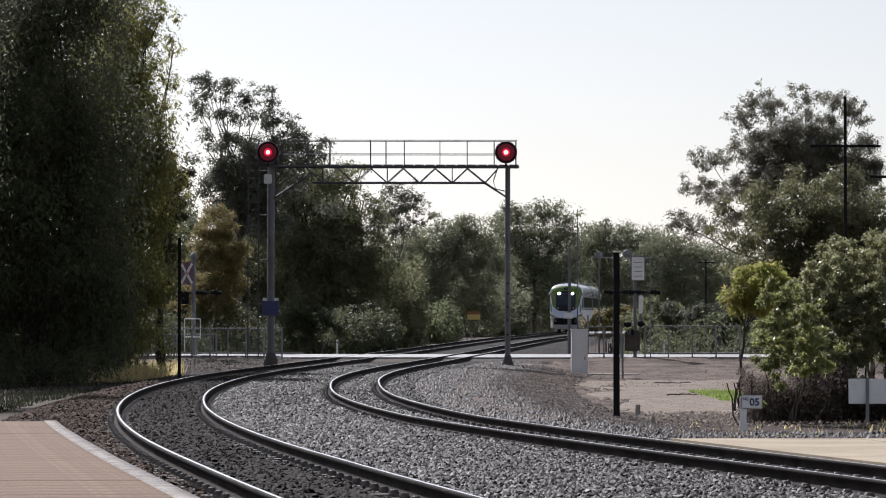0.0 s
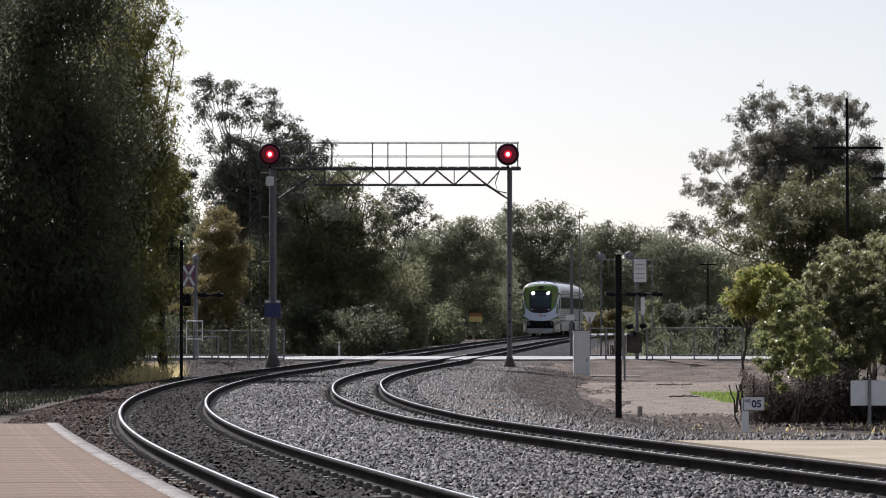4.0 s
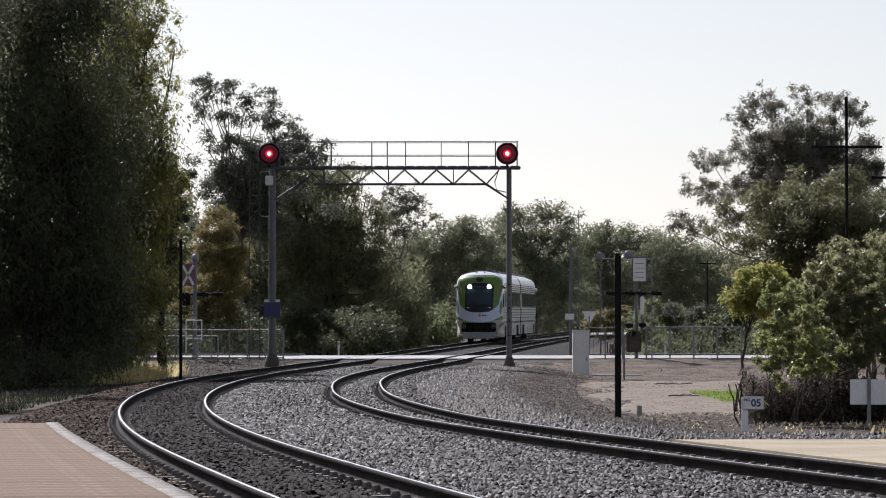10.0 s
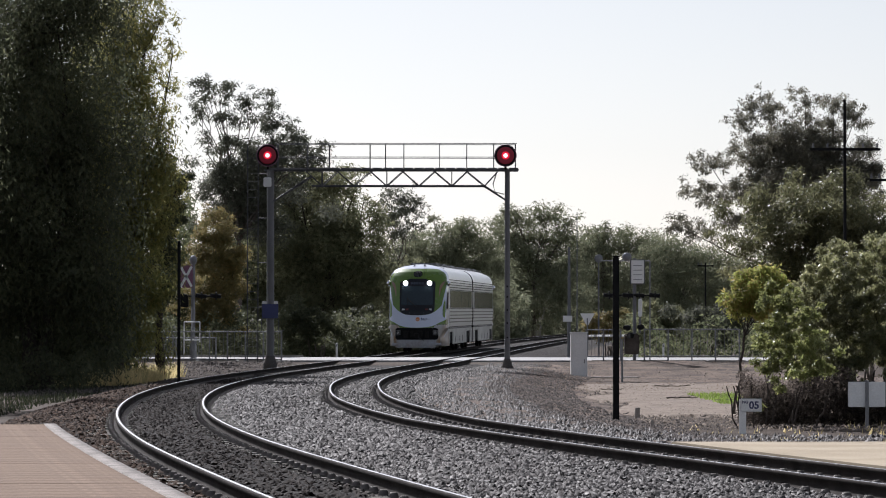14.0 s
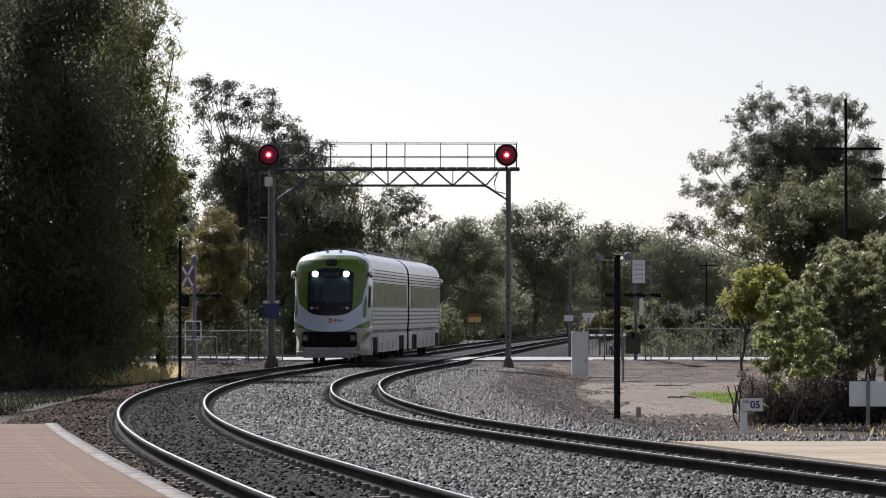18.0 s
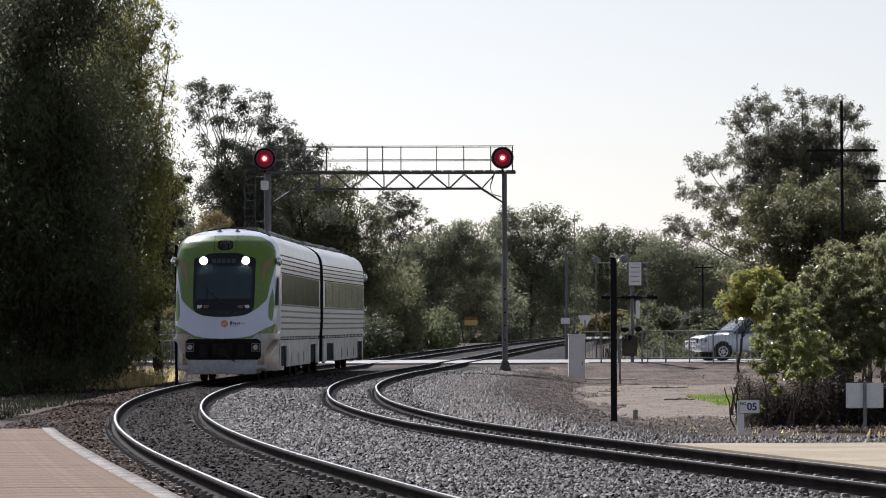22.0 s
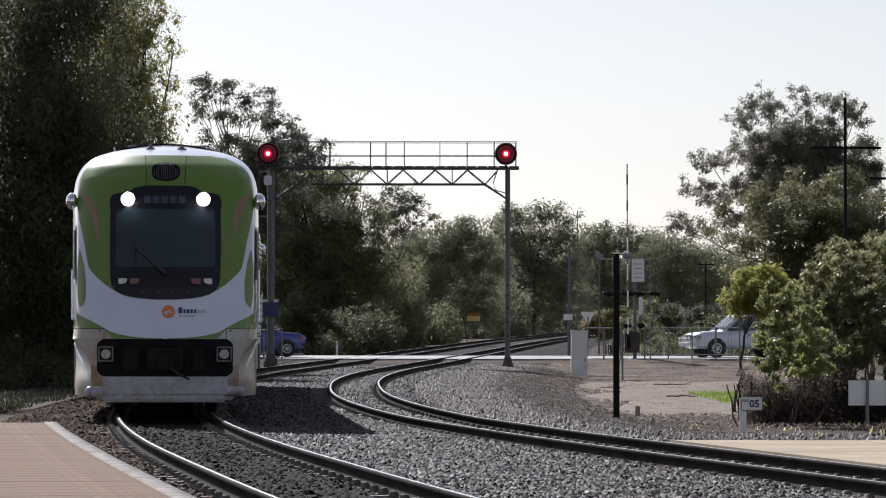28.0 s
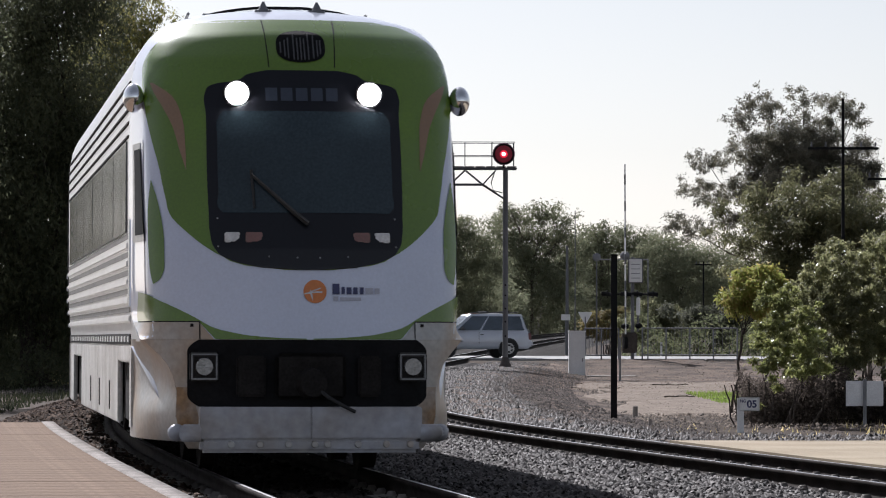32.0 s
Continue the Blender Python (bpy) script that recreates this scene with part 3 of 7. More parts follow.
# platforms
def platform_left():
    z = 0.20
    ys = np.arange(12, 43.6, 0.5)
    edge = lambda y: main_x(y) - 1.80
    plat = strip("platform", ys, [lambda y: edge(y) * 0 - 15, lambda y: edge(y) * 0 - 8.6, lambda y: edge(y) - 0.12],
                 [lambda y: 0 * y + z - 0.001] * 3, M["joint"], "low railway platform paved in pinkish brown blocks")
    strip("platform_face", ys, [lambda y: edge(y) - 0.11, lambda y: edge(y) - 0.06], [lambda y: 0 * y + z - 0.02, lambda y: 0 * y - 0.6], M["concrete"],
          "concrete face of the low platform")
    bm = made(box, (-9.1, 43.55, -0.2), (8.5, 0.15, 0.74))
    tagged(part("platform_end", bm, M["concrete"]), "concrete end of the low platform", kind="structure")
    w, d = 1.6, 0.46
    pm = part("paver", made(box, (0, 0, 0), (w - 0.001, d - 0.0005, 0.05)), M["pink_paver"], plat)
    first = True
    for j in range(48):
        y = 21.2 + j * d
        y -= 0.035 * (y < 25)
        e = float(edge(np.array([y]))[0]) - 0.10
        for i in range(6):
            x = e - w / 2 - i * w
            if x < -9.5:
                break
            o = pm if first else new("paver", pm.data)
            first = False
            o.parent = plat
            o.matrix_basis = pose(x, y + d / 2, z - 0.02 + random.uniform(-0.0008, 0.0008))
    ob = strip("coping", np.arange(12, 43.5, 0.2), [lambda y: edge(y) - 0.16, lambda y: edge(y) - 0.155, lambda y: edge(y) - 0.012, lambda y: edge(y)], [lambda y: 0 * y + z - 0.05, lambda y: 0 * y + z + 0.014, lambda y: 0 * y + z + 0.014, lambda y: 0 * y + z - 0.1],
               M["edge_white"], "whitish worn edge stone", parent=plat)
    del ob["kind"]


def platform_right():
    ys = np.arange(26, 48.1, 0.5)
    z = lambda y: side_level(y) - 0.04
    edge = lambda y: side_x(y) + 1.12
    slab = strip("platform_2", ys, [edge, lambda y: edge(y) + 0.01, lambda y: edge(y) * 0 + 16], [lambda y: z(y) - 0.4, lambda y: z(y) - 0.02, lambda y: z(y) - 0.02],
                 M["joint"], "tan concrete slab platform beside the siding")
    bm = bmesh.new()
    box(bm, (11.4, 48.0, -0.52), (16.0, 0.2, 0.66))
    tagged(part("platform_end", bm, M["concrete"]), "concrete end of the low platform", kind="structure")
    # slabs cut along the curved edge
    for j in range(9):
        y0 = 26.4 + j * 2.4
        yy = np.linspace(y0 + 0.004, y0 + 2.396, 7)
        for i in range(5):
            bm = bmesh.new()
            lo, hi = edge(yy) + i * 2.4 + 0.004, edge(yy) + (i + 1) * 2.4 - 0.004
            h = z(yy) + 0.01 + random.uniform(-0.002, 0.002)
            ring = [(a, b, c) for a, b, c in zip(lo, yy, h)] + [(a, b, c) for a, b, c in zip(hi[::-1], yy[::-1], h[::-1])]
            f = bm.faces.new([bm.verts.new(p) for p in ring])
            r = bmesh.ops.extrude_face_region(bm, geom=[f])
            bmesh.ops.translate(bm, vec=(0, 0, -0.05), verts=[g for g in r["geom"] if isinstance(g, bmesh.types.BMVert)])
            part("slab", bm, M["tan_slab"], slab)


M["tan_slab"] = mat("tan_concrete", (0.41, 0.345, 0.255), 0.85, var=0.18, scale=0.9, bump=0.2, bscale=45, each=0.05, col2=(0.33, 0.275, 0.20), spec=0.06)
platform_left()
platform_right()


# litter on the dirt: a dead branch, twigs and a sawn stump
def litter():
    rng = random.Random(31)
    for x, y, L, a, r in ((6.2, 99, 0.85, 4, 0.022), (7.3, 96, 0.5, -12, 0.014), (8.0, 93.5, 0.4, 20, 0.016), (7.0, 118, 1.2, 10, 0.02), (5.0, 112, 0.7, -25, 0.014), (8.6, 88, 0.5, 35, 0.018)):
        z = float(ground_z(x, y)) + 0.1
        t = thing("dead_branch", (x, y, z), "dry grey dead branch lying on the dirt", "branch", rz=a)
        bm = bmesh.new()
        pts = [(L * k / 6, rng.uniform(-0.04, 0.04), rng.uniform(0, 0.03)) for k in range(7)]
        limb(bm, pts, r, r * 0.5, 6)
        for k in (2, 4, 5):
            p = Vector(pts[k])
            limb(bm, [p, p + Vector((0.1, rng.uniform(-0.12, 0.12), 0.04)), p + Vector((0.22, rng.uniform(-0.2, 0.2), 0.07))], r * 0.5, r * 0.2, 5)
        part("stick", bm, M["bark"], t, smooth=True)
    x, y = 4.36, 80.0
    t = thing("stump", (x, y, float(ground_z(x, y)) - 0.02), "short weathered wooden stump in the gravel", "stump")
    part("post", made(rod, (0, 0, 0), (0.01, 0, 0.28), 0.06, 0.055, 12), M["concrete"], t)




def limb(bm, pts, r0, r1, seg=7):
    n = len(pts) - 1
    rings = []
    for i, p in enumerate(pts):
        d = (Vector(pts[min(i + 1, n)]) - Vector(pts[max(i - 1, 0)])).normalized()
        a = d.orthogonal().normalized()
        b = d.cross(a)
        r = r0 + (r1 - r0) * i / n
        rings.append([bm.verts.new(Vector(p) + (a * math.cos(k * 6.2832 / seg) + b * math.sin(k * 6.2832 / seg)) * r) for k in range(seg)])
    for i in range(n):
        for k in range(seg):
            bm.faces.new((rings[i][k], rings[i][(k + 1) % seg], rings[i + 1][(k + 1) % seg], rings[i + 1][k]))


# ---------------- the railcars ----------------
M.update({
    # Blue in this white paint stands in for reflected sky.
    "shell_white": mat("railcar_sky_white", (0.57, 0.615, 0.74), 0.3, 0.0, var=0.06, scale=1.2, bump=0.0, coat=0.8),
    "shell_silver": mat("railcar_silver", (0.40, 0.40, 0.39), 0.42, 0.15, var=0.16, scale=1.3, bump=0.03, bscale=20, col2=(0.36, 0.255, 0.165)),
    "steel_side": mat("brushed_steel_side", (0.66, 0.665, 0.67), 0.3, 0.3, var=0.1, scale=0.8, bump=0.03, bscale=30),
    "skirt": mat("pale_skirt_paint", (0.60, 0.59, 0.56), 0.5, 0.05, var=0.18, scale=1.6, bump=0.03, bscale=20, col2=(0.38, 0.36, 0.33)),
    "rib_gap": mat("shaded_rib_gap", (0.13, 0.125, 0.12), 0.5, 0.4, var=0.2, scale=2),
    "green": mat("green_livery", (0.102, 0.186, 0.010), 0.28, 0.0, var=0.12, scale=1.0, bump=0.0, spec=0.5, coat=0.6),
    "stripe": mat("faded_orange_stripe", (0.26, 0.165, 0.10), 0.4, var=0.1, bump=0.0),
    "mask": mat("black_mask", (0.008, 0.009, 0.013), 0.3, 0.0, var=0.2, scale=1, bump=0.0, spec=0.3),
    "screen": mat("tinted_windscreen", (0.028, 0.044, 0.054), 0.06, 0.0, var=0.25, scale=0.8, bump=0.0, spec=0.35),
    "tint": mat("tinted_side_window", (0.085, 0.09, 0.095), 0.12, 0.25, var=0.35, scale=0.9, bump=0.0, spec=0.6),
    "grille": mat("black_grille", (0.008, 0.008, 0.009), 0.7, 0.0, var=0.4, scale=4, bump=0.2, bscale=30, spec=0.12),
    "bumper": mat("scuffed_white_bumper", (0.38, 0.395, 0.44), 0.4, 0.0, var=0.2, scale=2.6, bump=0.05, bscale=12, col2=(0.31, 0.29, 0.28)),
    "under": mat("underframe_grime", (0.022, 0.020, 0.019), 0.85, 0.0, var=0.4, scale=4, bump=0.2, spec=0.12),
    "rubber": mat("black_rubber", (0.018, 0.018, 0.018), 0.7, var=0.2, scale=5),
    "chrome": mat("chrome", (0.75, 0.76, 0.78), 0.12, 1.0, var=0.05, bump=0.0),
    "lens": mat("clear_lens", (0.25, 0.26, 0.28), 0.1, 0.6, var=0.3, scale=14, bump=0.1, coat=0.8),
    "red_lens": mat("red_lens", (0.13, 0.02, 0.025), 0.3, var=0.2, coat=0.6),
    "white_lens": mat("white_lens", (0.62, 0.62, 0.64), 0.2, var=0.2, coat=0.6),
    "orange_disc": mat("orange_disc", (0.62, 0.20, 0.05), 0.4, var=0.1, bump=0.0),
    "navy": mat("navy_print", (0.03, 0.035, 0.11), 0.4, var=0.1, bump=0.0),
    "pale_print": mat("pale_grey_print", (0.42, 0.43, 0.50), 0.4, var=0.1, bump=0.0),
    "number_print": mat("faded_number_print", (0.032, 0.042, 0.062), 0.4, var=0.1, bump=0.0),
    "grime": mat("brown_road_grime", (0.30, 0.19, 0.105), 0.7, 0.0, var=0.3, scale=3.0, bump=0.05, bscale=20, col2=(0.38, 0.34, 0.30), spec=0.2),
    "vent_grey": mat("dull_vent_bar", (0.06, 0.062, 0.065), 0.6, 0.0, var=0.3, scale=6, bump=0.0),
    "bezel": mat("worn_bezel", (0.24, 0.24, 0.25), 0.35, 0.6, var=0.2, scale=6, bump=0.0),
    "door_glass": mat("black_door_glass", (0.010, 0.011, 0.013), 0.6, 0.0, var=0.2, scale=1, bump=0.0, spec=0.05),
    "headlight": glow_mat("headlight_glow", (1.0, 0.98, 0.93), 60.0),
})

CAR_L = 18.7
HALF = 1.49
NOSE = -CAR_L / 2
TOP = 4.376
CORNER = 0.935


def body_half(z):
    """Half width of the body at a height over the rails."""
    return float(np.interp(z, (0.2, 0.5, 0.9, 1.2, 1.7, 3.0, 3.4, 3.6, 3.75, 3.88, 3.98, 4.08, 4.17, 4.24, 4.31, 4.35, 4.38), (1.30, 1.40, 1.43, 1.45, 1.485, HALF, 1.485, 1.47, 1.44, 1.385, 1.315, 1.20, 1.04, 0.85, 0.6, 0.35, 0.0)))


def front_y(x, z):
    """Depth of the nose at a place on it."""
    rake = float(np.interp(z, (0.0, 0.6, 1.2, 2.0, 3.0, 3.5, 3.75, 3.96, 4.12, 4.25, 4.33, 4.38), (0.06, 0.0, 0.02, 0.18, 0.52, 0.75, 0.9, 1.08, 1.36, 1.9, 2.6, 3.2)))
    w = max(body_half(z), 0.05)
    u = min(1.0, abs(x) / w)
    y = rake + 0.50 * u**2.2 + 4.0 * max(0, u - 0.8) ** 2
    # tapered cab sides behind the corners
    end = rake + 0.66
    v = max(0.0, (u - CORNER) / (1 - CORNER))
    return NOSE + y + max(0.0, 1.95 - end) * (0.75 * v + 0.25 * v * v) * min(1.0, max(0.0, (z - 1.2) / 0.2))


def proud(x, z, lift):
    """Depth of a panel that stands lift metres proud of the nose, along its slope."""
    x = abs(x)
    slope = (front_y(x + 0.004, z) - front_y(max(0, x - 0.004), z)) / 0.008
    return front_y(x, z) - lift * math.sqrt(1 + (slope if slope > 4 else 0.0) ** 2)


def patch(z0, z1, xl, xr, lift, material, parent, name, nz=24, nx=24, label=""):
    """A panel on the nose, row by row from z0 to z1, between xl(z) and xr(z), lift metres proud of the shell."""
    zs = np.linspace(z0, z1, nz + 1)
    V = []
    for z in zs:
        a, b = xl(z), xr(z)
        for i in range(nx + 1):
            u = i / nx
            x = a + (b - a) * (0.5 - 0.5 * math.cos(math.pi * u) if nx > 6 else u)
            V.append((x, proud(x, z, lift), z))
    i = np.arange(nz)[:, None] * (nx + 1) + np.arange(nx)[None]
    Fc = np.stack([i, i + 1, i + 2 + nx, i + 1 + nx], -1).reshape(-1, 4)
    ob = indexed(name, V, Fc, [material], parent, smooth=True)
    if label:
        ob["label"] = label
    return ob


def across(x0, x1, zl, zh, lift, material, parent, name, nx=24, nz=4):
    """A panel on the nose, column by column from x0 to x1, between zl(x) and zh(x)."""
    V = []
    for i in range(nx + 1):
        x = x0 + (x1 - x0) * i / nx
        for k in range(nz + 1):
            z = zl(x) + (zh(x) - zl(x)) * k / nz
            V.append((x, proud(x, z, lift), z))
    i = np.arange(nx)[:, None] * (nz + 1) + np.arange(nz)[None]
    Fc = np.stack([i, i + nz + 1, i + nz + 2, i + 1], -1).reshape(-1, 4)
    return indexed(name, V, Fc, [material], parent, smooth=True)


def curve(xs, ys):
    return lambda v: float(smooth_line(xs, ys, v))


def railcar():
    car = thing("railcar", (0, 0, 0), "white and green diesel railcar with ribbed steel sides", "train")
    # nose
    patch(1.2, TOP, lambda z: -body_half(z), body_half, 0.0, M["shell_white"], car, "nose_shell", 70, 48, "glossy white fibreglass nose")
    nh = curve((0.2, 0.33, 0.5, 0.8, 1.0, 1.2), (1.02, 1.10, 1.15, 1.16, 1.24, 1.435))
    patch(0.24, 1.2, lambda z: -nh(z), nh, 0.0, M["shell_silver"], car, "nose_skirt", 16, 40, "silver nose skirt with brown grime")
    for s in (-1, 1):
        # fairing that sweeps back from the nose to the side skirts, hollowed behind the corner
        V = []
        for z in np.linspace(0.3, 1.2, 13):
            a, b = Vector((s * nh(z), front_y(nh(z), z), z)), Vector((s * 1.455, NOSE + 2.3, z))
            for i in range(13):
                u = i / 12
                p = a.lerp(b, u)
                V.append((p.x + s * (0.10 * math.sin(math.pi * u) * (1.4 - z) - 0.16 * math.sin(math.pi * min(1, u * 1.4)) ** 2 * max(0, z - 0.6) * (1.25 - z) * 3), p.y, p.z))
        i = np.arange(12)[:, None] * 13 + np.arange(12)[None]
        indexed("corner_fairing", V, np.stack([i, i + 1, i + 14, i + 13], -1).reshape(-1, 4), [M["shell_silver"]], car, smooth=True)
    gw = curve((1.812, 1.84, 1.925, 2.007, 2.16, 2.28, 2.475, 2.735, 3.0, 3.28, 3.55, 3.75, 3.88, 3.97, 4.05, 4.10, 4.125), (0.2, 0.48, 0.74, 0.88, 1.066, 1.18, 1.235, 1.283, 1.344, 1.392, 1.405, 1.375, 1.29, 1.19, 1.05, 0.90, 0.72))
    patch(1.812, 4.125, lambda z: -gw(z), gw, 0.006, M["green"], car, "green_panel", 60, 36)
    kw = curve((1.81, 1.818, 1.846, 1.92, 2.007, 2.13, 2.31, 2.7, 3.2, 3.42, 3.47, 3.50, 3.52, 3.55, 3.59, 3.62), (0.05, 0.25, 0.475, 0.727, 0.82, 0.855, 0.863, 0.872, 0.868, 0.868, 0.84, 0.76, 0.60, 0.54, 0.47, 0.32))
    patch(1.812, 3.62, lambda z: -kw(z), kw, 0.014, M["mask"], car, "windscreen_surround", 90, 30)
    sw = curve((2.32, 2.35, 2.5, 3.0, 3.18, 3.24), (0.74, 0.77, 0.775, 0.775, 0.765, 0.72))
    patch(2.32, 3.24, lambda z: -sw(z), sw, 0.02, M["screen"], car, "windscreen", 20, 20, "dark tinted windscreen")
    # lower green flashes on both sides of the white bib, with silver panels under their ends
    bib = curve((0, 0.3, 0.65, 0.88, 0.97, 1.15, 1.345, 1.43), (1.208, 1.217, 1.257, 1.325, 1.38, 1.475, 1.57, 1.62))
    low = lambda x: float(np.interp(x, (0, 0.82, 0.96, 1.45), (1.2, 1.202, 1.357, 1.362)))
    for s in (-1, 1):
        across(s * 0.03, s * 1.44, lambda x: min(low(abs(x)), bib(abs(x)) - 0.003), lambda x: bib(abs(x)), 0.006, M["green"], car, "green_flash", 48)
        edge = lambda z: 0.83 + (z - 1.2) / 0.155 * 0.13
        patch(1.2, 1.354, lambda z: min(s * edge(z), s * (body_half(z) - 0.001)), lambda z: max(s * edge(z), s * (body_half(z) - 0.001)), 0.005, M["shell_silver"], car, "corner_panel", 6, 16)
        inner = curve((2.71, 2.95, 3.2, 3.41, 3.52), (1.05, 1.055, 1.08, 1.18, 1.325))
        outer = curve((2.71, 2.89, 3.13, 3.3, 3.44, 3.52), (1.052, 1.105, 1.17, 1.25, 1.32, 1.345))
        patch(2.71, 3.52, lambda z: min(s * inner(z), s * outer(z)), lambda z: max(s * inner(z), s * outer(z)), 0.010, M["stripe"], car, "stripe", 18, 4)
        # green sweep on the corner of the nose
        rim = curve((1.69, 1.72, 1.78, 1.95, 2.2, 2.41, 2.62), (1.34, 1.30, 1.265, 1.25, 1.26, 1.295, 1.35))
        back = curve((1.69, 1.75, 1.95, 2.2, 2.4, 2.62), (1.345, 1.36, 1.38, 1.385, 1.38, 1.355))
        patch(1.69, 2.62, lambda z: min(s * rim(z), s * back(z)), lambda z: max(s * rim(z), s * back(z)), 0.008, M["green"], car, "corner_flash", 30, 6)
        # grille lamp
        bm = bmesh.new()
        box(bm, (s * 0.92, front_y(0.925, 0.96) - 0.05, 0.962), (0.25, 0.1, 0.255), bevel=0.015)
        lamp = part("fog_lamp", bm, M["rubber"], car)
        bm = bmesh.new()
        for dx, dz, w, h in ((-0.108, 0, 0.012, 0.228), (0.108, 0, 0.012, 0.228), (0, 0.108, 0.228, 0.012), (0, -0.108, 0.228, 0.012)):
            box(bm, (s * 0.92 + dx, front_y(0.925, 0.96) - 0.104, 0.962 + dz), (w, 0.012, h))
        part("bezel", bm, M["bezel"], lamp, "worn silvery square bezel")
        bm = bmesh.new()
        box(bm, (s * 0.92, front_y(0.925, 0.96) - 0.098, 0.962), (0.20, 0.02, 0.20), bevel=0.01)
        part("lens", bm, M["under"], lamp)
        bm = bmesh.new()
        rod(bm, (s * 0.92, front_y(0.925, 0.96) - 0.10, 0.962), (s * 0.92, front_y(0.925, 0.96) - 0.125, 0.962), 0.085, 0.075, 20)
        part("reflector", bm, M["lens"], lamp)
        # headlight
        y = front_y(0.6, 3.40)
        bm = bmesh.new()
        rod(bm, (s * 0.595, y + 0.02, 3.40), (s * 0.595, y - 0.075, 3.40), 0.125, 0.118, 28)
        hl = part("headlight", bm, M["black_paint"], car)
        bm = bmesh.new()
        rod(bm, (s * 0.595, y - 0.07, 3.40), (s * 0.595, y - 0.09, 3.40), 0.105, 0.098, 28)
        part("bulb_glass", bm, M["headlight"], hl, "dazzling white headlight")
        # tail and marker lamps behind the screen's foot
        for x0, w, m, nm in ((0.665, 0.137, "white_lens", "marker_lamp"), (0.477, 0.15, "red_lens", "tail_lamp")):
            bm = bmesh.new()
            box(bm, (s * x0, front_y(x0, 2.10) - 0.022, 2.10), (w, 0.02, 0.09), bevel=0.008)
            part(nm, bm, M[m], car)
        for x0, z0 in ((0.79, 2.27), (0.79, 2.02), (0.35, 1.93), (0.10, 1.92)):
            part("screw", made(rod, (s * x0, front_y(x0, z0) - 0.01, z0), (s * x0, front_y(x0, z0) - 0.022, z0), 0.009, 0.009, 6), M["galv"], car)
        # mirror pod
        bm = bmesh.new()
        ball(bm, (s * 1.49, NOSE + 1.25, 3.385), (0.095, 0.15, 0.135), 20, 14)
        pod = part("mirror_pod", bm, M["chrome"], car, smooth=True)
        bm = bmesh.new()
        box(bm, (s * 1.46, NOSE + 1.3, 3.33), (0.12, 0.12, 0.07), bevel=0.02)
        part("bracket", bm, M["shell_silver"], pod)
        # crescent scoop behind the corner
        V = []
        for i in range(13):
            u = i / 12
            w = 0.16 * math.sin(math.pi * (0.08 + 0.9 * u)) ** 0.8
            c = Vector((s * (1.43 - 0.20 * u), NOSE + 1.85 - 1.0 * u, 1.13 - 0.46 * u))
            V += [c + Vector((-s * 0.05, w * 0.4, w * 0.75)), c + Vector((s * 0.04, 0, 0)), c - Vector((s * 0.05, w * 0.4, w * 0.75))]
        i = np.arange(12)[:, None] * 3 + np.arange(2)[None]
        indexed("scoop", V, np.stack([i, i + 1, i + 4, i + 3], -1).reshape(-1, 4), [M["shell_white"]], car, smooth=True)["label"] = "glossy white crescent scoop"
        bm = bmesh.new()
        limb(bm, [(s * 1.16, NOSE + 0.12, 0.385), (s * 1.10, NOSE - 0.04, 0.385), (s * 0.95, NOSE - 0.06, 0.385)], 0.075, 0.08, 12)
        ball(bm, (s * 1.16, NOSE + 0.10, 0.385), (0.08, 0.08, 0.078), 12, 8)
        part("bumper_pad", bm, M["bumper"], car, smooth=True)
        # edges of the hatch round the vent
        bm = bmesh.new()
        limb(bm, [(s * (0.297 + 0.028 * (z - 3.65) / 0.47), front_y(0.3, z) - 0.007, z) for z in np.linspace(3.65, 4.12, 8)], 0.005, 0.005, 5)
        part("hatch_seam", bm, M["under"], car)
        patch(0.34, 0.78, lambda z: min(s * (nh(z) - 0.20 + 0.25 * max(0, z - 0.5)), s * (nh(z) - 0.004)), lambda z: max(s * (nh(z) - 0.20 + 0.25 * max(0, z - 0.5)), s * (nh(z) - 0.004)), 0.003, M["grime"], car, "grime_patch", 10, 8)
    # vent over the screen
    vw = lambda z: 0.222 * (1 - (abs(z - 3.85) / 0.156) ** 3.2) ** 0.5 if abs(z - 3.85) < 0.1555 else 0.02
    vent = patch(3.695, 4.005, lambda z: -vw(z), vw, 0.014, M["grille"], car, "vent", 22, 14)
    rng = random.Random(4)
    for i in range(11):
        x = -0.18 + i * 0.036 + rng.uniform(-0.008, 0.008)
        h = 0.13 * (1 - (abs(x) / 0.23) ** 3)
        bm = bmesh.new()
        limb(bm, [(x, front_y(x, z) - 0.022, z) for z in (3.85 - h, 3.85, 3.85 + h * rng.uniform(0.5, 1))], 0.007, 0.007, 5)
        part("vent_bar", bm, M["vent_grey"], vent)
    # coupler bay, bumper, wiper
    gr = lambda z: 1.06 - 0.10 * max(0, abs(z - 0.905) - 0.19) ** 2 * 90
    bay = patch(0.61, 1.198, lambda z: -gr(z), gr, 0.012, M["grille"], car, "coupler_bay", 24, 24, "black panel drawn for the coupler opening")
    bm = bmesh.new()
    box(bm, (0, NOSE - 0.03, 0.88), (0.62, 0.06, 0.40), bevel=0.03)
    box(bm, (-0.52, NOSE - 0.02, 0.88), (0.26, 0.05, 0.36), bevel=0.02)
    box(bm, (0.52, NOSE - 0.02, 0.88), (0.20, 0.05, 0.36), bevel=0.02)
    part("coupler_cover", bm, M["under"], bay)
    bm = bmesh.new()
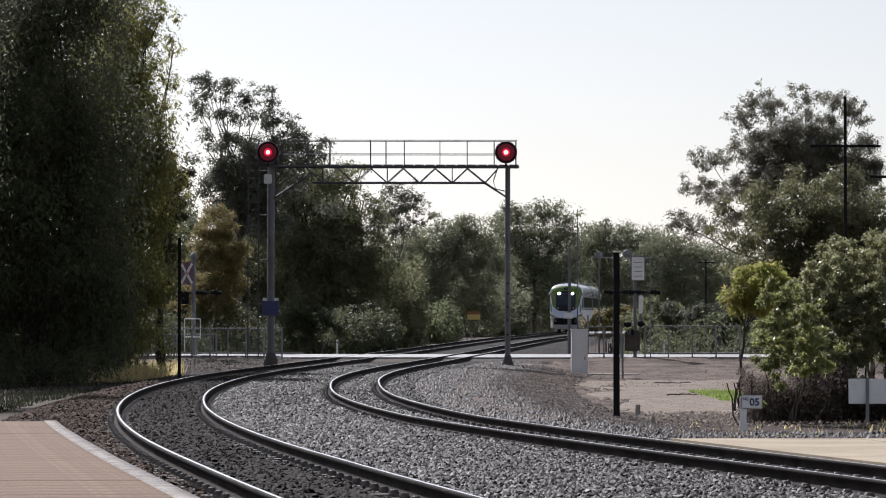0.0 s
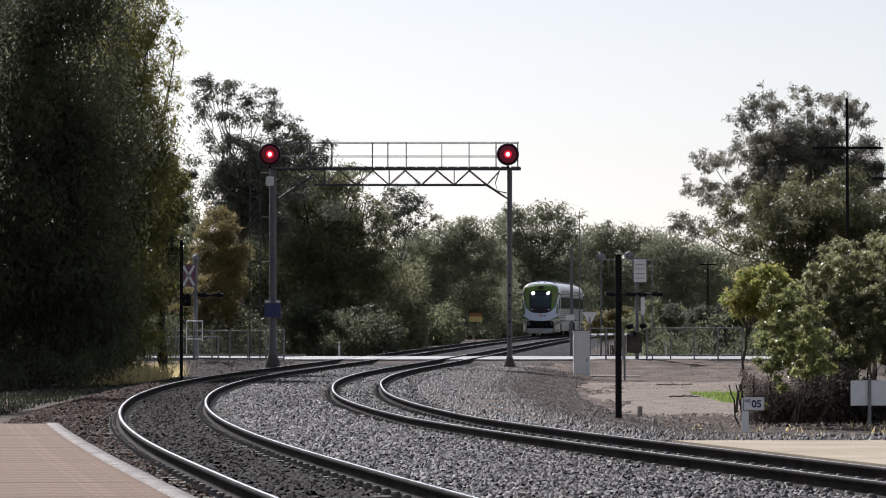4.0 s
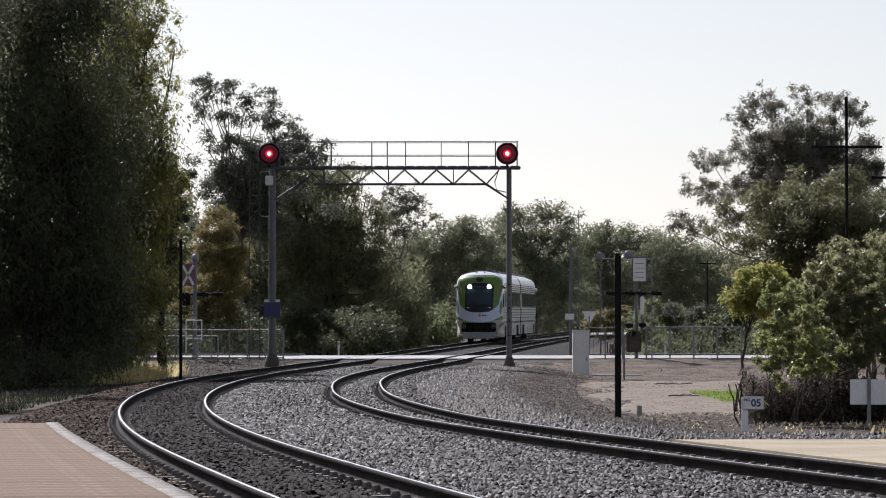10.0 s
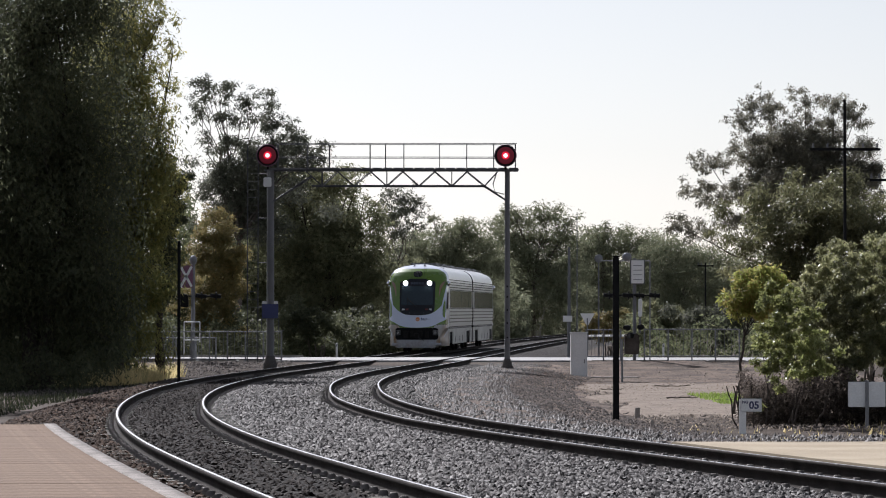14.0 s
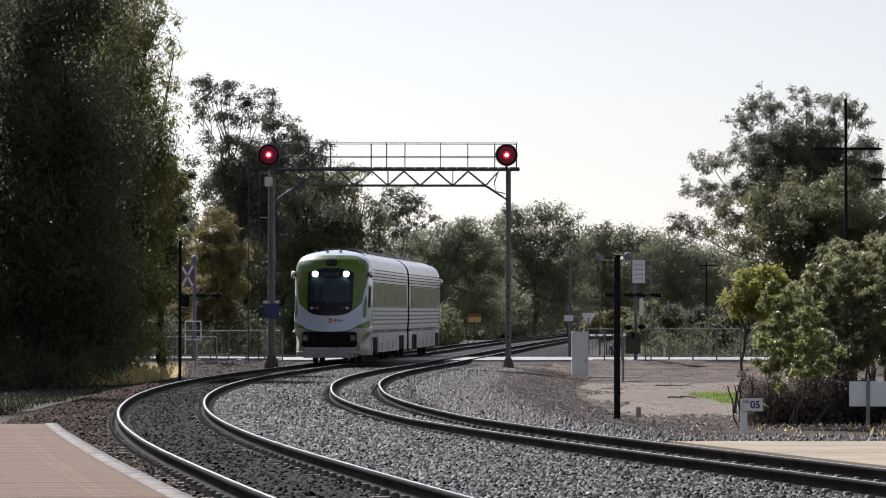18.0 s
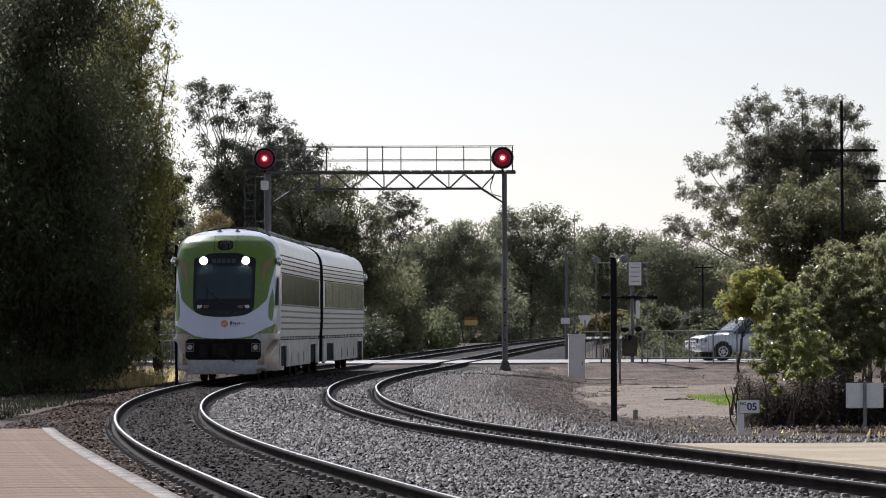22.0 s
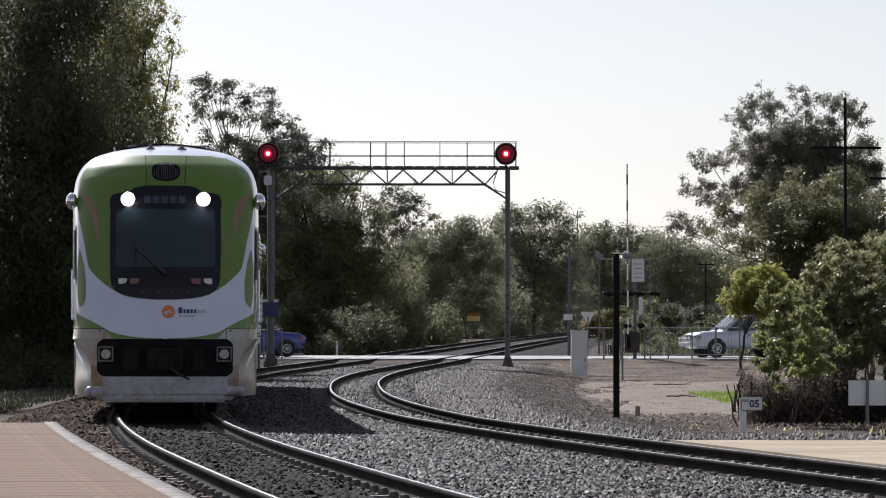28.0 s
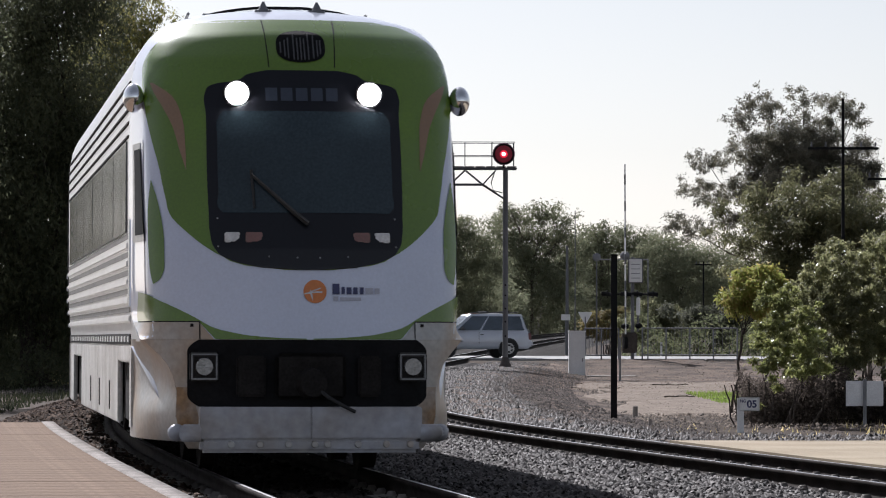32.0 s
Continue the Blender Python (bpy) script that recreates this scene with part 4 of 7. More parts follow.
    rod(bm, (0, NOSE - 0.02, 0.82), (0.02, NOSE - 0.16, 0.82), 0.14, 0.12, 14)
    part("coupler", bm, M["under"], bay)
    bm = bmesh.new()
    limb(bm, [(0.05, NOSE - 0.12, 0.78), (0.14, NOSE - 0.16, 0.70), (0.28, NOSE - 0.17, 0.62), (0.38, NOSE - 0.17, 0.57)], 0.018, 0.015, 7)
    part("air_hose", bm, M["rubber"], bay)
    bm = bmesh.new()
    box(bm, (-0.485, NOSE - 0.02, 0.475), (0.972, 0.2, 0.275), bevel=0.008)
    box(bm, (0.487, NOSE - 0.024, 0.475), (0.972, 0.2, 0.275), bevel=0.008)
    bump = part("bumper", bm, M["bumper"], car, "scuffed white bumper beam")
    part("bumper_lip", made(box, (-0.01, NOSE - 0.025, 0.277), (1.92, 0.2, 0.125), bevel=0.03), M["bumper"], bump)
    for x in (-0.70, -0.45, -0.2, 0.03, 0.14, 0.41, 0.66, 0.87):
        bm = bmesh.new()
        rod(bm, (x, NOSE - 0.115, 0.288), (x, NOSE - 0.15, 0.288), 0.034, 0.027, 10)
        part("bolt", bm, M["shell_silver"], bump)
    bm = bmesh.new()
    limb(bm, [(0.0, front_y(0, 2.22) - 0.06, 2.22), (-0.10, front_y(0.1, 2.30) - 0.06, 2.30), (-0.49, front_y(0.45, 2.66) - 0.05, 2.66)], 0.028, 0.016, 6)
    limb(bm, [(-0.49, front_y(0.45, 2.70) - 0.045, 2.70), (-0.475, front_y(0.45, 2.5) - 0.045, 2.5), (-0.47, front_y(0.45, 2.36) - 0.045, 2.36)], 0.014, 0.011, 6)
    part("wiper", bm, M["rubber"], car)
    # printed marks: disc and plain bars
    arc = lambda x: math.sqrt(max(0.0, 0.0105 - (x - 0.05) ** 2))
    across(-0.0522, 0.1522, lambda x: 1.623 - arc(x), lambda x: 1.623 + arc(x), 0.009, M["orange_disc"], car, "disc_mark", 30, 3)
    across(-0.045, 0.115, lambda x: 1.605 + 0.10 * x - 0.9 * (x - 0.03) ** 2, lambda x: 1.617 + 0.12 * x - 0.9 * (x - 0.03) ** 2, 0.012, M["white_lens"], car, "disc_ray", 8, 2)
    across(-0.035, 0.10, lambda x: 1.60 + 0.35 * (x + 0.035), lambda x: 1.607 + 0.38 * (x + 0.035), 0.0125, M["white_lens"], car, "disc_ray", 6, 2)
    across(0.005, 0.03, lambda x: 1.54 + (0.03 - x) * 2.5, lambda x: 1.585 + (0.03 - x) * 2.5, 0.0125, M["white_lens"], car, "disc_ray", 3, 4)
    word = [(0.205, 0.268, 1.645, 0.095, "navy"), (0.285, 0.315, 1.632, 0.065, "navy"), (0.33, 0.375, 1.63, 0.062, "navy"), (0.39, 0.43, 1.63, 0.062, "navy"), (0.45, 0.485, 1.63, 0.062, "navy"),
            (0.50, 0.57, 1.63, 0.05, "pale_print"), (0.585, 0.63, 1.628, 0.05, "pale_print"), (0.21, 0.255, 1.56, 0.04, "pale_print"), (0.27, 0.46, 1.557, 0.028, "pale_print")]
    for x0, x1, z, h, m in word:
        across(x0, x1, lambda x: z - h / 2, lambda x: z + h / 2, 0.009, M[m], car, "lettering_bar", 3, 2)
    for i in range(5):
        across(-0.34 + i * 0.136, -0.34 + i * 0.136 + 0.105, lambda x: 3.335, lambda x: 3.455, 0.019, M["number_print"], car, "number_bar", 2, 2)
    # body shell: sides, roof and floor
    zs = np.array([1.18, 1.4, 1.7, 2.0, 2.5, 3.0, 3.15, 3.3, 3.42, 3.55, 3.66, 3.75, 3.84, 3.9, 3.96, 4.02, 4.1, 4.18, 4.24, 4.29, 4.33, 4.36, TOP])
    prof = [(-body_half(z), z) for z in zs] + [(body_half(z), z) for z in zs[::-1]]
    ysec = np.concatenate([np.linspace(0, 1, 8)])
    V = []
    for s in ysec:
        for x, z in prof:
            y0 = front_y(body_half(z), z)
            V.append((x, y0 + (CAR_L / 2 - 0.25 - y0) * s, z))
    k = len(prof)
    i = np.arange(len(ysec) - 1)[:, None] * k
    j = np.arange(k - 1)[None]
    Fc = np.stack([i + j, i + j + 1, i + k + j + 1, i + k + j], -1).reshape(-1, 4)
    body = indexed("body", V, Fc, [M["steel_side"], M["shell_white"]], car, smooth=True)
    body["label"] = "brushed stainless steel body sides and roof"
    bm = bmesh.new()
    plate(bm, [(x, z) for x, z in prof], 0.06)
    bmesh.ops.translate(bm, vec=(0, CAR_L / 2 - 0.30, 0), verts=bm.verts[:])
    part("end_wall", bm, M["under"], car)
    # Black bellows widened to full profile, standing in for shade between the cars.
    bm = bmesh.new()
    plate(bm, [(x * 0.93, 1.25 + (z - 1.18) * 0.96) for x, z in prof], 0.42)
    bmesh.ops.translate(bm, vec=(0, CAR_L / 2 - 0.26, 0), verts=bm.verts[:])
    part("bellows_gap_fill", bm, M["rubber"], car)
    bm = bmesh.new()
    box(bm, (0, 0.6, 0.92), (2.3, CAR_L - 2.6, 0.54))
    part("underframe", bm, M["under"], car)
    y0 = NOSE + 2.05
    for s in (-1, 1):
        for i in range(5):
            zr = 1.39 + i * 0.17
            bm = bmesh.new()
            box(bm, (s * (body_half(zr) + 0.0), (y0 + CAR_L / 2 - 0.4) / 2, zr), (0.045, CAR_L / 2 - 0.4 - y0, 0.075), bevel=0.015)
            part("rib", bm, M["steel_side"], body)
            # Dark strip between two ribs stands in for the shade there.
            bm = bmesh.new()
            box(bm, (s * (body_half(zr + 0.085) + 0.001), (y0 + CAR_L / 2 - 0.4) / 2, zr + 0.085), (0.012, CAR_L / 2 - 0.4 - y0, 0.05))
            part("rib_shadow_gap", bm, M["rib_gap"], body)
        for i in range(5):
            z = 3.08 + i * 0.125
            bm = bmesh.new()
            box(bm, (s * (body_half(z) + 0.0), (y0 + CAR_L / 2 - 0.4) / 2, z), (0.03, CAR_L / 2 - 0.4 - y0, 0.03), bevel=0.006)
            part("roof_rib", bm, M["under"], body)
        # window band in panes
        n = 6
        w = (CAR_L / 2 - 0.9 - y0 - 0.3) / n
        for i in range(n):
            bm = bmesh.new()
            box(bm, (s * (HALF + 0.006), y0 + 0.2 + w * (i + 0.5), 2.62), (0.02, w - 0.11, 0.86), bevel=0.008)
            part("side_window", bm, M["tint"], body)
        # vents under the ribs
        bm = bmesh.new()
        box(bm, (s * 1.44, (y0 + CAR_L / 2) / 2, 1.20), (0.05, CAR_L / 2 - 0.4 - y0, 0.10))
        part("sill", bm, M["under"], body)
        # cab side door with its window and green flash
        def strip(z0, z1, xa, xb, lift, material, parent, name, label=""):
            return patch(z0, z1, lambda z: min(s * xa(z), s * xb(z)), lambda z: max(s * xa(z), s * xb(z)), lift, material, parent, name, 16, 6, label)

        door = strip(1.42, 3.0, lambda z: body_half(z) * 0.948, lambda z: body_half(z) * 0.994, 0.004, M["shell_white"], car, "cab_door")
        strip(2.08, 2.98, lambda z: body_half(z) * (0.950 + 0.012 * (z - 2.08)), lambda z: body_half(z) * 0.990, 0.010, M["bezel"], door, "window_frame", "bright metal window rim")
        strip(2.14, 2.92, lambda z: body_half(z) * (0.954 + 0.012 * (z - 2.14)), lambda z: body_half(z) * 0.985, 0.016, M["door_glass"], door, "door_window")
        bm = bmesh.new()
        rod(bm, (s * 1.495, NOSE + 1.72, 1.5), (s * 1.495, NOSE + 1.72, 2.3), 0.014, 0.014, 8)
        part("handrail", bm, M["chrome"], door)
        # skirts, cut out over the bogies
        for a, b, z, h in ((1.95, 2.3, 0.76, 0.78), (2.3, 4.55, 1.065, 0.17), (4.55, 14.2, 0.76, 0.78), (14.2, 16.9, 1.065, 0.17), (16.9, CAR_L - 0.45, 0.76, 0.78)):
            m = max(1, int((b - a) / 2.3)) if h > 0.5 else 1
            for i in range(m):
                bm = bmesh.new()
                box(bm, (s * 1.44, NOSE + a + (b - a) * (i + 0.5) / m, z), (0.05, (b - a) / m - 0.03, h), bevel=0.015)
                part("skirt_panel", bm, M["skirt"], car)
        for y in (6.3, 8.8, 11.2):
            part("access_slot", made(box, (s * 1.466, NOSE + y, 0.62), (0.012, 0.14, 0.3), bevel=0.004), M["under"], car)
        for i in range(26):
            part("sill_vent", made(box, (s * 1.466, NOSE + 2.5 + i * 0.6, 1.20), (0.012, 0.26, 0.055)), M["steel_side"], body)
    for s in (-1, 1):
        for y, w in ((NOSE + 3.43, 2.3), (NOSE + 15.55, 2.75)):
            # Dark panel set into the cut-out, in place of the shade inside it.
            part("bogie_opening_shade", made(box, (s * 1.37, y, 0.70), (0.05, w, 0.60), bevel=0.02), M["under"], car, "dark panel standing in for shade in the skirt opening")
        # seam and catch at the foot of the nose
        across(s * 0.955, s * 1.44, lambda x: 1.353, lambda x: 1.362, 0.009, M["under"], car, "panel_seam", 8, 1)
        across(s * 0.948, s * 0.958, lambda x: 1.2, lambda x: 1.36, 0.009, M["under"], car, "panel_seam", 1, 6)
        part("catch", made(box, (s * 1.02, front_y(1.02, 1.325) - 0.008, 1.325), (0.028, 0.012, 0.028)), M["under"], car)
    # bogies
    for yb in (-5.9, 5.9):
        bm = bmesh.new()
        for s in (-1, 1):
            box(bm, (s * 1.05, yb, 0.55), (0.16, 3.1, 0.22), bevel=0.04)
            for d in (-1.2, 1.2):
                box(bm, (s * 1.08, yb + d, 0.46), (0.2, 0.34, 0.34), bevel=0.05)
        box(bm, (0, yb, 0.58), (2.0, 0.6, 0.2), bevel=0.04)
        bog = part("bogie", bm, M["under"], car)
        for d in (-1.2, 1.2):
            bm = bmesh.new()
            rod(bm, (-0.9, yb + d, 0.42), (0.9, yb + d, 0.42), 0.07, 0.07, 10)
            for s in (-1, 1):
                rod(bm, (s * 0.69, yb + d, 0.42), (s * 0.82, yb + d, 0.42), 0.42, 0.42, 28)
                rod(bm, (s * 0.66, yb + d, 0.42), (s * 0.69, yb + d, 0.42), 0.45, 0.45, 28)
            part("wheelset", bm, M["rail_side"], bog)
    # roof gear
    for x in (-0.25, 0.25):
        bm = bmesh.new()
        rod(bm, (x, NOSE + 2.0, 4.16), (x, NOSE + 2.0, 4.265), 0.085, 0.08, 14)
        rod(bm, (x, NOSE + 2.0, 4.265), (x, NOSE + 2.0, 4.345), 0.05, 0.010, 12)
        part("antenna", bm, M["grey_paint"], car)
    for y, l in ((NOSE + 5.5, 2.6), (NOSE + 10, 2.2), (NOSE + 15, 2.6)):
        bm = bmesh.new()
        box(bm, (0, y, 4.38), (1.4, l, 0.10), bevel=0.05)
        ac = part("roof_unit", bm, M["galv"], car)
        for d in (-l * 0.28, l * 0.28):
            bm = bmesh.new()
            rod(bm, (0, y + d, 4.42), (0, y + d, 4.45), 0.4, 0.38, 18)
            part("fan_cover", bm, M["under"], ac)
    for s in (-1, 1):
        bm = bmesh.new()
        rod(bm, (s * 0.86, NOSE + 5, 4.33), (s * 0.86, CAR_L / 2 - 0.6, 4.33), 0.02, 0.02, 6)
        for i in range(7):
            rod(bm, (s * 0.86, NOSE + 5.2 + i * 1.9, 4.20), (s * 0.86, NOSE + 3.3 + i * 1.9, 4.34), 0.015, 0.015, 5)
        part("roof_rail", bm, M["galv"], car)
    # dark line along the roof edge over the brow
    bm = bmesh.new()
    limb(bm, [(body_half(z) * sg, NOSE + 2.9, z + 0.008) for sg, zz in ((-1, np.linspace(4.12, 4.362, 12)), (1, np.linspace(4.362, 4.12, 12))) for z in zz], 0.014, 0.014, 6)
    part("roof_edge_line", bm, M["under"], car)
    # half of the gangway bellows
    bm = bmesh.new()
    for i in range(3):
        box(bm, (0, CAR_L / 2 - 0.2 + i * 0.09, 2.35), (1.3 - 0.06 * (i % 2), 0.07, 2.3 - 0.06 * (i % 2)), bevel=0.03)
    part("gangway", bm, M["rubber"], car)
    return car


front_car = railcar()
rear_car = copy_thing(front_car, pose(0, 40, 0))


# ---------------- signal gantry ----------------
M["red_glow"] = glow_mat("red_signal_glow", (0.85, 0.012, 0.04), 0.6)
M["red_core"] = glow_mat("red_signal_core", (1.0, 0.5, 0.5), 2.2)
M["lamp_red"] = glow_mat("red_lens_glass", (0.16, 0.004, 0.016), 0.16)


M["footing"] = mat("grimy_concrete_footing", (0.13, 0.12, 0.115), 0.9, var=0.3, scale=3, bump=0.3, spec=0.06)


def signal_gantry():
    Y = 138.0
    g = thing("signal_gantry", (0, Y, 0), "grey steel railway signal gantry with a railed walkway", "signal gantry")
    XL, XR, ZL, ZR = -6.47, 2.57, 0.15, 0.05
    for x, z, r in ((XL, ZL, 0.145), (XR, ZR, 0.105)):
        bm = bmesh.new()
        rod(bm, (x, 0, z - 0.2), (x, 0, 7.75), r, r * 0.92, 16)
        post = part("post", bm, M["grey_paint"], g)
        bm = bmesh.new()
        rod(bm, (x, 0, z - 0.25), (x, 0, z + 0.22), r + 0.14, r + 0.12, 16)
        rod(bm, (x, 0, z + 0.22), (x, 0, z + 0.5), r + 0.10, r + 0.02, 16)
        part("footing", bm, M["footing"], post)
    for yy in (-0.45, 0.45):
        bm = bmesh.new()
        box(bm, (-1.85, yy, 7.735), (9.7, 0.06, 0.055))
        part("deck_beam", bm, M["gantry_steel"], g)
        bm = bmesh.new()
        rod(bm, (-4.9, yy, 7.13), (1.75, yy, 7.13), 0.026, 0.026, 8)
        part("lower_chord", bm, M["gantry_steel"], g)
        for z in (8.74, 8.22):
            bm = bmesh.new()
            rod(bm, (-6.3, yy, z), (2.92, yy, z), 0.014, 0.014, 8)
            part("hand_rail", bm, M["gantry_steel"], g)
        for x in (-6.2, -5.06, -4.22, -2.67, -2.08, -1.38, -0.02, 1.02, 2.05, 2.88):
            bm = bmesh.new()
            rod(bm, (x, yy, 7.7), (x, yy, 8.74), 0.015, 0.015, 8)
            part("rail_post", bm, M["gantry_steel"], g)
        top = [-5.1, -3.9, -2.65, -1.42, -0.2, 1.03, 2.2]
        bot = [-4.5, -3.28, -2.03, -0.8, 0.45, 1.70]
        for i, b in enumerate(bot):
            bm = bmesh.new()
            rod(bm, (top[i], yy, 7.68), (b, yy, 7.13), 0.018, 0.018, 6)
            rod(bm, (b, yy, 7.13), (top[i + 1], yy, 7.68), 0.018, 0.018, 6)
            if i % 2 == 0:
                rod(bm, (b, yy, 7.13), (b, yy, 7.68), 0.02, 0.02, 6)
            part("truss_brace", bm, M["gantry_steel"], g)
        part("knee_brace", made(rod, (1.70, yy, 7.13), (2.5, yy * 0.2, 6.6), 0.03, 0.03, 6), M["gantry_steel"], g)
        part("knee_brace", made(rod, (-4.9, yy, 7.5), (-6.35, yy * 0.2, 6.55), 0.03, 0.03, 6), M["gantry_steel"], g)
    bm = bmesh.new()
    for i in range(24):
        box(bm, (-6.4 + i * 0.4, 0, 7.80), (0.36, 0.86, 0.03))
    part("walkway_grating", bm, M["gantry_steel"], g)
    # ladder on the left post
    bm = bmesh.new()
    for x in (-7.35, -6.95):
        rod(bm, (x, 0.1, 0.4), (x, 0.1, 8.7), 0.024, 0.024, 6)
    for i in range(26):
        rod(bm, (-7.35, 0.1, 0.7 + i * 0.3), (-6.95, 0.1, 0.7 + i * 0.3), 0.008, 0.008, 5)
    for z in (2.5, 4.2, 5.9, 7.6):
        rod(bm, (-6.95, 0.1, z), (XL, 0, z), 0.02, 0.02, 5)
    part("ladder", bm, M["gantry_steel"], g)
    # signal heads
    for x in (-6.56, 2.49):
        bm = bmesh.new()
        rod(bm, (x, -0.62, 8.27), (x, -0.60, 8.27), 0.41, 0.41, 40)
        head = part("signal_head", bm, M["black_paint"], g, "round black signal backboard with a lit red lamp")
        bm = bmesh.new()
        for k in range(40):
            a, b = k * math.tau / 40, (k + 1) * math.tau / 40
            rod(bm, (x + 0.41 * math.cos(a), -0.61, 8.27 + 0.41 * math.sin(a)), (x + 0.41 * math.cos(b), -0.61, 8.27 + 0.41 * math.sin(b)), 0.018, 0.018, 5, caps=False)
        part("rim", bm, M["maroon"], head)
        bm = bmesh.new()
        rod(bm, (x, -0.64, 8.27), (x, -0.62, 8.27), 0.30, 0.33, 32)
        part("lens", bm, M["lamp_red"], head)
        bm = bmesh.new()
        rod(bm, (x, -0.655, 8.27), (x, -0.64, 8.27), 0.135, 0.15, 24)
        part("lit_ring", bm, M["red_glow"], head)
        bm = bmesh.new()
        rod(bm, (x, -0.665, 8.27), (x, -0.655, 8.27), 0.075, 0.08, 20)
        part("lit_core", bm, M["red_core"], head)
        bm = bmesh.new()
        rod(bm, (x, -0.6, 8.27), (x, -0.3, 8.27), 0.16, 0.12, 16)
        box(bm, (x, -0.45, 7.95), (0.08, 0.12, 0.4))
        part("lamp_case", bm, M["black_paint"], head)
    for z in (1.35, 1.9, 2.4, 2.9, 3.3):
        part("bolt_hole", made(rod, (XR, -0.10, z), (XR, -0.118, z), 0.035, 0.035, 10), M["black_paint"], g)
    bm = bmesh.new()
    box(bm, (-6.58, -0.2, 7.27), (0.30, 0.2, 0.36), bevel=0.03)
    part("junction_box", bm, M["white_paint"], g)
    bm = bmesh.new()
    limb(bm, [(2.15, -0.15, 7.6), (2.02, -0.15, 7.2), (2.1, -0.15, 6.9), (2.45, -0.1, 6.82)], 0.02, 0.02, 6)
    part("cable", bm, M["black_paint"], g)
    bm = bmesh.new()
    box(bm, (-6.47, -0.2, 2.35), (0.62, 0.03, 0.54), bevel=0.01)
    part("blue_plate", bm, M["blue_sign"], g, "plain blue enamel plate")
    for s in (-0.22, 0.22):
        bm = bmesh.new()
        box(bm, (-6.47 + s, -0.2, 2.68), (0.16, 0.03, 0.10))
        part("white_tab", bm, M["white_paint"], g)
    bm = bmesh.new()
    for a, b in (((-6.8, 2.05), (-6.14, 2.05)), ((-6.8, 2.05), (-6.8, 1.6)), ((-6.14, 2.05), (-6.14, 1.6)), ((-6.14, 1.6), (-5.95, 1.6))):
        rod(bm, (a[0], -0.22, a[1]), (b[0], -0.22, b[1]), 0.018, 0.018, 5)
    part("guard_frame", bm, M["gantry_steel"], g)
    return g


signal_gantry()


# ---------------- level crossing ----------------
def put(x, y):
    return float(ground_z(x, y))


def side_lamps(t, z, places):
    """Flashing lamps turned along the road, so that their hoods lie sideways on one arm."""
    bm = made(rod, (min(places) - 0.05, 0, z), (max(places) + 0.05, 0, z), 0.035, 0.035, 8)
    arm = part("lamp_arm", bm, M["black_paint"], t)
    for dx in places:
        part("lamp_hood", made(rod, (dx - 0.24, 0.0, z + 0.02), (dx + 0.2, 0.0, z - 0.02), 0.085, 0.085, 14), M["black_paint"], arm)
        part("backboard", made(rod, (dx - 0.02, 0, z), (dx + 0.02, 0, z), 0.17, 0.17, 20), M["black_paint"], arm)


def crossing_mast_right():
    x, y = 8.05, 149.6
    t = thing("crossing_signal", (x, y, put(x, y)), "level crossing signal mast with flashing lamps and white board", "crossing signal")
    bm = bmesh.new()
    rod(bm, (0, 0, -0.1), (0, 0, 4.3), 0.075, 0.07, 12)
    rod(bm, (0.22, -0.05, 1.2), (0.22, -0.05, 2.7), 0.05, 0.05, 10)
    part("mast", bm, M["grey_paint"], t)
    bm = bmesh.new()
    ball(bm, (-0.32, 0, 4.35), (0.2, 0.12, 0.18), 16, 10)
    part("bell", bm, M["galv"], t, smooth=True)
    bm = bmesh.new()
    box(bm, (0.12, -0.14, 3.73), (0.52, 0.03, 0.95), bevel=0.01)
    bd = part("board", bm, M["white_paint"], t, "blank white notice board")
    for i in range(4):
        bm = bmesh.new()
        box(bm, (0.12, -0.158, 3.42 + i * 0.19), (0.36, 0.008, 0.025))
        part("print_bar", bm, M["galv"], bd)
    bm = bmesh.new()
    box(bm, (0.12, -0.1, 3.73), (0.62, 0.05, 1.03), bevel=0.02)
    part("board_frame", bm, M["grey_paint"], t)
    side_lamps(t, 2.76, (-1.05, -0.25, 0.2, 0.85))
    bm = bmesh.new()
    box(bm, (0.23, -0.12, 2.25), (0.16, 0.12, 0.75), bevel=0.03)
    part("signal_case", bm, M["white_paint"], t)
    bm = bmesh.new()
    box(bm, (-0.12, 0.0, 0.75), (0.62, 0.5, 0.85), bevel=0.05)
    mech = part("barrier_machine", bm, M["timber"], t, "brown barrier machine case")
    bm = bmesh.new()
    ball(bm, (-0.32, -0.2, 1.42), (0.17, 0.14, 0.12), 12, 8)
    part("counterweight", bm, M["black_paint"], mech)
    part("counterweight", made(ball, (0.24, -0.2, 1.45), (0.15, 0.12, 0.12), 12, 8), M["black_paint"], mech)
    for xx in (0.66, -0.74):
        bm = bmesh.new()
        rod(bm, (xx, 0.4, 0), (xx, 0.4, 4.2), 0.03, 0.03, 6)
        part("frame_post", bm, M["galv"], t)
    bm = bmesh.new()
    rod(bm, (-1.4, 0.4, 4.2), (0.66, 0.4, 4.2), 0.025, 0.025, 6)
    part("frame_bar", bm, M["galv"], t)
    return t


crossing_mast_right()


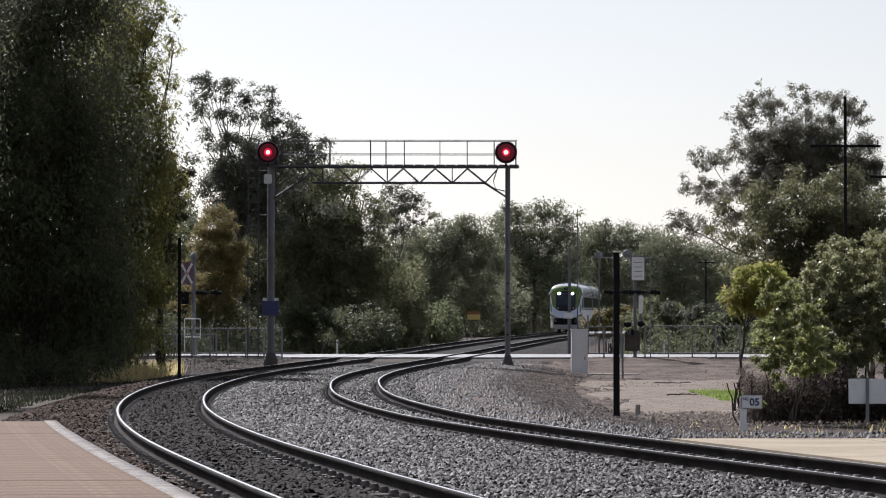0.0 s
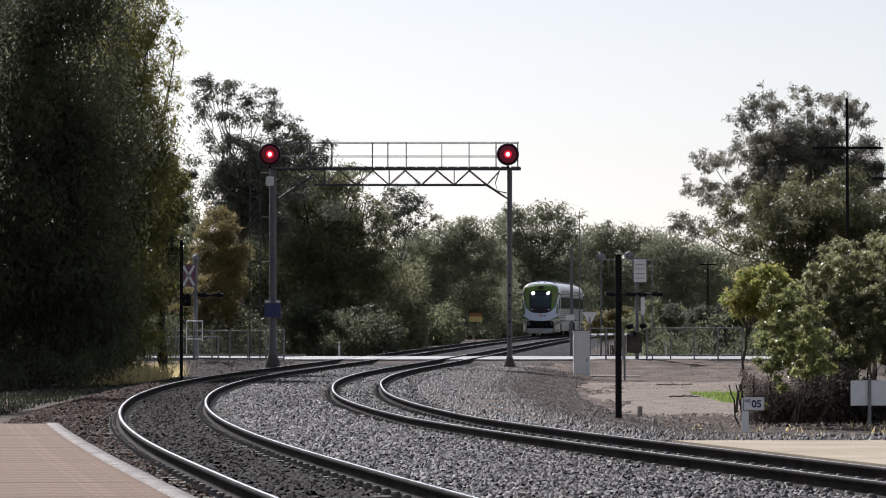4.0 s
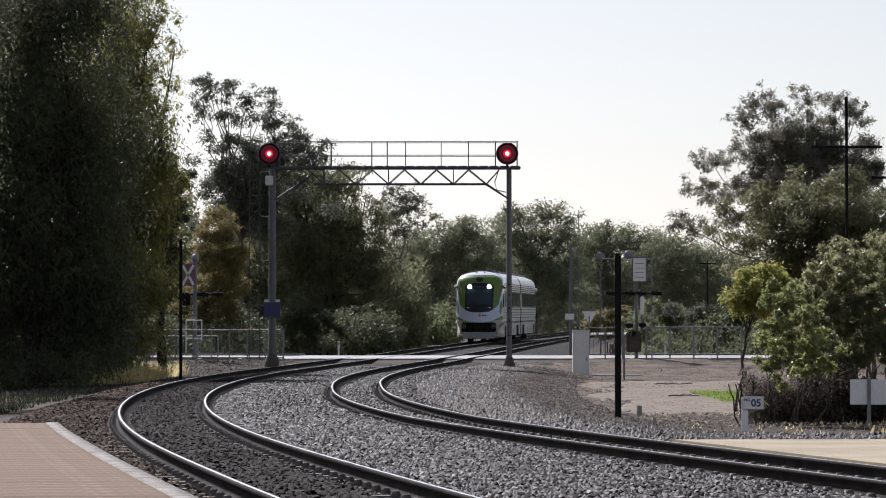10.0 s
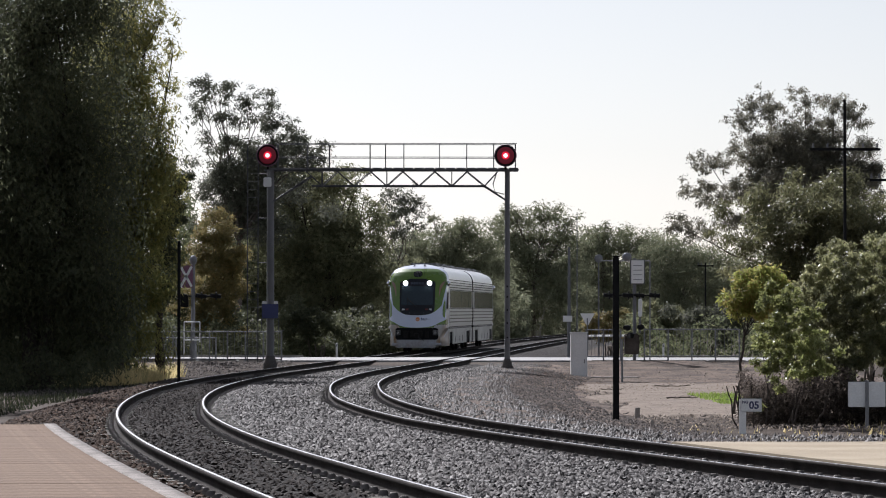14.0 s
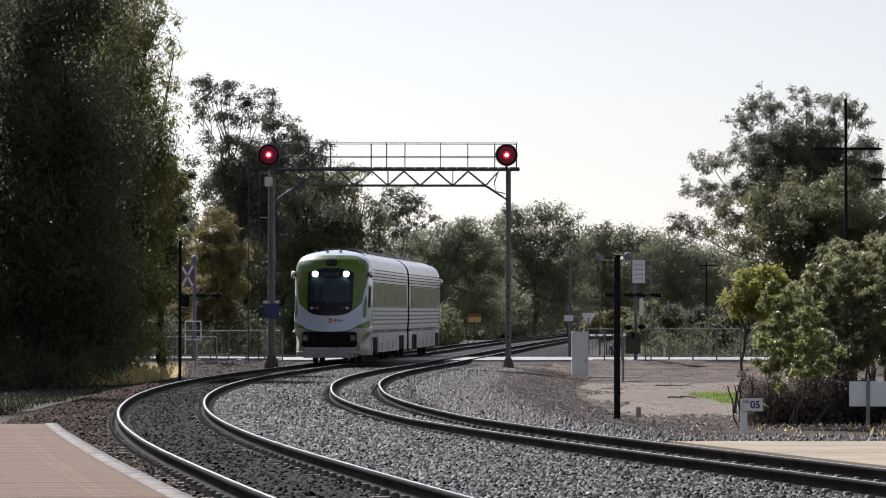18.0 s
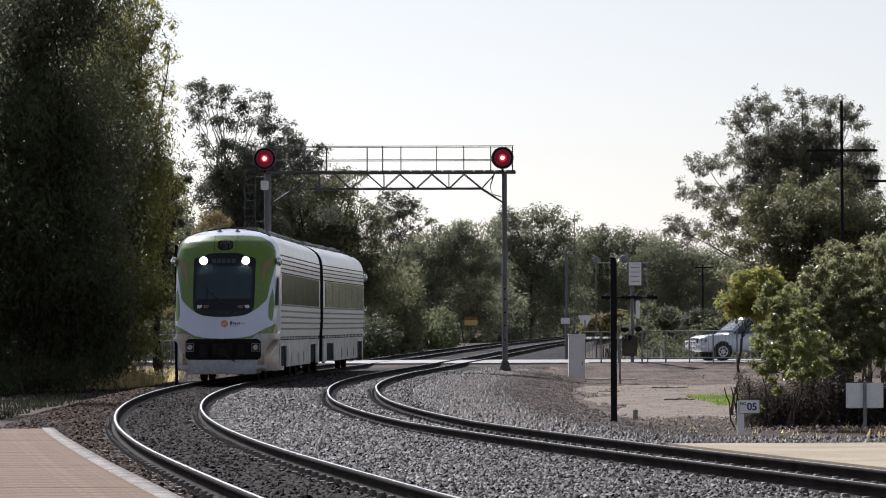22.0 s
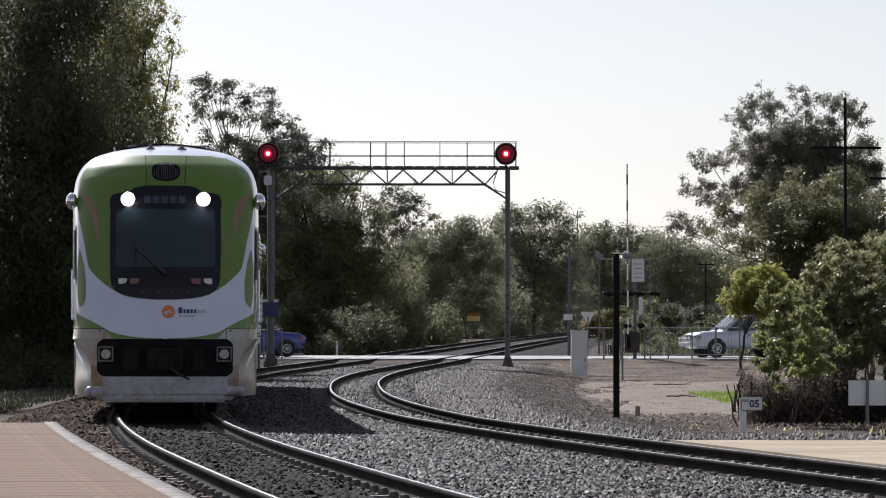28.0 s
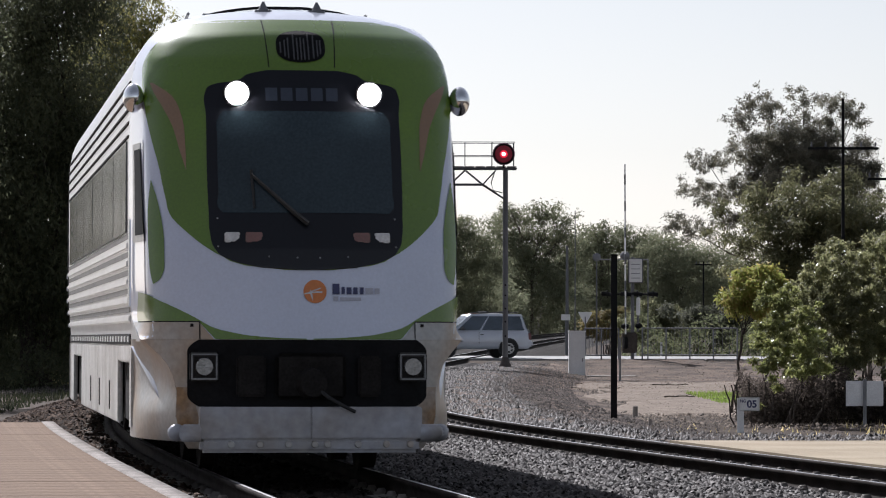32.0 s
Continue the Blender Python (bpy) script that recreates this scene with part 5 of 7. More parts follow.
def boom():
    """The barrier arm: along its own +x from the pivot."""
    t = thing("boom_barrier", (7.75, 149.3, 1.45), "long white barrier arm with dark bands, pivoted beside the road", "boom barrier")
    bm = bmesh.new()
    box(bm, (3.52, 0, 0), (7.04, 0.05, 0.08), bevel=0.012)
    arm = part("arm", bm, M["white_paint"], t)
    for i in range(6):
        bm = bmesh.new()
        box(bm, (0.9 + i * 1.1, 0, 0), (0.45, 0.056, 0.086), bevel=0.012)
        part("dark_band", bm, M["grey_paint"], arm)
    bm = bmesh.new()
    box(bm, (-0.35, 0, 0), (0.5, 0.16, 0.24), bevel=0.04)
    part("balance_weight", bm, M["black_paint"], t)
    return t


boom_arm = boom()


def crossing_mast_left():
    x, y = -10.2, 149.5
    t = thing("crossing_signal", (x, y, put(x, y)), "level crossing mast with a maroon cross sign and lamps", "crossing signal")
    bm = bmesh.new()
    rod(bm, (0.0, 0, -0.1), (0.0, 0, 4.1), 0.09, 0.08, 12)
    part("mast", bm, M["galv"], t)
    bm = bmesh.new()
    ball(bm, (0, 0, 4.2), (0.16, 0.14, 0.2), 14, 10)
    part("bell", bm, M["galv"], t, smooth=True)
    bm = bmesh.new()
    box(bm, (-0.28, -0.13, 3.52), (0.55, 0.03, 0.92), bevel=0.01)
    s = part("cross_sign", bm, M["maroon"], t, "maroon board with a pale cross")
    bm = bmesh.new()
    for k in (-1, 1):
        box(bm, (-0.28, -0.155, 3.52), (0.1, 0.012, 0.95), rot=Euler((0, k * 0.5, 0)).to_matrix())
    part("pale_cross", bm, M["white_paint"], s)
    side_lamps(t, 2.72, (-1.0, -0.45, 0.35, 0.95))
    bm = bmesh.new()
    box(bm, (-0.35, -0.1, 2.5), (0.32, 0.3, 0.5), bevel=0.03)
    part("case", bm, M["black_paint"], t)
    bm = bmesh.new()
    for a, b in (((-0.35, 1.65), (0.3, 1.65)), ((-0.35, 1.65), (-0.35, 0.3)), ((0.3, 1.65), (0.3, 0.8)), ((-0.35, 0.9), (0.3, 0.9))):
        rod(bm, (a[0], -0.3, a[1]), (b[0], -0.3, b[1]), 0.025, 0.025, 6)
    part("hand_frame", bm, M["white_paint"], t)
    return t


crossing_mast_left()


def fence(name, x0, x1, y, h, label, posts, picket=0.0, base=0.25):
    z = put((x0 + x1) / 2, y)
    t = thing(name, (x0, y, z), label, "fence")
    L = x1 - x0
    for zz in (h, base):
        bm = made(rod, (0, 0, zz), (L, 0, zz), 0.026, 0.026, 8)
        part("fence_rail", bm, M["galv"], t)
    for i in range(posts):
        bm = made(rod, (L * i / (posts - 1), 0, -0.1), (L * i / (posts - 1), 0, h + 0.02), 0.032, 0.032, 8)
        part("post", bm, M["galv"], t)
    if picket:
        first = None
        for i in range(int(L / picket)):
            if first is None:
                first = part("picket", made(rod, (0, 0, base), (0, 0, h), 0.006, 0.006, 5, caps=False), M["galv"], t)
                o = first
            else:
                o = new("picket", first.data)
                o.parent = t
            o.matrix_basis = pose(picket * (i + 0.5), 0, 0)
    return t


fence("pedestrian_fence", 8.4, 12.3, 148.6, 1.35, "galvanised steel railing beside the road", 5, 0.14)
fence("pedestrian_fence", 6.0, 7.4, 148.2, 1.35, "galvanised steel railing beside the road", 3, 0.14)
fence("pedestrian_fence", -12.4, -6.5, 148.4, 1.25, "galvanised steel railing beside the road", 9, 0.15, 0.12)
fence("pedestrian_fence", -12.6, -9.3, 150.2, 1.0, "galvanised steel railing beside the road", 5, 0.12, 0.12)


def white_cabinet():
    x, y = 5.32, 138.5
    z = put(x, y) - 0.30
    t = thing("equipment_cabinet", (x, y, z), "tall pale grey trackside equipment cabinet", "cabinet")
    part("body", made(box, (0, 0, 1.04), (0.62, 0.6, 2.03), bevel=0.02), M["cabinet"], t)
    part("plinth", made(box, (0, 0, 0.03), (0.75, 0.75, 0.16), bevel=0.02), M["concrete"], t)
    d = part("door", made(box, (0, -0.305, 1.06), (0.54, 0.02, 1.86), bevel=0.008), M["cabinet"], t)
    part("latch", made(box, (0.2, -0.325, 0.98), (0.04, 0.03, 0.14), bevel=0.008), M["galv"], d)
    part("cap", made(box, (0, 0, 2.07), (0.68, 0.66, 0.05), bevel=0.012), M["cabinet"], t)
    s = thing("concrete_slab", (x + 1.0, y + 0.3, put(x + 1, y) + 0.03), "pale concrete slab beside the cabinet", "slab")
    part("slab", made(box, (0, 0, 0), (2.6, 1.8, 0.12), bevel=0.02), M["concrete"], s)


white_cabinet()


def rail_post(x, y, h, label, w=0.13, arms=False):
    t = thing("post", (x, y, put(x, y)), label, "post")
    part("shaft", made(box, (0, 0, h / 2 - 0.1), (w, w * 0.8, h + 0.2), bevel=0.02), M["black_paint"], t)
    part("cap", made(box, (0, 0, h + 0.01), (w * 1.15, w, 0.03), bevel=0.008), M["black_paint"], t)
    return t


rail_post(3.70, 76.0, 3.50, "tall thick black post standing in the gravel")
rail_post(-8.37, 116.0, 4.6, "thin black post beside the track", 0.10)


def number_post():
    x, y = 5.75, 68.0
    t = thing("marker_sign", (x, y, put(x, y)), "small white marker post with a numbered plate", "sign")
    part("post", made(box, (-0.06, 0, 0.30), (0.13, 0.05, 0.75), bevel=0.01), M["white_paint"], t)
    pl = part("plate", made(box, (0.10, -0.04, 0.57), (0.40, 0.02, 0.26), bevel=0.01), M["white_paint"], t, "white plate lettered NG 05 in black")
    for txt, size, xx, zz in (("NG", 0.075, -0.075, 0.60), ("05", 0.19, 0.055, 0.505)):
        c = bpy.data.curves.new("lettering", "FONT")
        c.body, c.size, c.extrude, c.offset = txt, size, 0.003, size * 0.03
        c.materials.append(M["navy"])
        o = new("lettering", c)
        o.parent = pl
        o.matrix_basis = pose(xx, -0.054, zz, 90, 0, 0)


number_post()


def board_pair():
    x, y = 8.50, 72.0
    t = thing("notice_board", (x, y, put(x, y)), "two blank white boards on a thin grey post", "sign")
    part("post", made(rod, (0, 0, -0.1), (0, 0, 0.98), 0.035, 0.035, 10), M["galv"], t)
    for dx in (-0.19, 0.19):
        part("board", made(box, (dx, 0.05, 0.70), (0.365, 0.02, 0.50), bevel=0.008), M["white_paint"], t)


board_pair()


def yellow_sign():
    x, y = 2.42, 262.0
    t = thing("warning_sign", (x, y, put(x, y)), "small yellow sign on a leaning thin post", "sign")
    part("post", made(rod, (0, 0, -0.1), (0, 0, 2.0), 0.03, 0.03, 8), M["timber"], t)
    part("post", made(rod, (-0.45, 0, -0.1), (-0.75, 0, 2.0), 0.03, 0.03, 8), M["timber"], t)
    p = part("plate", made(box, (0, -0.04, 1.95), (0.95, 0.02, 0.62), bevel=0.01), M["yellow_sign"], t)
    part("upper_band", made(box, (0, -0.055, 2.14), (0.95, 0.008, 0.24)), M["rust_band"], p, "rusty brown upper band")


yellow_sign()


def give_way():
    x, y = 6.85, 168.0
    t = thing("give_way_sign", (x, y, put(x, y)), "pale back of a triangular road sign on a post", "road sign")
    part("post", made(rod, (0, 0, -0.1), (0, 0, 2.2), 0.03, 0.03, 8), M["galv"], t)
    bm = bmesh.new()
    plate(bm, [(-0.34, 2.42), (0.0, 1.80), (0.34, 2.42)], 0.02)
    part("plate", bm, M["white_paint"], t)
    x, y = 5.9, 167.0
    t = thing("road_sign", (x, y, put(x, y)), "small pale rectangular sign on a post", "road sign")
    part("post", made(rod, (0, 0, -0.1), (0, 0, 2.3), 0.03, 0.03, 8), M["galv"], t)
    part("plate", made(box, (0, -0.03, 2.1), (0.42, 0.02, 0.28), bevel=0.01), M["white_paint"], t)


give_way()


def utility_pole(x, y, h, arms, label):
    t = thing("utility_pole", (x, y, put(x, y)), label, "utility pole")
    part("pole", made(rod, (0, 0, -0.2), (0, 0, h), 0.06, 0.045, 10), M["black_paint"], t)
    for z, w, dx in arms:
        a = part("crossarm", made(box, (dx, -0.08, z), (w, 0.07, 0.08), bevel=0.015), M["black_paint"], t)
        for k in (-0.45, -0.25, 0.25, 0.45):
            part("insulator", made(rod, (dx + k * w, -0.12, z + 0.05), (dx + k * w, -0.12, z + 0.2), 0.035, 0.02, 8), M["grey_paint"], a)
    return t


utility_pole(12.55, 112.0, 9.1, ((7.55, 2.2, 0.0), (6.6, 1.2, 1.35)), "dark timber power pole with crossarms")
utility_pole(16.3 * 1.0, 222.0, 5.6, ((5.4, 1.0, 0),), "dark timber power pole with crossarms")


def mast(x, y, h, r, label):
    t = thing("mast", (x, y, put(x, y)), label, "mast")
    part("shaft", made(rod, (0, 0, -0.2), (0, 0, h), r, r * 0.6, 10), M["grey_paint"], t)
    return t


mast(6.25, 175.0, 5.6, 0.10, "slim grey steel pole beyond the crossing")
mast(6.75, 178.0, 7.4, 0.035, "thin grey aerial mast")
m2 = mast(7.55, 172.0, 5.0, 0.05, "slim pole with a round pale disc on top")
part("disc", made(ball, (0, 0, 5.1), (0.2, 0.06, 0.2), 16, 10), M["galv"], m2)


def marker_posts():
    for x, y, h in ((-4.65, 163.0, 0.85), (-6.9, 147.6, 0.9), (8.9, 163.0, 0.95), (10.1, 163.5, 0.9)):
        t = thing("guide_post", (x, y, put(x, y)), "short white roadside guide post", "guide post", "guide posts at the crossing")
        part("shaft", made(box, (0, 0, h / 2), (0.09, 0.04, h), bevel=0.01), M["white_paint"], t)
        part("reflector", made(box, (0, -0.024, h - 0.12), (0.06, 0.008, 0.10)), M["galv"], t)
    x, y = 4.2, 71.5
    t = thing("stump_post", (x, y, put(x, y)), "short cut-off grey stub of a post", "post")
    part("shaft", made(box, (0, 0, 0.06), (0.07, 0.07, 0.26), bevel=0.01), M["concrete"], t)
    x, y = 6.35, 128.0
    t = thing("cable_riser", (x, y, put(x, y)), "pair of thin grey conduit pipes with a shelf", "conduit")
    for d in (-0.1, 0.1):
        part("pipe", made(rod, (d, 0, -0.1), (d, 0, 1.6), 0.035, 0.035, 8), M["galv"], t)
    part("shelf", made(box, (-0.3, 0, 0.02), (1.0, 0.6, 0.12), bevel=0.02), M["concrete"], t)


marker_posts()


# ---------------- road vehicles ----------------
M.update({
    "car_white": mat("silver_white_paint", (0.55, 0.58, 0.64), 0.3, 0.1, var=0.05, bump=0.0, coat=0.7),
    "car_blue": mat("blue_metallic_paint", (0.035, 0.05, 0.25), 0.3, 0.3, var=0.08, bump=0.0, coat=0.7),
    # Pale blue in the next two stands in for bright sky in the glass.
    "car_glass": mat("car_glass", (0.15, 0.185, 0.22), 0.06, 0.45, var=0.3, scale=2, bump=0.0, spec=0.7),
    "screen_glass": mat("sky_coloured_screen", (0.36, 0.42, 0.48), 0.08, 0.6, var=0.2, scale=2, bump=0.0),
    "car_glass_dark": mat("dark_car_glass", (0.03, 0.035, 0.06), 0.06, 0.15, var=0.3, scale=2, bump=0.0, spec=0.7),
    "car_trim": mat("dark_plastic_trim", (0.03, 0.03, 0.032), 0.6, var=0.2),
    "tyre": mat("tyre_rubber", (0.02, 0.02, 0.02), 0.85, var=0.2, scale=8),
    "alloy": mat("alloy_rim", (0.5, 0.5, 0.51), 0.35, 0.8, var=0.2, scale=8),
    "indicator": mat("amber_lens", (0.5, 0.16, 0.03), 0.25, var=0.1),
})


def loft(rings, material, name, parent, smooth=True):
    V = [p for r in rings for p in r]
    k = len(rings[0])
    i = np.arange(len(rings) - 1)[:, None] * k
    j = np.arange(k)[None]
    Fc = np.stack([i + j, i + (j + 1) % k, i + k + (j + 1) % k, i + k + j], -1).reshape(-1, 4)
    return indexed(name, V, Fc, [material], parent, smooth=smooth)


def wagon(name, label, L, W, H, hood_z, belt, paint, glass, spare, rack, wheel_r, nose=1.15, rake=0.75, tail=0.35, clear=0.28, sill_trim="car_trim"):
    """A station wagon or off-roader; its front points along -x, wheels on z=0."""
    car = thing(name, (0, 0, 0), label, "car")
    hw = W / 2
    # lower body from the nose to the tail, as rings across
    st = [(-L / 2, 0.62, hood_z - 0.22), (-L / 2 + 0.06, 0.90, hood_z - 0.12), (-L / 2 + 0.35, 0.985, hood_z - 0.03), (-L / 2 + nose, 1.0, hood_z + 0.03), (-L / 2 + nose + 0.25, 1.0, belt),
          (0, 1.0, belt), (L / 2 - 0.5, 1.0, belt), (L / 2 - 0.12, 0.97, belt - 0.02), (L / 2, 0.90, belt - 0.1)]
    rings = []
    for x, w, top in st:
        b = clear if -L / 2 + 0.1 < x < L / 2 - 0.1 else clear + 0.12
        y = hw * w
        rings.append([(x, -y * 0.95, b), (x, -y, b + 0.15), (x, -y, (b + top) / 2 + 0.08), (x, -y * 0.965, top - 0.06), (x, -y * 0.90, top), (x, 0, top + 0.025),
                      (x, y * 0.90, top), (x, y * 0.965, top - 0.06), (x, y, (b + top) / 2 + 0.08), (x, y, b + 0.15), (x, y * 0.95, b), (x, 0, b)])
    body = loft(rings, M[paint], "body", car)
    for ring, nm in ((rings[0], "nose_panel"), (rings[-1], "tail_panel")):
        bm = bmesh.new()
        bm.faces.new([bm.verts.new(p) for p in ring])
        part(nm, bm, M[paint], body)
    # cabin
    x0, x1 = -L / 2 + nose + 0.1, L / 2 - 0.10
    bot = [(x0, hw * 0.90), (x1, hw * 0.90)]
    r0, r1 = x0 + rake, x1 - tail
    def ring(u):
        z = belt + (H - belt) * u
        a, b, y = x0 + (r0 - x0) * u, x1 + (r1 - x1) * u, hw * (0.90 - 0.13 * u)
        return [(a, -y * 0.92, z), (a + 0.12, -y, z), ((a + b) / 2, -y * 1.01, z), (b - 0.12, -y, z), (b, -y * 0.9, z), (b, y * 0.9, z), (b - 0.12, y, z), ((a + b) / 2, y * 1.01, z), (a + 0.12, y, z), (a, y * 0.92, z)]
    cab = loft([ring(-0.03), ring(0.5), ring(0.93), ring(1.0)], M[paint], "cabin", car)
    top = ring(1.0)
    bm = bmesh.new()
    rf = [bm.verts.new(p) for p in top]
    c = bm.verts.new(((r0 + r1) / 2, 0, H + 0.03))
    for i in range(len(rf)):
        bm.faces.new((rf[i], rf[(i + 1) % len(rf)], c))
    part("roof", bm, M[paint], car, smooth=True)
    # glass: side panes, windscreen, rear screen
    def pt(u, s, side):
        z = belt + (H - belt) * u
        a, b, y = x0 + (r0 - x0) * u, x1 + (r1 - x1) * u, hw * (0.90 - 0.13 * u)
        return (a + (b - a) * s, side * (y * 1.012 + 0.012), z)
    for side in (-1, 1):
        for s0, s1 in ((0.05, 0.35), (0.372, 0.66), (0.682, 0.95)):
            bm = bmesh.new()
            lo, hi = 0.05, 0.87
            q = [pt(lo, s0, side), pt(lo, s1, side), pt(hi, s1, side), pt(hi, s0, side)]
            bm.faces.new([bm.verts.new(p) for p in q])
            bmesh.ops.solidify(bm, geom=bm.faces[:], thickness=0.012)
            part("side_window", bm, M[glass], cab)
        for sx in (0.375, 0.665):
            p = pt(-0.25, sx, side)
            part("door_handle", made(box, (p[0] + 0.12, side * (hw + 0.012), belt - 0.14), (0.16, 0.03, 0.035), bevel=0.01), M["car_trim"], body)
            part("door_seam", made(box, (p[0], side * (hw + 0.001), belt - 0.32), (0.012, 0.012, 0.56)), M["car_trim"], body)
        part("wing_mirror", made(box, (x0 + 0.42, side * (hw + 0.08), belt + 0.10), (0.14, 0.2, 0.15), bevel=0.04), M["car_trim"] if spare else M[paint], car)
        part("side_moulding", made(box, (0, side * (hw + 0.006), clear + 0.34), (L - 2.4, 0.03, 0.09), bevel=0.01), M[sill_trim], body)
        part("headlamp", made(box, (-L / 2 + 0.10, side * hw * 0.70, hood_z - 0.22), (0.2, 0.34, 0.2), bevel=0.05), M["lens"], car)
        part("indicator", made(box, (-L / 2 + 0.2, side * hw * 0.93, hood_z - 0.24), (0.16, 0.09, 0.16), bevel=0.03), M["indicator" if not spare else "lens"], car)
        part("tail_lamp", made(box, (L / 2 - 0.06, side * hw * 0.88, belt - 0.22), (0.16, 0.14, 0.30), bevel=0.03), M["red_lens"], car)
    for u0, s, nm in ((0, 0, "windscreen"), (0, 1, "rear_window")):
        bm = bmesh.new()
        q = []
        for u, side in ((0.08, -1), (0.08, 1), (0.88, 1), (0.88, -1)):
            x, y, z = pt(u, s, side)
            q.append((x + (-0.012 if s == 0 else 0.012), y * 0.92, z))
        bm.faces.new([bm.verts.new(p) for p in q])
        bmesh.ops.solidify(bm, geom=bm.faces[:], thickness=0.012)
        part(nm, bm, M["screen_glass" if spare and s == 0 else glass], cab)
    part("front_bumper", made(box, (-L / 2 + 0.05, 0, clear + 0.24), (0.34, W * 0.97, 0.26), bevel=0.07), M[paint if spare else "car_trim"], car)
    part("rear_bumper", made(box, (L / 2 - 0.04, 0, clear + 0.24), (0.30, W * 0.97, 0.26), bevel=0.07), M[paint if spare else paint], car)
    part("radiator_grille", made(box, (-L / 2 - 0.005, 0, hood_z - 0.24), (0.06, W * 0.5, 0.20), bevel=0.02), M["car_trim"], car)
    part("plate_bar", made(box, (-L / 2 - 0.13, 0, clear + 0.26), (0.02, 0.36, 0.10)), M["white_paint"], car)
    part("plate_bar", made(box, (L / 2 + 0.12, 0, clear + 0.5), (0.02, 0.36, 0.10)), M["white_paint"], car)
    if spare:
        # bull bar in front, spare wheel behind
        bm = bmesh.new()
        for z in (clear + 0.28, clear + 0.48):
            rod(bm, (-L / 2 - 0.18, -W * 0.36, z), (-L / 2 - 0.18, W * 0.36, z), 0.035, 0.035, 8)
        for y in (-0.36, -0.15, 0.15, 0.36):
            rod(bm, (-L / 2 - 0.18, y * W, clear + 0.1), (-L / 2 - 0.18, y * W, clear + 0.52), 0.03, 0.03, 8)
        part("bull_bar", bm, M["chrome"], car)
        bm = made(rod, (L / 2 + 0.02, 0.1, belt - 0.25), (L / 2 + 0.2, 0.1, belt - 0.25), 0.34, 0.32, 22)
        part("spare_wheel", bm, M["tyre"], car)
    if rack:
        for side in (-1, 1):
            bm = bmesh.new()
            rod(bm, (r0 + 0.35, side * hw * 0.68, H + 0.06), (r1 - 0.15, side * hw * 0.68, H + 0.06), 0.022, 0.022, 8)
            for x in (r0 + 0.4, r1 - 0.2):
                rod(bm, (x, side * hw * 0.68, H - 0.03), (x, side * hw * 0.68, H + 0.06), 0.02, 0.02, 6)
            part("roof_rail", bm, M["car_trim"], car)
        for x in (r0 + 0.7, r1 - 0.55):
            part("roof_bar", made(box, (x, 0, H + 0.10), (0.30 if not spare else 0.08, W * 0.72, 0.05), bevel=0.015), M["white_paint" if not spare else "car_trim"], car)
    wheels = []
    for x in (-L / 2 + (0.95 if spare else 0.87), L / 2 - 0.98):
        for side in (-1, 1):
            part("wheel_arch", made(rod, (x, side * (hw - 0.06), wheel_r + 0.02), (x, side * (hw + 0.008), wheel_r + 0.02), wheel_r + 0.04, wheel_r + 0.04, 28), M["car_trim"], body)
            w = new("wheel")
            w.parent = car
            w.matrix_basis = pose(x, side * (hw - 0.08), wheel_r)
            bm = made(rod, (0, -0.11, 0), (0, 0.11, 0), wheel_r, wheel_r, 28)
            part("tyre", bm, M["tyre"], w)
            bm = bmesh.new()
            rod(bm, (0, side * 0.09, 0), (0, side * 0.125, 0), wheel_r * 0.62, wheel_r * 0.58, 24)
            part("rim", bm, M["alloy"], w)
            bm = bmesh.new()
            for k in range(6):
                a = k * math.tau / 6
                box(bm, (math.cos(a) * wheel_r * 0.36, side * 0.128, math.sin(a) * wheel_r * 0.36), (0.07, 0.012, 0.10), rot=Euler((0, -a, 0)).to_matrix())
            part("rim_hole", bm, M["tyre"], w)
            wheels.append((w, x, side * (hw - 0.08), wheel_r))
    return car, wheels


white_car, white_wheels = wagon("off_road_wagon", "silver-white off-road wagon with a bull bar and spare wheel", 4.62, 1.85, 1.83, 1.09, 1.11, "car_white", "car_glass", True, True, 0.385, nose=1.12, rake=0.86, tail=0.25, clear=0.36, sill_trim="car_white")
blue_car, blue_wheels = wagon("station_wagon", "dark blue station wagon with roof bars", 4.38, 1.78, 1.58, 1.0, 1.03, "car_blue", "car_glass_dark", False, True, 0.335, nose=1.0, rake=0.85, tail=0.55, clear=0.25, sill_trim="car_blue")


litter()


# ---------------- trees and plants ----------------
def bent(p, q, rng, k=5, sag=0.06):
    p, q = Vector(p), Vector(q)
    L = (q - p).length
    out = [p]
    for i in range(1, k):
        u = i / k
        out.append(p.lerp(q, u) + Vector((rng.uniform(-1, 1), rng.uniform(-1, 1), rng.uniform(-0.4, 0.8))) * L * sag)
    return out + [q]


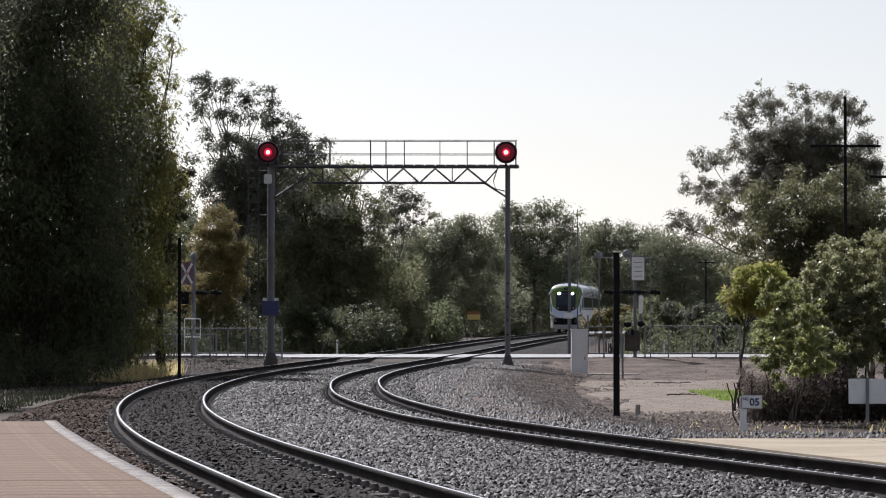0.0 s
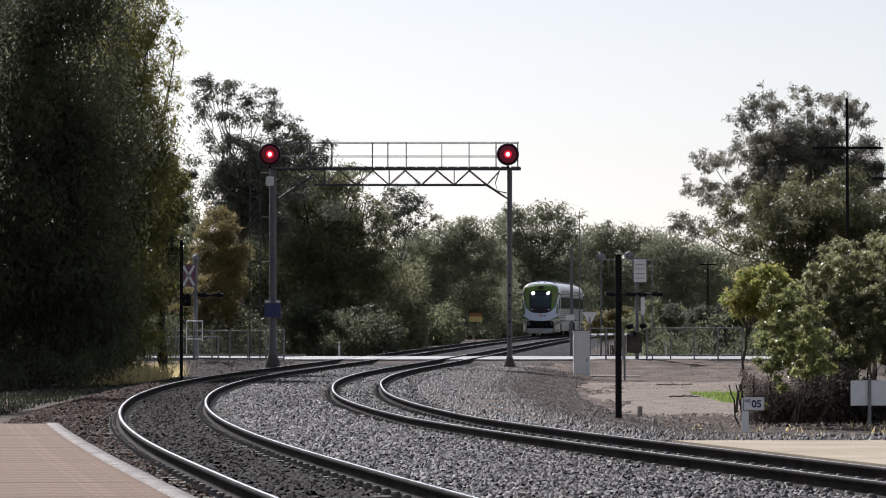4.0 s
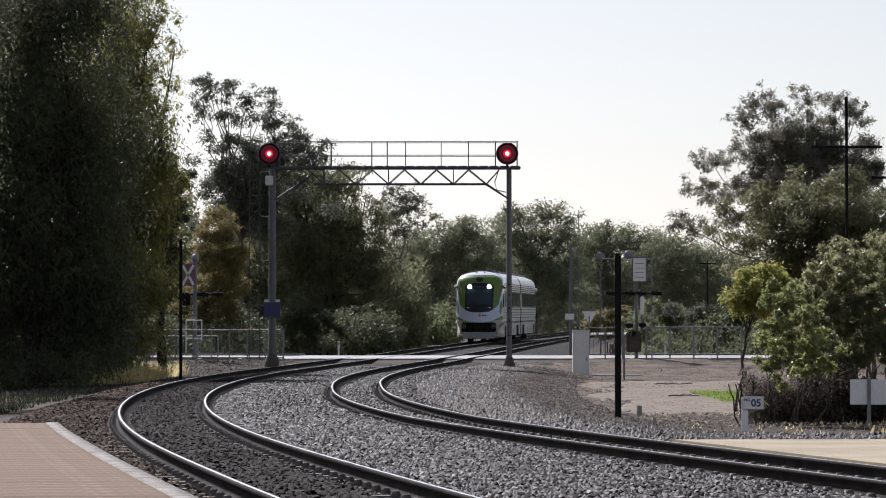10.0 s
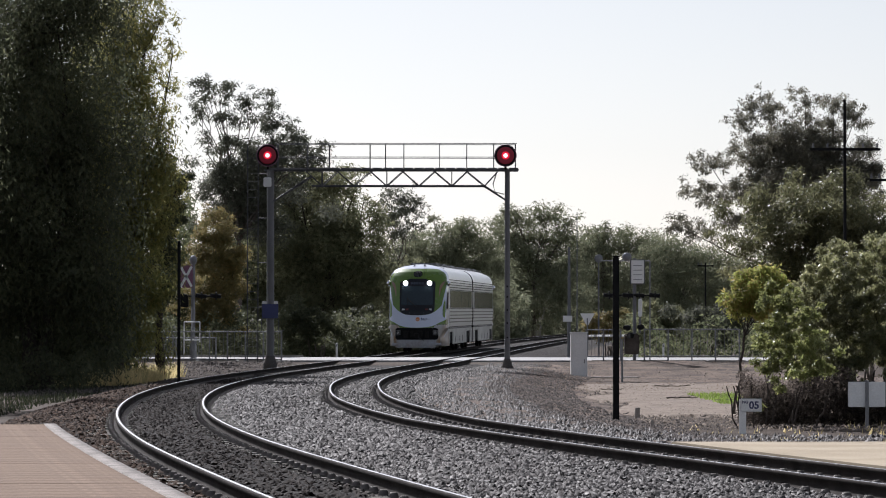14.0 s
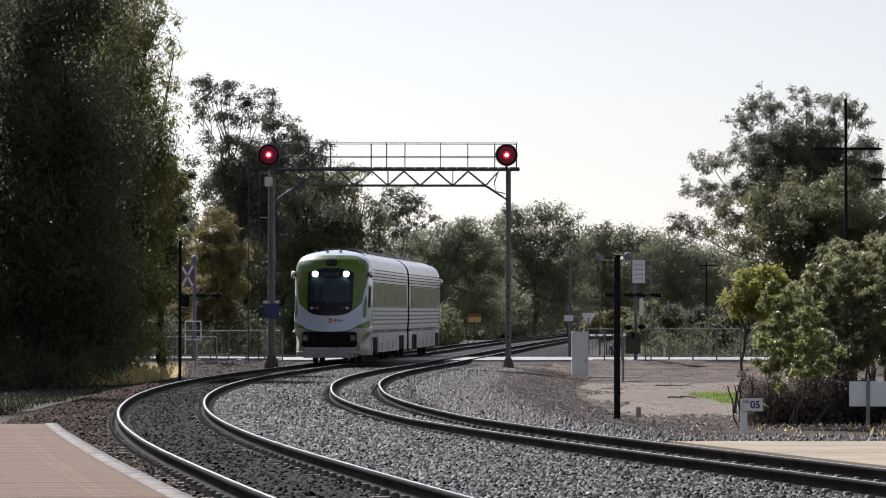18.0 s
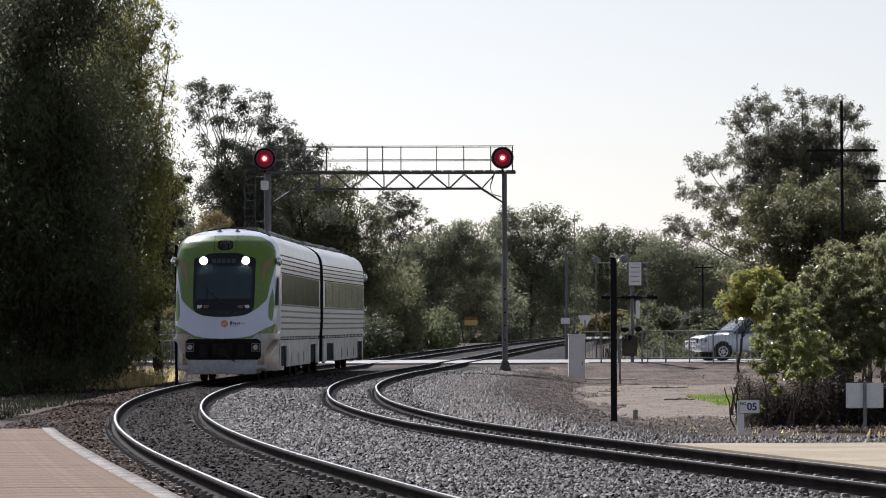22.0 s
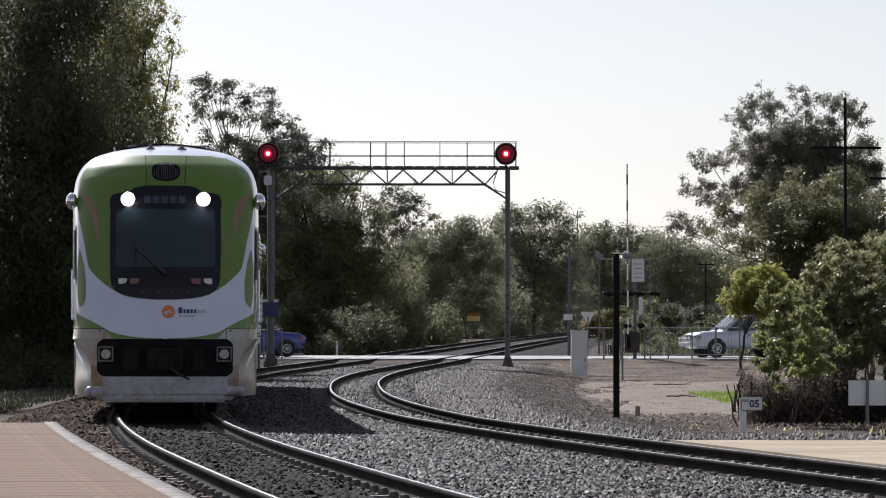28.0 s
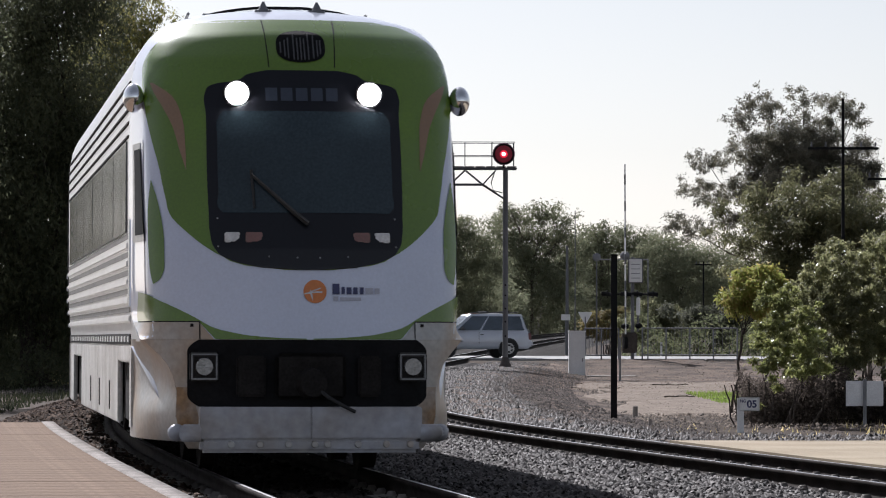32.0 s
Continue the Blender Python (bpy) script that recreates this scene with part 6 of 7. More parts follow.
def leaves(centres, radii, counts, size, droop, seed, tri=False):
    """Loose pointed leaves gathered in small clumps: (n * 4, 3) corners."""
    r = np.random.default_rng(seed)
    C = np.repeat(np.asarray(centres), counts, 0)
    R = np.repeat(np.asarray(radii), counts, 0)
    n = len(C)
    off = r.normal(size=(n, 3)) * 0.55
    P = C + off * R
    out = off / (np.linalg.norm(off, axis=1)[:, None] + 1e-9) + r.normal(size=(n, 3)) * 0.55 + np.array([0, 0, 0.35])
    ax = r.normal(size=(n, 3))
    ax[:, 2] -= droop * 1.6
    ax -= out * ((ax * out).sum(1) / (out * out).sum(1))[:, None]
    ax /= np.linalg.norm(ax, axis=1)[:, None] + 1e-9
    w = np.cross(out, ax)
    w /= np.linalg.norm(w, axis=1)[:, None] + 1e-9
    L = size * (0.6 + 0.8 * r.random(n))[:, None]
    W = L * (0.11 + 0.08 * r.random(n))[:, None]
    if tri:
        return np.stack([P - w * W * 0.6, P + ax * L * 0.4 + w * W * 1.5, P + ax * L - w * W * 0.3], 1).reshape(-1, 3)
    return np.stack([P, P + ax * L * 0.45 + w * W, P + ax * L, P + ax * L * 0.5 - w * W], 1).reshape(-1, 3)


def tree(name, label, base, lobes, leaf, count, size, bark="bark", trunk=0.22, droop=0.5, seed=1, category="tree", clump=0.27, stems=1, shell=0.75, sink=0.15, weep=0.8, most=150, fill=14, twigs=0.2, spread=0.5, ragged=0.22):
    """A tree from its crown's lobes (x, z above the foot, half width, half height): trunk, limbs to each lobe, clumps of leaves."""
    rng, r = random.Random(seed), np.random.default_rng(seed)
    x, y = base
    z = float(ground_z(x, y)) - sink
    t = thing(name, (x, y, z), label, category)
    wood = bmesh.new()
    lob = np.array(lobes, float)
    low = max(0.5, float(np.min(lob[:, 1] - lob[:, 3])) * 0.8)
    cz = float(np.mean(lob[:, 1]))
    feet = [Vector((rng.uniform(-spread, spread) * (stems > 1), rng.uniform(-0.3, 0.3) * (stems > 1), 0)) for _ in range(stems)]
    forks = []
    for f in feet:
        fork = Vector((float(np.mean(lob[:, 0])) * 0.35 + f.x * 1.5, f.y, max(low, cz * 0.5)))
        limb(wood, bent(f, fork, rng, 6, 0.03), trunk * rng.uniform(0.85, 1.1), trunk * 0.62, 9)
        forks.append(fork)
    cen, rad, area = [], [], []
    for lx, lz, rx, rz in lob:
        ly = rng.uniform(-0.5, 0.5) * rx
        tip = Vector((lx, ly, lz))
        fork = min(forks, key=lambda q: (q - tip).length)
        limb(wood, bent(fork, tip, rng, 5, 0.07), trunk * 0.26, trunk * 0.07, 6)
        vol = rx * rz
        k = max(6, int(fill * vol / max(0.12, (clump * 2.0) ** 2)))
        k = min(k, most)
        for _ in range(k):
            d = r.normal(size=3)
            d /= np.linalg.norm(d)
            u = shell + (1 - shell) * r.random() if r.random() < 0.72 else r.random() * shell
            u *= 1 + ragged * min(3.0, r.exponential())
            ry = max(0.7, (rx + rz) * 0.45)
            c = np.array([lx + d[0] * rx * u, ly + d[1] * ry * u, lz + d[2] * rz * u])
            if c[2] < 0.15:
                continue
            q = clump * (0.6 + 0.9 * r.random()) * max(0.6, min(1.6, math.sqrt(vol)))
            cen.append(c)
            rad.append((q * 1.1, q * 1.1, q * weep))
            area.append(q * q)
            if r.random() < twigs:
                limb(wood, bent(tip, Vector(c), rng, 3, 0.08), trunk * 0.07, trunk * 0.02, 4)
    part("trunk", wood, M[bark], t, smooth=True)
    area = np.array(area)
    counts = np.maximum(6, (area / area.sum() * count).astype(int))
    far = y > 100
    soup("crown", leaves(cen, rad, counts, size, droop, seed, far), 3 if far else 4, [M[leaf]], t)
    return t


tree("gum_tree", "weeping gum tree with leaves coloured dark for shade", (-12.01, 86.0), ((0.81, 8.33, 0.74, 0.35), (1.29, 8.06, 0.32, 0.30), (0.94, 7.73, 0.62, 0.40), (0.00, 8.60, 1.21, 1.88), (-0.13, 5.91, 1.34, 1.61), (-0.54, 3.49, 1.34, 1.61)), leaf='leaf_shade', count=20000, size=0.12, bark='bark_dark', trunk=0.25, droop=1.2, seed=9, clump=0.26, weep=1.5)
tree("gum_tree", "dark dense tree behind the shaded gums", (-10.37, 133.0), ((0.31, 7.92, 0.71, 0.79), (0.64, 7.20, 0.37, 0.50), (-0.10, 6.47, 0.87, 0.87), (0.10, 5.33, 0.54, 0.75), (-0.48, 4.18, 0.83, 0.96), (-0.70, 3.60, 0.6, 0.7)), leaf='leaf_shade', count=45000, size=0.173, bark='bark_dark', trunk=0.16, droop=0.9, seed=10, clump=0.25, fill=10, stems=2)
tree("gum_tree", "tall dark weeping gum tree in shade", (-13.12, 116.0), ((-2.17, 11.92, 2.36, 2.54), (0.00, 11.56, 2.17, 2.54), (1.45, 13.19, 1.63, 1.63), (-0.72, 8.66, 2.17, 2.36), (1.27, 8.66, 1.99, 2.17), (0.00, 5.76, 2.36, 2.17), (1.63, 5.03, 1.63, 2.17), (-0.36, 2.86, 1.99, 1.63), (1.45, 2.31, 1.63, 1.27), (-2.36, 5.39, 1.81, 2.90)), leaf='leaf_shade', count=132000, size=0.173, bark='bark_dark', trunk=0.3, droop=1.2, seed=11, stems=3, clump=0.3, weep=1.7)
# Added mostly out of view, to throw shade on the left gums.
tree("gum_tree", "dark gum tree, mostly out of view, added to shade its neighbours", (-16.48, 128.0), ((-1.00, 17.52, 2.40, 2.40), (-3.40, 12.12, 2.40, 3.20), (-3.80, 6.72, 2.40, 3.80), (-3.20, 16.72, 2.40, 2.40), (-0.80, 12.52, 2.20, 2.40), (2.00, 9.72, 2.20, 2.40), (0.00, 6.72, 2.40, 2.40), (2.60, 5.32, 2.00, 2.40)), leaf='leaf_shade', count=30000, size=0.36, bark='bark_dark', trunk=0.3, seed=31, stems=2, clump=0.6, fill=10)
tree("gum_tree", "tall weeping gum tree with sunlit olive leaves", (-11.40, 126.0), ((0.59, 13.34, 1.18, 0.79), (1.67, 12.95, 0.59, 0.51), (1.12, 11.97, 0.89, 0.71), (2.07, 11.77, 0.43, 0.47), (0.89, 10.78, 1.08, 0.79), (1.87, 10.59, 0.47, 0.59), (1.28, 9.50, 0.79, 0.71), (0.20, 11.57, 1.38, 1.58), (-0.10, 8.62, 1.67, 1.77), (1.67, 8.62, 0.47, 0.51), (1.57, 7.54, 0.83, 0.71), (2.36, 7.24, 0.39, 0.51), (0.89, 6.65, 1.28, 1.38), (1.87, 5.96, 0.43, 0.59), (1.28, 5.08, 0.71, 0.79), (0.49, 4.29, 1.38, 1.38), (0.20, 2.52, 1.58, 1.38), (-0.49, 1.33, 1.18, 0.98), (1.18, 3.70, 0.63, 0.98)), leaf='leaf_sunlit', count=75000, size=0.158, fill=6, bark='bark_dark', trunk=0.26, droop=1.2, seed=12, stems=2, clump=0.2, weep=1.6)
tree("gum_tree", "tall grey-leaved gum tree with an airy crown", (-10.66, 190.0), ((-1.57, 14.47, 0.65, 0.48), (-0.74, 14.18, 0.71, 0.59), (-1.87, 13.29, 0.59, 0.65), (-0.80, 12.99, 0.77, 0.59), (0.45, 13.73, 0.77, 0.53), (1.57, 13.73, 0.71, 0.53), (0.89, 12.78, 1.01, 0.59), (1.93, 12.54, 0.83, 0.71), (-0.15, 11.65, 1.01, 0.59), (-1.63, 12.10, 0.42, 0.59), (2.82, 12.39, 0.59, 0.53), (3.41, 11.80, 0.77, 0.48), (4.45, 11.50, 0.48, 0.30), (1.34, 10.61, 2.08, 1.07), (-0.74, 9.87, 1.19, 1.19), (0.45, 8.39, 2.08, 1.78), (3.86, 10.91, 0.89, 0.48), (-1.62, 14.83, 0.16, 0.22), (-2.22, 14.87, 0.25, 0.15), (-0.66, 14.71, 0.16, 0.22), (-0.45, 14.65, 0.25, 0.20), (-2.18, 13.66, 0.18, 0.32), (-1.76, 13.94, 0.17, 0.29)), leaf='leaf_grey', count=63000, size=0.187, trunk=0.2, seed=13, clump=0.28, fill=11, twigs=0.25, shell=0.4, ragged=0.4)
tree("gum_tree", "broad dark green tree behind the gantry", (-6.63, 203.0), ((-2.38, 9.56, 1.27, 1.14), (-0.95, 9.09, 1.43, 1.27), (0.79, 9.72, 1.43, 0.95), (2.22, 10.58, 0.70, 0.44), (2.38, 9.09, 0.82, 0.76), (2.95, 7.50, 0.76, 0.95), (1.43, 7.66, 1.59, 1.14), (-0.79, 6.87, 1.90, 1.27), (-2.70, 6.55, 1.43, 1.59), (2.70, 5.76, 1.43, 1.27), (0.48, 5.28, 1.90, 1.27), (-2.06, 4.01, 1.74, 1.43), (1.43, 3.06, 1.90, 1.27), (3.46, 3.70, 1.02, 1.33), (-0.48, 1.79, 1.90, 1.14), (3.33, 1.63, 1.27, 0.82), (-3.01, 1.63, 1.43, 0.95), (-3.39, 10.35, 0.43, 0.51), (-2.58, 10.20, 0.34, 0.39), (-1.58, 10.39, 0.37, 0.61), (0.13, 9.77, 0.41, 0.51), (-0.57, 10.46, 0.55, 0.31), (1.07, 10.27, 0.46, 0.46)), leaf='leaf_olive', count=105000, size=0.209, fill=8, bark='bark_dark', trunk=0.32, seed=34, stems=2, clump=0.34)
tree("gum_tree", "thin-crowned grey gum tree", (-2.74, 222.0), ((0.35, 9.68, 1.04, 0.87), (1.04, 8.99, 0.97, 0.62), (-0.17, 8.29, 1.21, 1.04), (1.21, 7.94, 0.62, 0.42), (-0.52, 6.21, 0.90, 0.83), (-0.27, 10.12, 0.24, 0.35), (-0.66, 10.16, 0.32, 0.42), (0.89, 9.46, 0.33, 0.20), (1.20, 9.37, 0.32, 0.31), (-1.26, 9.19, 0.40, 0.34), (-0.74, 9.48, 0.49, 0.34)), leaf='leaf_grey', count=6750, size=0.187, fill=8, trunk=0.12, seed=15, clump=0.22)
tree("small_tree", "small tree with rusty yellow leaves", (-10.35, 166.0), ((-0.23, 6.96, 0.36, 0.36), (0.26, 6.85, 0.36, 0.47), (0.65, 6.25, 0.42, 0.62), (0.08, 6.00, 0.57, 0.78), (-0.60, 6.13, 0.36, 0.62), (1.04, 5.22, 0.31, 0.62), (0.39, 5.09, 0.67, 0.83), (-0.44, 4.96, 0.57, 0.78), (0.70, 4.05, 0.57, 0.83), (-0.03, 3.79, 0.73, 0.83), (-0.86, 3.53, 0.42, 0.78), (0.52, 2.75, 0.67, 0.78), (-0.52, 2.49, 0.73, 0.78)), leaf='leaf_rust', count=45000, size=0.144, trunk=0.09, seed=16, clump=0.34, fill=22, shell=0.3, ragged=0.5)
tree("gum_tree", "olive green bushy tree beyond the crossing", (-1.08, 288.0), ((-0.45, 7.74, 1.80, 1.26), (1.80, 8.19, 2.25, 1.35), (3.38, 9.63, 1.89, 0.58), (1.35, 9.76, 0.99, 0.45), (0.90, 5.04, 3.38, 2.48), (4.05, 6.39, 2.25, 2.48), (-1.35, 4.14, 2.70, 2.70), (3.60, 2.79, 3.15, 1.80), (0.29, 9.14, 0.47, 0.53), (-2.10, 8.67, 0.61, 0.53), (3.04, 8.94, 0.64, 0.64), (2.18, 9.26, 0.66, 0.67), (3.66, 9.93, 0.69, 0.21), (3.12, 10.00, 0.57, 0.21), (0.54, 10.17, 0.24, 0.21), (0.41, 10.21, 0.36, 0.18), (4.99, 8.02, 0.79, 0.95), (2.84, 9.17, 0.66, 0.93)), leaf='leaf_hazed', count=60000, size=0.245, fill=9, trunk=0.25, seed=17, clump=0.34)
tree("gum_tree", "grey-green gum tree with a flat airy crown", (9.08, 350.0), ((-3.01, 11.35, 1.53, 0.98), (-1.37, 12.17, 1.53, 0.66), (1.37, 12.06, 2.46, 0.82), (3.01, 11.08, 1.20, 0.98), (-0.27, 9.99, 3.28, 1.37), (-2.19, 8.34, 2.46, 1.91), (1.91, 8.34, 3.01, 1.64), (-1.09, 5.06, 3.83, 2.73), (2.73, 4.52, 2.73, 2.73), (-1.91, 12.08, 0.52, 0.33), (-1.96, 12.01, 0.35, 0.49), (-2.37, 12.90, 0.61, 0.28), (-2.86, 12.53, 0.39, 0.25), (1.92, 12.99, 0.70, 0.27), (1.67, 12.55, 0.58, 0.34), (3.48, 11.61, 0.36, 0.43), (3.64, 11.82, 0.46, 0.33), (1.14, 11.35, 1.24, 0.55), (-2.90, 10.71, 1.03, 0.46)), leaf='leaf_hazed', count=45000, size=0.302, fill=9, trunk=0.25, seed=18, clump=0.4)
tree("gum_tree", "olive green tree in the distant tree line", (17.20, 385.0), ((-0.60, 11.25, 1.20, 0.72), (0.48, 11.07, 0.72, 0.84), (-1.20, 9.57, 1.80, 1.20), (1.80, 9.57, 2.41, 1.32), (4.21, 10.17, 2.41, 1.20), (-0.60, 6.56, 3.01, 2.71), (3.61, 6.56, 3.61, 3.01), (1.20, 2.95, 4.81, 2.11), (-0.29, 11.65, 0.43, 0.25), (-1.77, 11.70, 0.36, 0.30), (0.32, 11.59, 0.22, 0.41), (0.53, 12.01, 0.16, 0.42), (0.20, 10.60, 0.57, 0.49), (0.28, 10.22, 0.61, 0.49), (0.84, 10.85, 0.84, 0.42), (2.76, 10.62, 0.74, 0.57), (2.06, 11.24, 0.69, 0.57), (2.92, 11.42, 0.85, 0.51)), leaf='leaf_hazed', count=37500, size=0.331, trunk=0.25, seed=19, clump=0.45)
tree("gum_tree", "olive green tree in the distant tree line", (25.29, 380.0), ((-1.48, 9.47, 2.38, 1.19), (1.19, 8.58, 2.67, 1.07), (3.56, 7.69, 2.38, 1.19), (-1.78, 6.50, 3.27, 2.67), (2.38, 5.32, 3.56, 2.67), (0.00, 2.35, 5.34, 2.08), (0.30, 10.09, 0.78, 0.50), (-0.64, 10.38, 0.55, 0.40), (1.77, 9.24, 0.62, 0.40), (1.03, 9.49, 0.60, 0.49), (2.77, 8.89, 0.53, 0.58), (3.99, 9.04, 0.94, 0.55), (-4.35, 8.45, 0.85, 1.22), (-3.79, 8.22, 0.78, 0.87)), leaf='leaf_hazed', count=32500, size=0.331, trunk=0.25, seed=20, clump=0.45)
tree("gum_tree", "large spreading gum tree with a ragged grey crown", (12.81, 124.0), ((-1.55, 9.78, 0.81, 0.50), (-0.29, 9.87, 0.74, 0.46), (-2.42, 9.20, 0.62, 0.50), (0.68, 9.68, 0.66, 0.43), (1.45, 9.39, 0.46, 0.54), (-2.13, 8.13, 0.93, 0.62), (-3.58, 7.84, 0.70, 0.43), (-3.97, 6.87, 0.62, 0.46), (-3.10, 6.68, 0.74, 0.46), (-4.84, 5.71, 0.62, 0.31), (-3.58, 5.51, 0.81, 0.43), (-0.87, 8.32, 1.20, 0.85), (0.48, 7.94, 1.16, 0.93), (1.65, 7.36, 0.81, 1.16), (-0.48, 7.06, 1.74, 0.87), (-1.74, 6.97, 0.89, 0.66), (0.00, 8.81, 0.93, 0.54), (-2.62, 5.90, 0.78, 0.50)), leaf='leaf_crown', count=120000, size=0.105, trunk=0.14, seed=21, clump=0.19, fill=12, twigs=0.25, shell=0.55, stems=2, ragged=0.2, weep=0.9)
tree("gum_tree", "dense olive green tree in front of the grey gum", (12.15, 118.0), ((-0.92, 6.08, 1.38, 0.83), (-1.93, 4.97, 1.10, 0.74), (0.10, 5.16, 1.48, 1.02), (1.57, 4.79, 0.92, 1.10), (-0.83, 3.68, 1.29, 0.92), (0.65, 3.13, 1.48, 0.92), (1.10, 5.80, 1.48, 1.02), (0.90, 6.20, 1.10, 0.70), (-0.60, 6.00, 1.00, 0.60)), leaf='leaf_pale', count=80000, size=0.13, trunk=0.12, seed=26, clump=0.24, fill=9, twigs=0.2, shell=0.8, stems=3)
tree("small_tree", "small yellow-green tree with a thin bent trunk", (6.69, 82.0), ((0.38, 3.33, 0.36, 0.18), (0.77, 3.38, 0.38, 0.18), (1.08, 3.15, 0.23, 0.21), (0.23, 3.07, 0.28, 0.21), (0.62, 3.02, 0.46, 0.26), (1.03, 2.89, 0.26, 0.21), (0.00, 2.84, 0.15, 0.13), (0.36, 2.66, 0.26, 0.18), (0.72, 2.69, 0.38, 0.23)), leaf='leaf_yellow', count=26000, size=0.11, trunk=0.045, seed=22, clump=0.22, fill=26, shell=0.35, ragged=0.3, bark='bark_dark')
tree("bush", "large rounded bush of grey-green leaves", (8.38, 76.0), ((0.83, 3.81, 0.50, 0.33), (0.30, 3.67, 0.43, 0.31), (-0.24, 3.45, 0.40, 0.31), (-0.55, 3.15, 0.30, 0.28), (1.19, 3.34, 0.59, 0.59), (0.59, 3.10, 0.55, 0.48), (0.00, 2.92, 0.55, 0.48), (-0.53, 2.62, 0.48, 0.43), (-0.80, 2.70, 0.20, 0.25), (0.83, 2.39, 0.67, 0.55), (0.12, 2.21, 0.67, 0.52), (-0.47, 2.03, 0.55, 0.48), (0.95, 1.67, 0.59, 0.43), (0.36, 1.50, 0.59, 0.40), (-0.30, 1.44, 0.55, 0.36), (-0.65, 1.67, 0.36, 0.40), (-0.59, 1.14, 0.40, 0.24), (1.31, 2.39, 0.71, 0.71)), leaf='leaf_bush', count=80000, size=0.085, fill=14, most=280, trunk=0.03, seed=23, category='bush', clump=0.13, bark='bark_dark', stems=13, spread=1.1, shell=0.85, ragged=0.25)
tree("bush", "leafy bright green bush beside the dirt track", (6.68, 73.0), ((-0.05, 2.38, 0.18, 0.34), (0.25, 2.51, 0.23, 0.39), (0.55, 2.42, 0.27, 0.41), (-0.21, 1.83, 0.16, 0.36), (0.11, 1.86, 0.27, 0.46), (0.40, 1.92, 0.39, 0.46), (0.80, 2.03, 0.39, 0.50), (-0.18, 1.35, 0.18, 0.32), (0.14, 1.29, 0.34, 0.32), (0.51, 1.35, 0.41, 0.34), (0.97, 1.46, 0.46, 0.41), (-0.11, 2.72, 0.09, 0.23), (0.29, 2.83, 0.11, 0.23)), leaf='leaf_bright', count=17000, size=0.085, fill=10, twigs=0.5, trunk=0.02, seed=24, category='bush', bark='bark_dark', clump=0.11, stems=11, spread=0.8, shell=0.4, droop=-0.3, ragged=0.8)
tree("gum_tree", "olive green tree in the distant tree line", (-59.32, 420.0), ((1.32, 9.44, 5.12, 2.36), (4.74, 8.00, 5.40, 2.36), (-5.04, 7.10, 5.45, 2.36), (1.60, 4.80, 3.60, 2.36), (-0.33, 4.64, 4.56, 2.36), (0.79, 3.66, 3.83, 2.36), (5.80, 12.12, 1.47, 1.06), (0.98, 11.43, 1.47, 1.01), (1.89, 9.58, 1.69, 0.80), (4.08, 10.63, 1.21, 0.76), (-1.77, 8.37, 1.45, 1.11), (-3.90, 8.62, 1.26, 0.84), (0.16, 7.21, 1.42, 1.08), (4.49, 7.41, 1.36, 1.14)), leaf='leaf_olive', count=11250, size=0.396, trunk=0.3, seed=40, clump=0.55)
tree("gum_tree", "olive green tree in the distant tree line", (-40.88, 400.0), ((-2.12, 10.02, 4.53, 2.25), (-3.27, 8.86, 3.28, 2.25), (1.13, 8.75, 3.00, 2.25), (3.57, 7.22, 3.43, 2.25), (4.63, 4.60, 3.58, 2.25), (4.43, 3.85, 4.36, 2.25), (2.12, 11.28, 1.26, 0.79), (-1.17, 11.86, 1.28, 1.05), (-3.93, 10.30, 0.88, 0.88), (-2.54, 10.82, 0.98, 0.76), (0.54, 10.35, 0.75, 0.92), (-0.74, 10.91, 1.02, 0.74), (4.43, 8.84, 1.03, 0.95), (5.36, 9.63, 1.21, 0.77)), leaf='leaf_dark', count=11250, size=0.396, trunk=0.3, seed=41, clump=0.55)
tree("gum_tree", "olive green tree in the distant tree line", (-26.96, 380.0), ((-2.52, 7.80, 3.90, 2.14), (3.99, 6.57, 3.20, 2.14), (-1.19, 6.56, 2.93, 2.14), (-3.72, 5.02, 3.75, 2.14), (-4.25, 3.04, 3.27, 2.14), (-1.62, 1.48, 3.53, 2.14), (-2.20, 9.33, 0.87, 0.88), (-2.75, 10.07, 1.09, 1.00), (4.08, 7.78, 1.12, 0.76), (4.20, 7.74, 0.71, 1.03), (-3.87, 7.84, 0.73, 0.68), (0.71, 9.02, 0.99, 0.81), (-0.81, 6.79, 0.92, 0.94), (-4.77, 6.46, 1.04, 0.81)), leaf='leaf_hazed', count=11250, size=0.396, trunk=0.3, seed=42, clump=0.55)
tree("gum_tree", "olive green tree in the distant tree line", (-13.65, 390.0), ((-1.62, 8.18, 4.03, 2.19), (-3.89, 5.93, 2.78, 2.19), (2.19, 4.83, 2.78, 2.19), (2.52, 4.37, 3.80, 2.19), (-4.31, 3.61, 3.07, 2.19), (3.99, 1.99, 4.12, 2.19), (-4.18, 10.15, 1.52, 0.91), (-5.57, 10.25, 0.90, 0.87), (-1.85, 8.00, 1.07, 0.99), (-5.15, 7.24, 0.84, 0.96), (0.70, 6.40, 0.98, 0.81), (2.75, 6.71, 1.07, 0.67), (0.14, 6.57, 1.29, 0.70), (-0.25, 5.76, 1.21, 1.05)), leaf='leaf_hazed', count=11250, size=0.396, trunk=0.3, seed=43, clump=0.55)
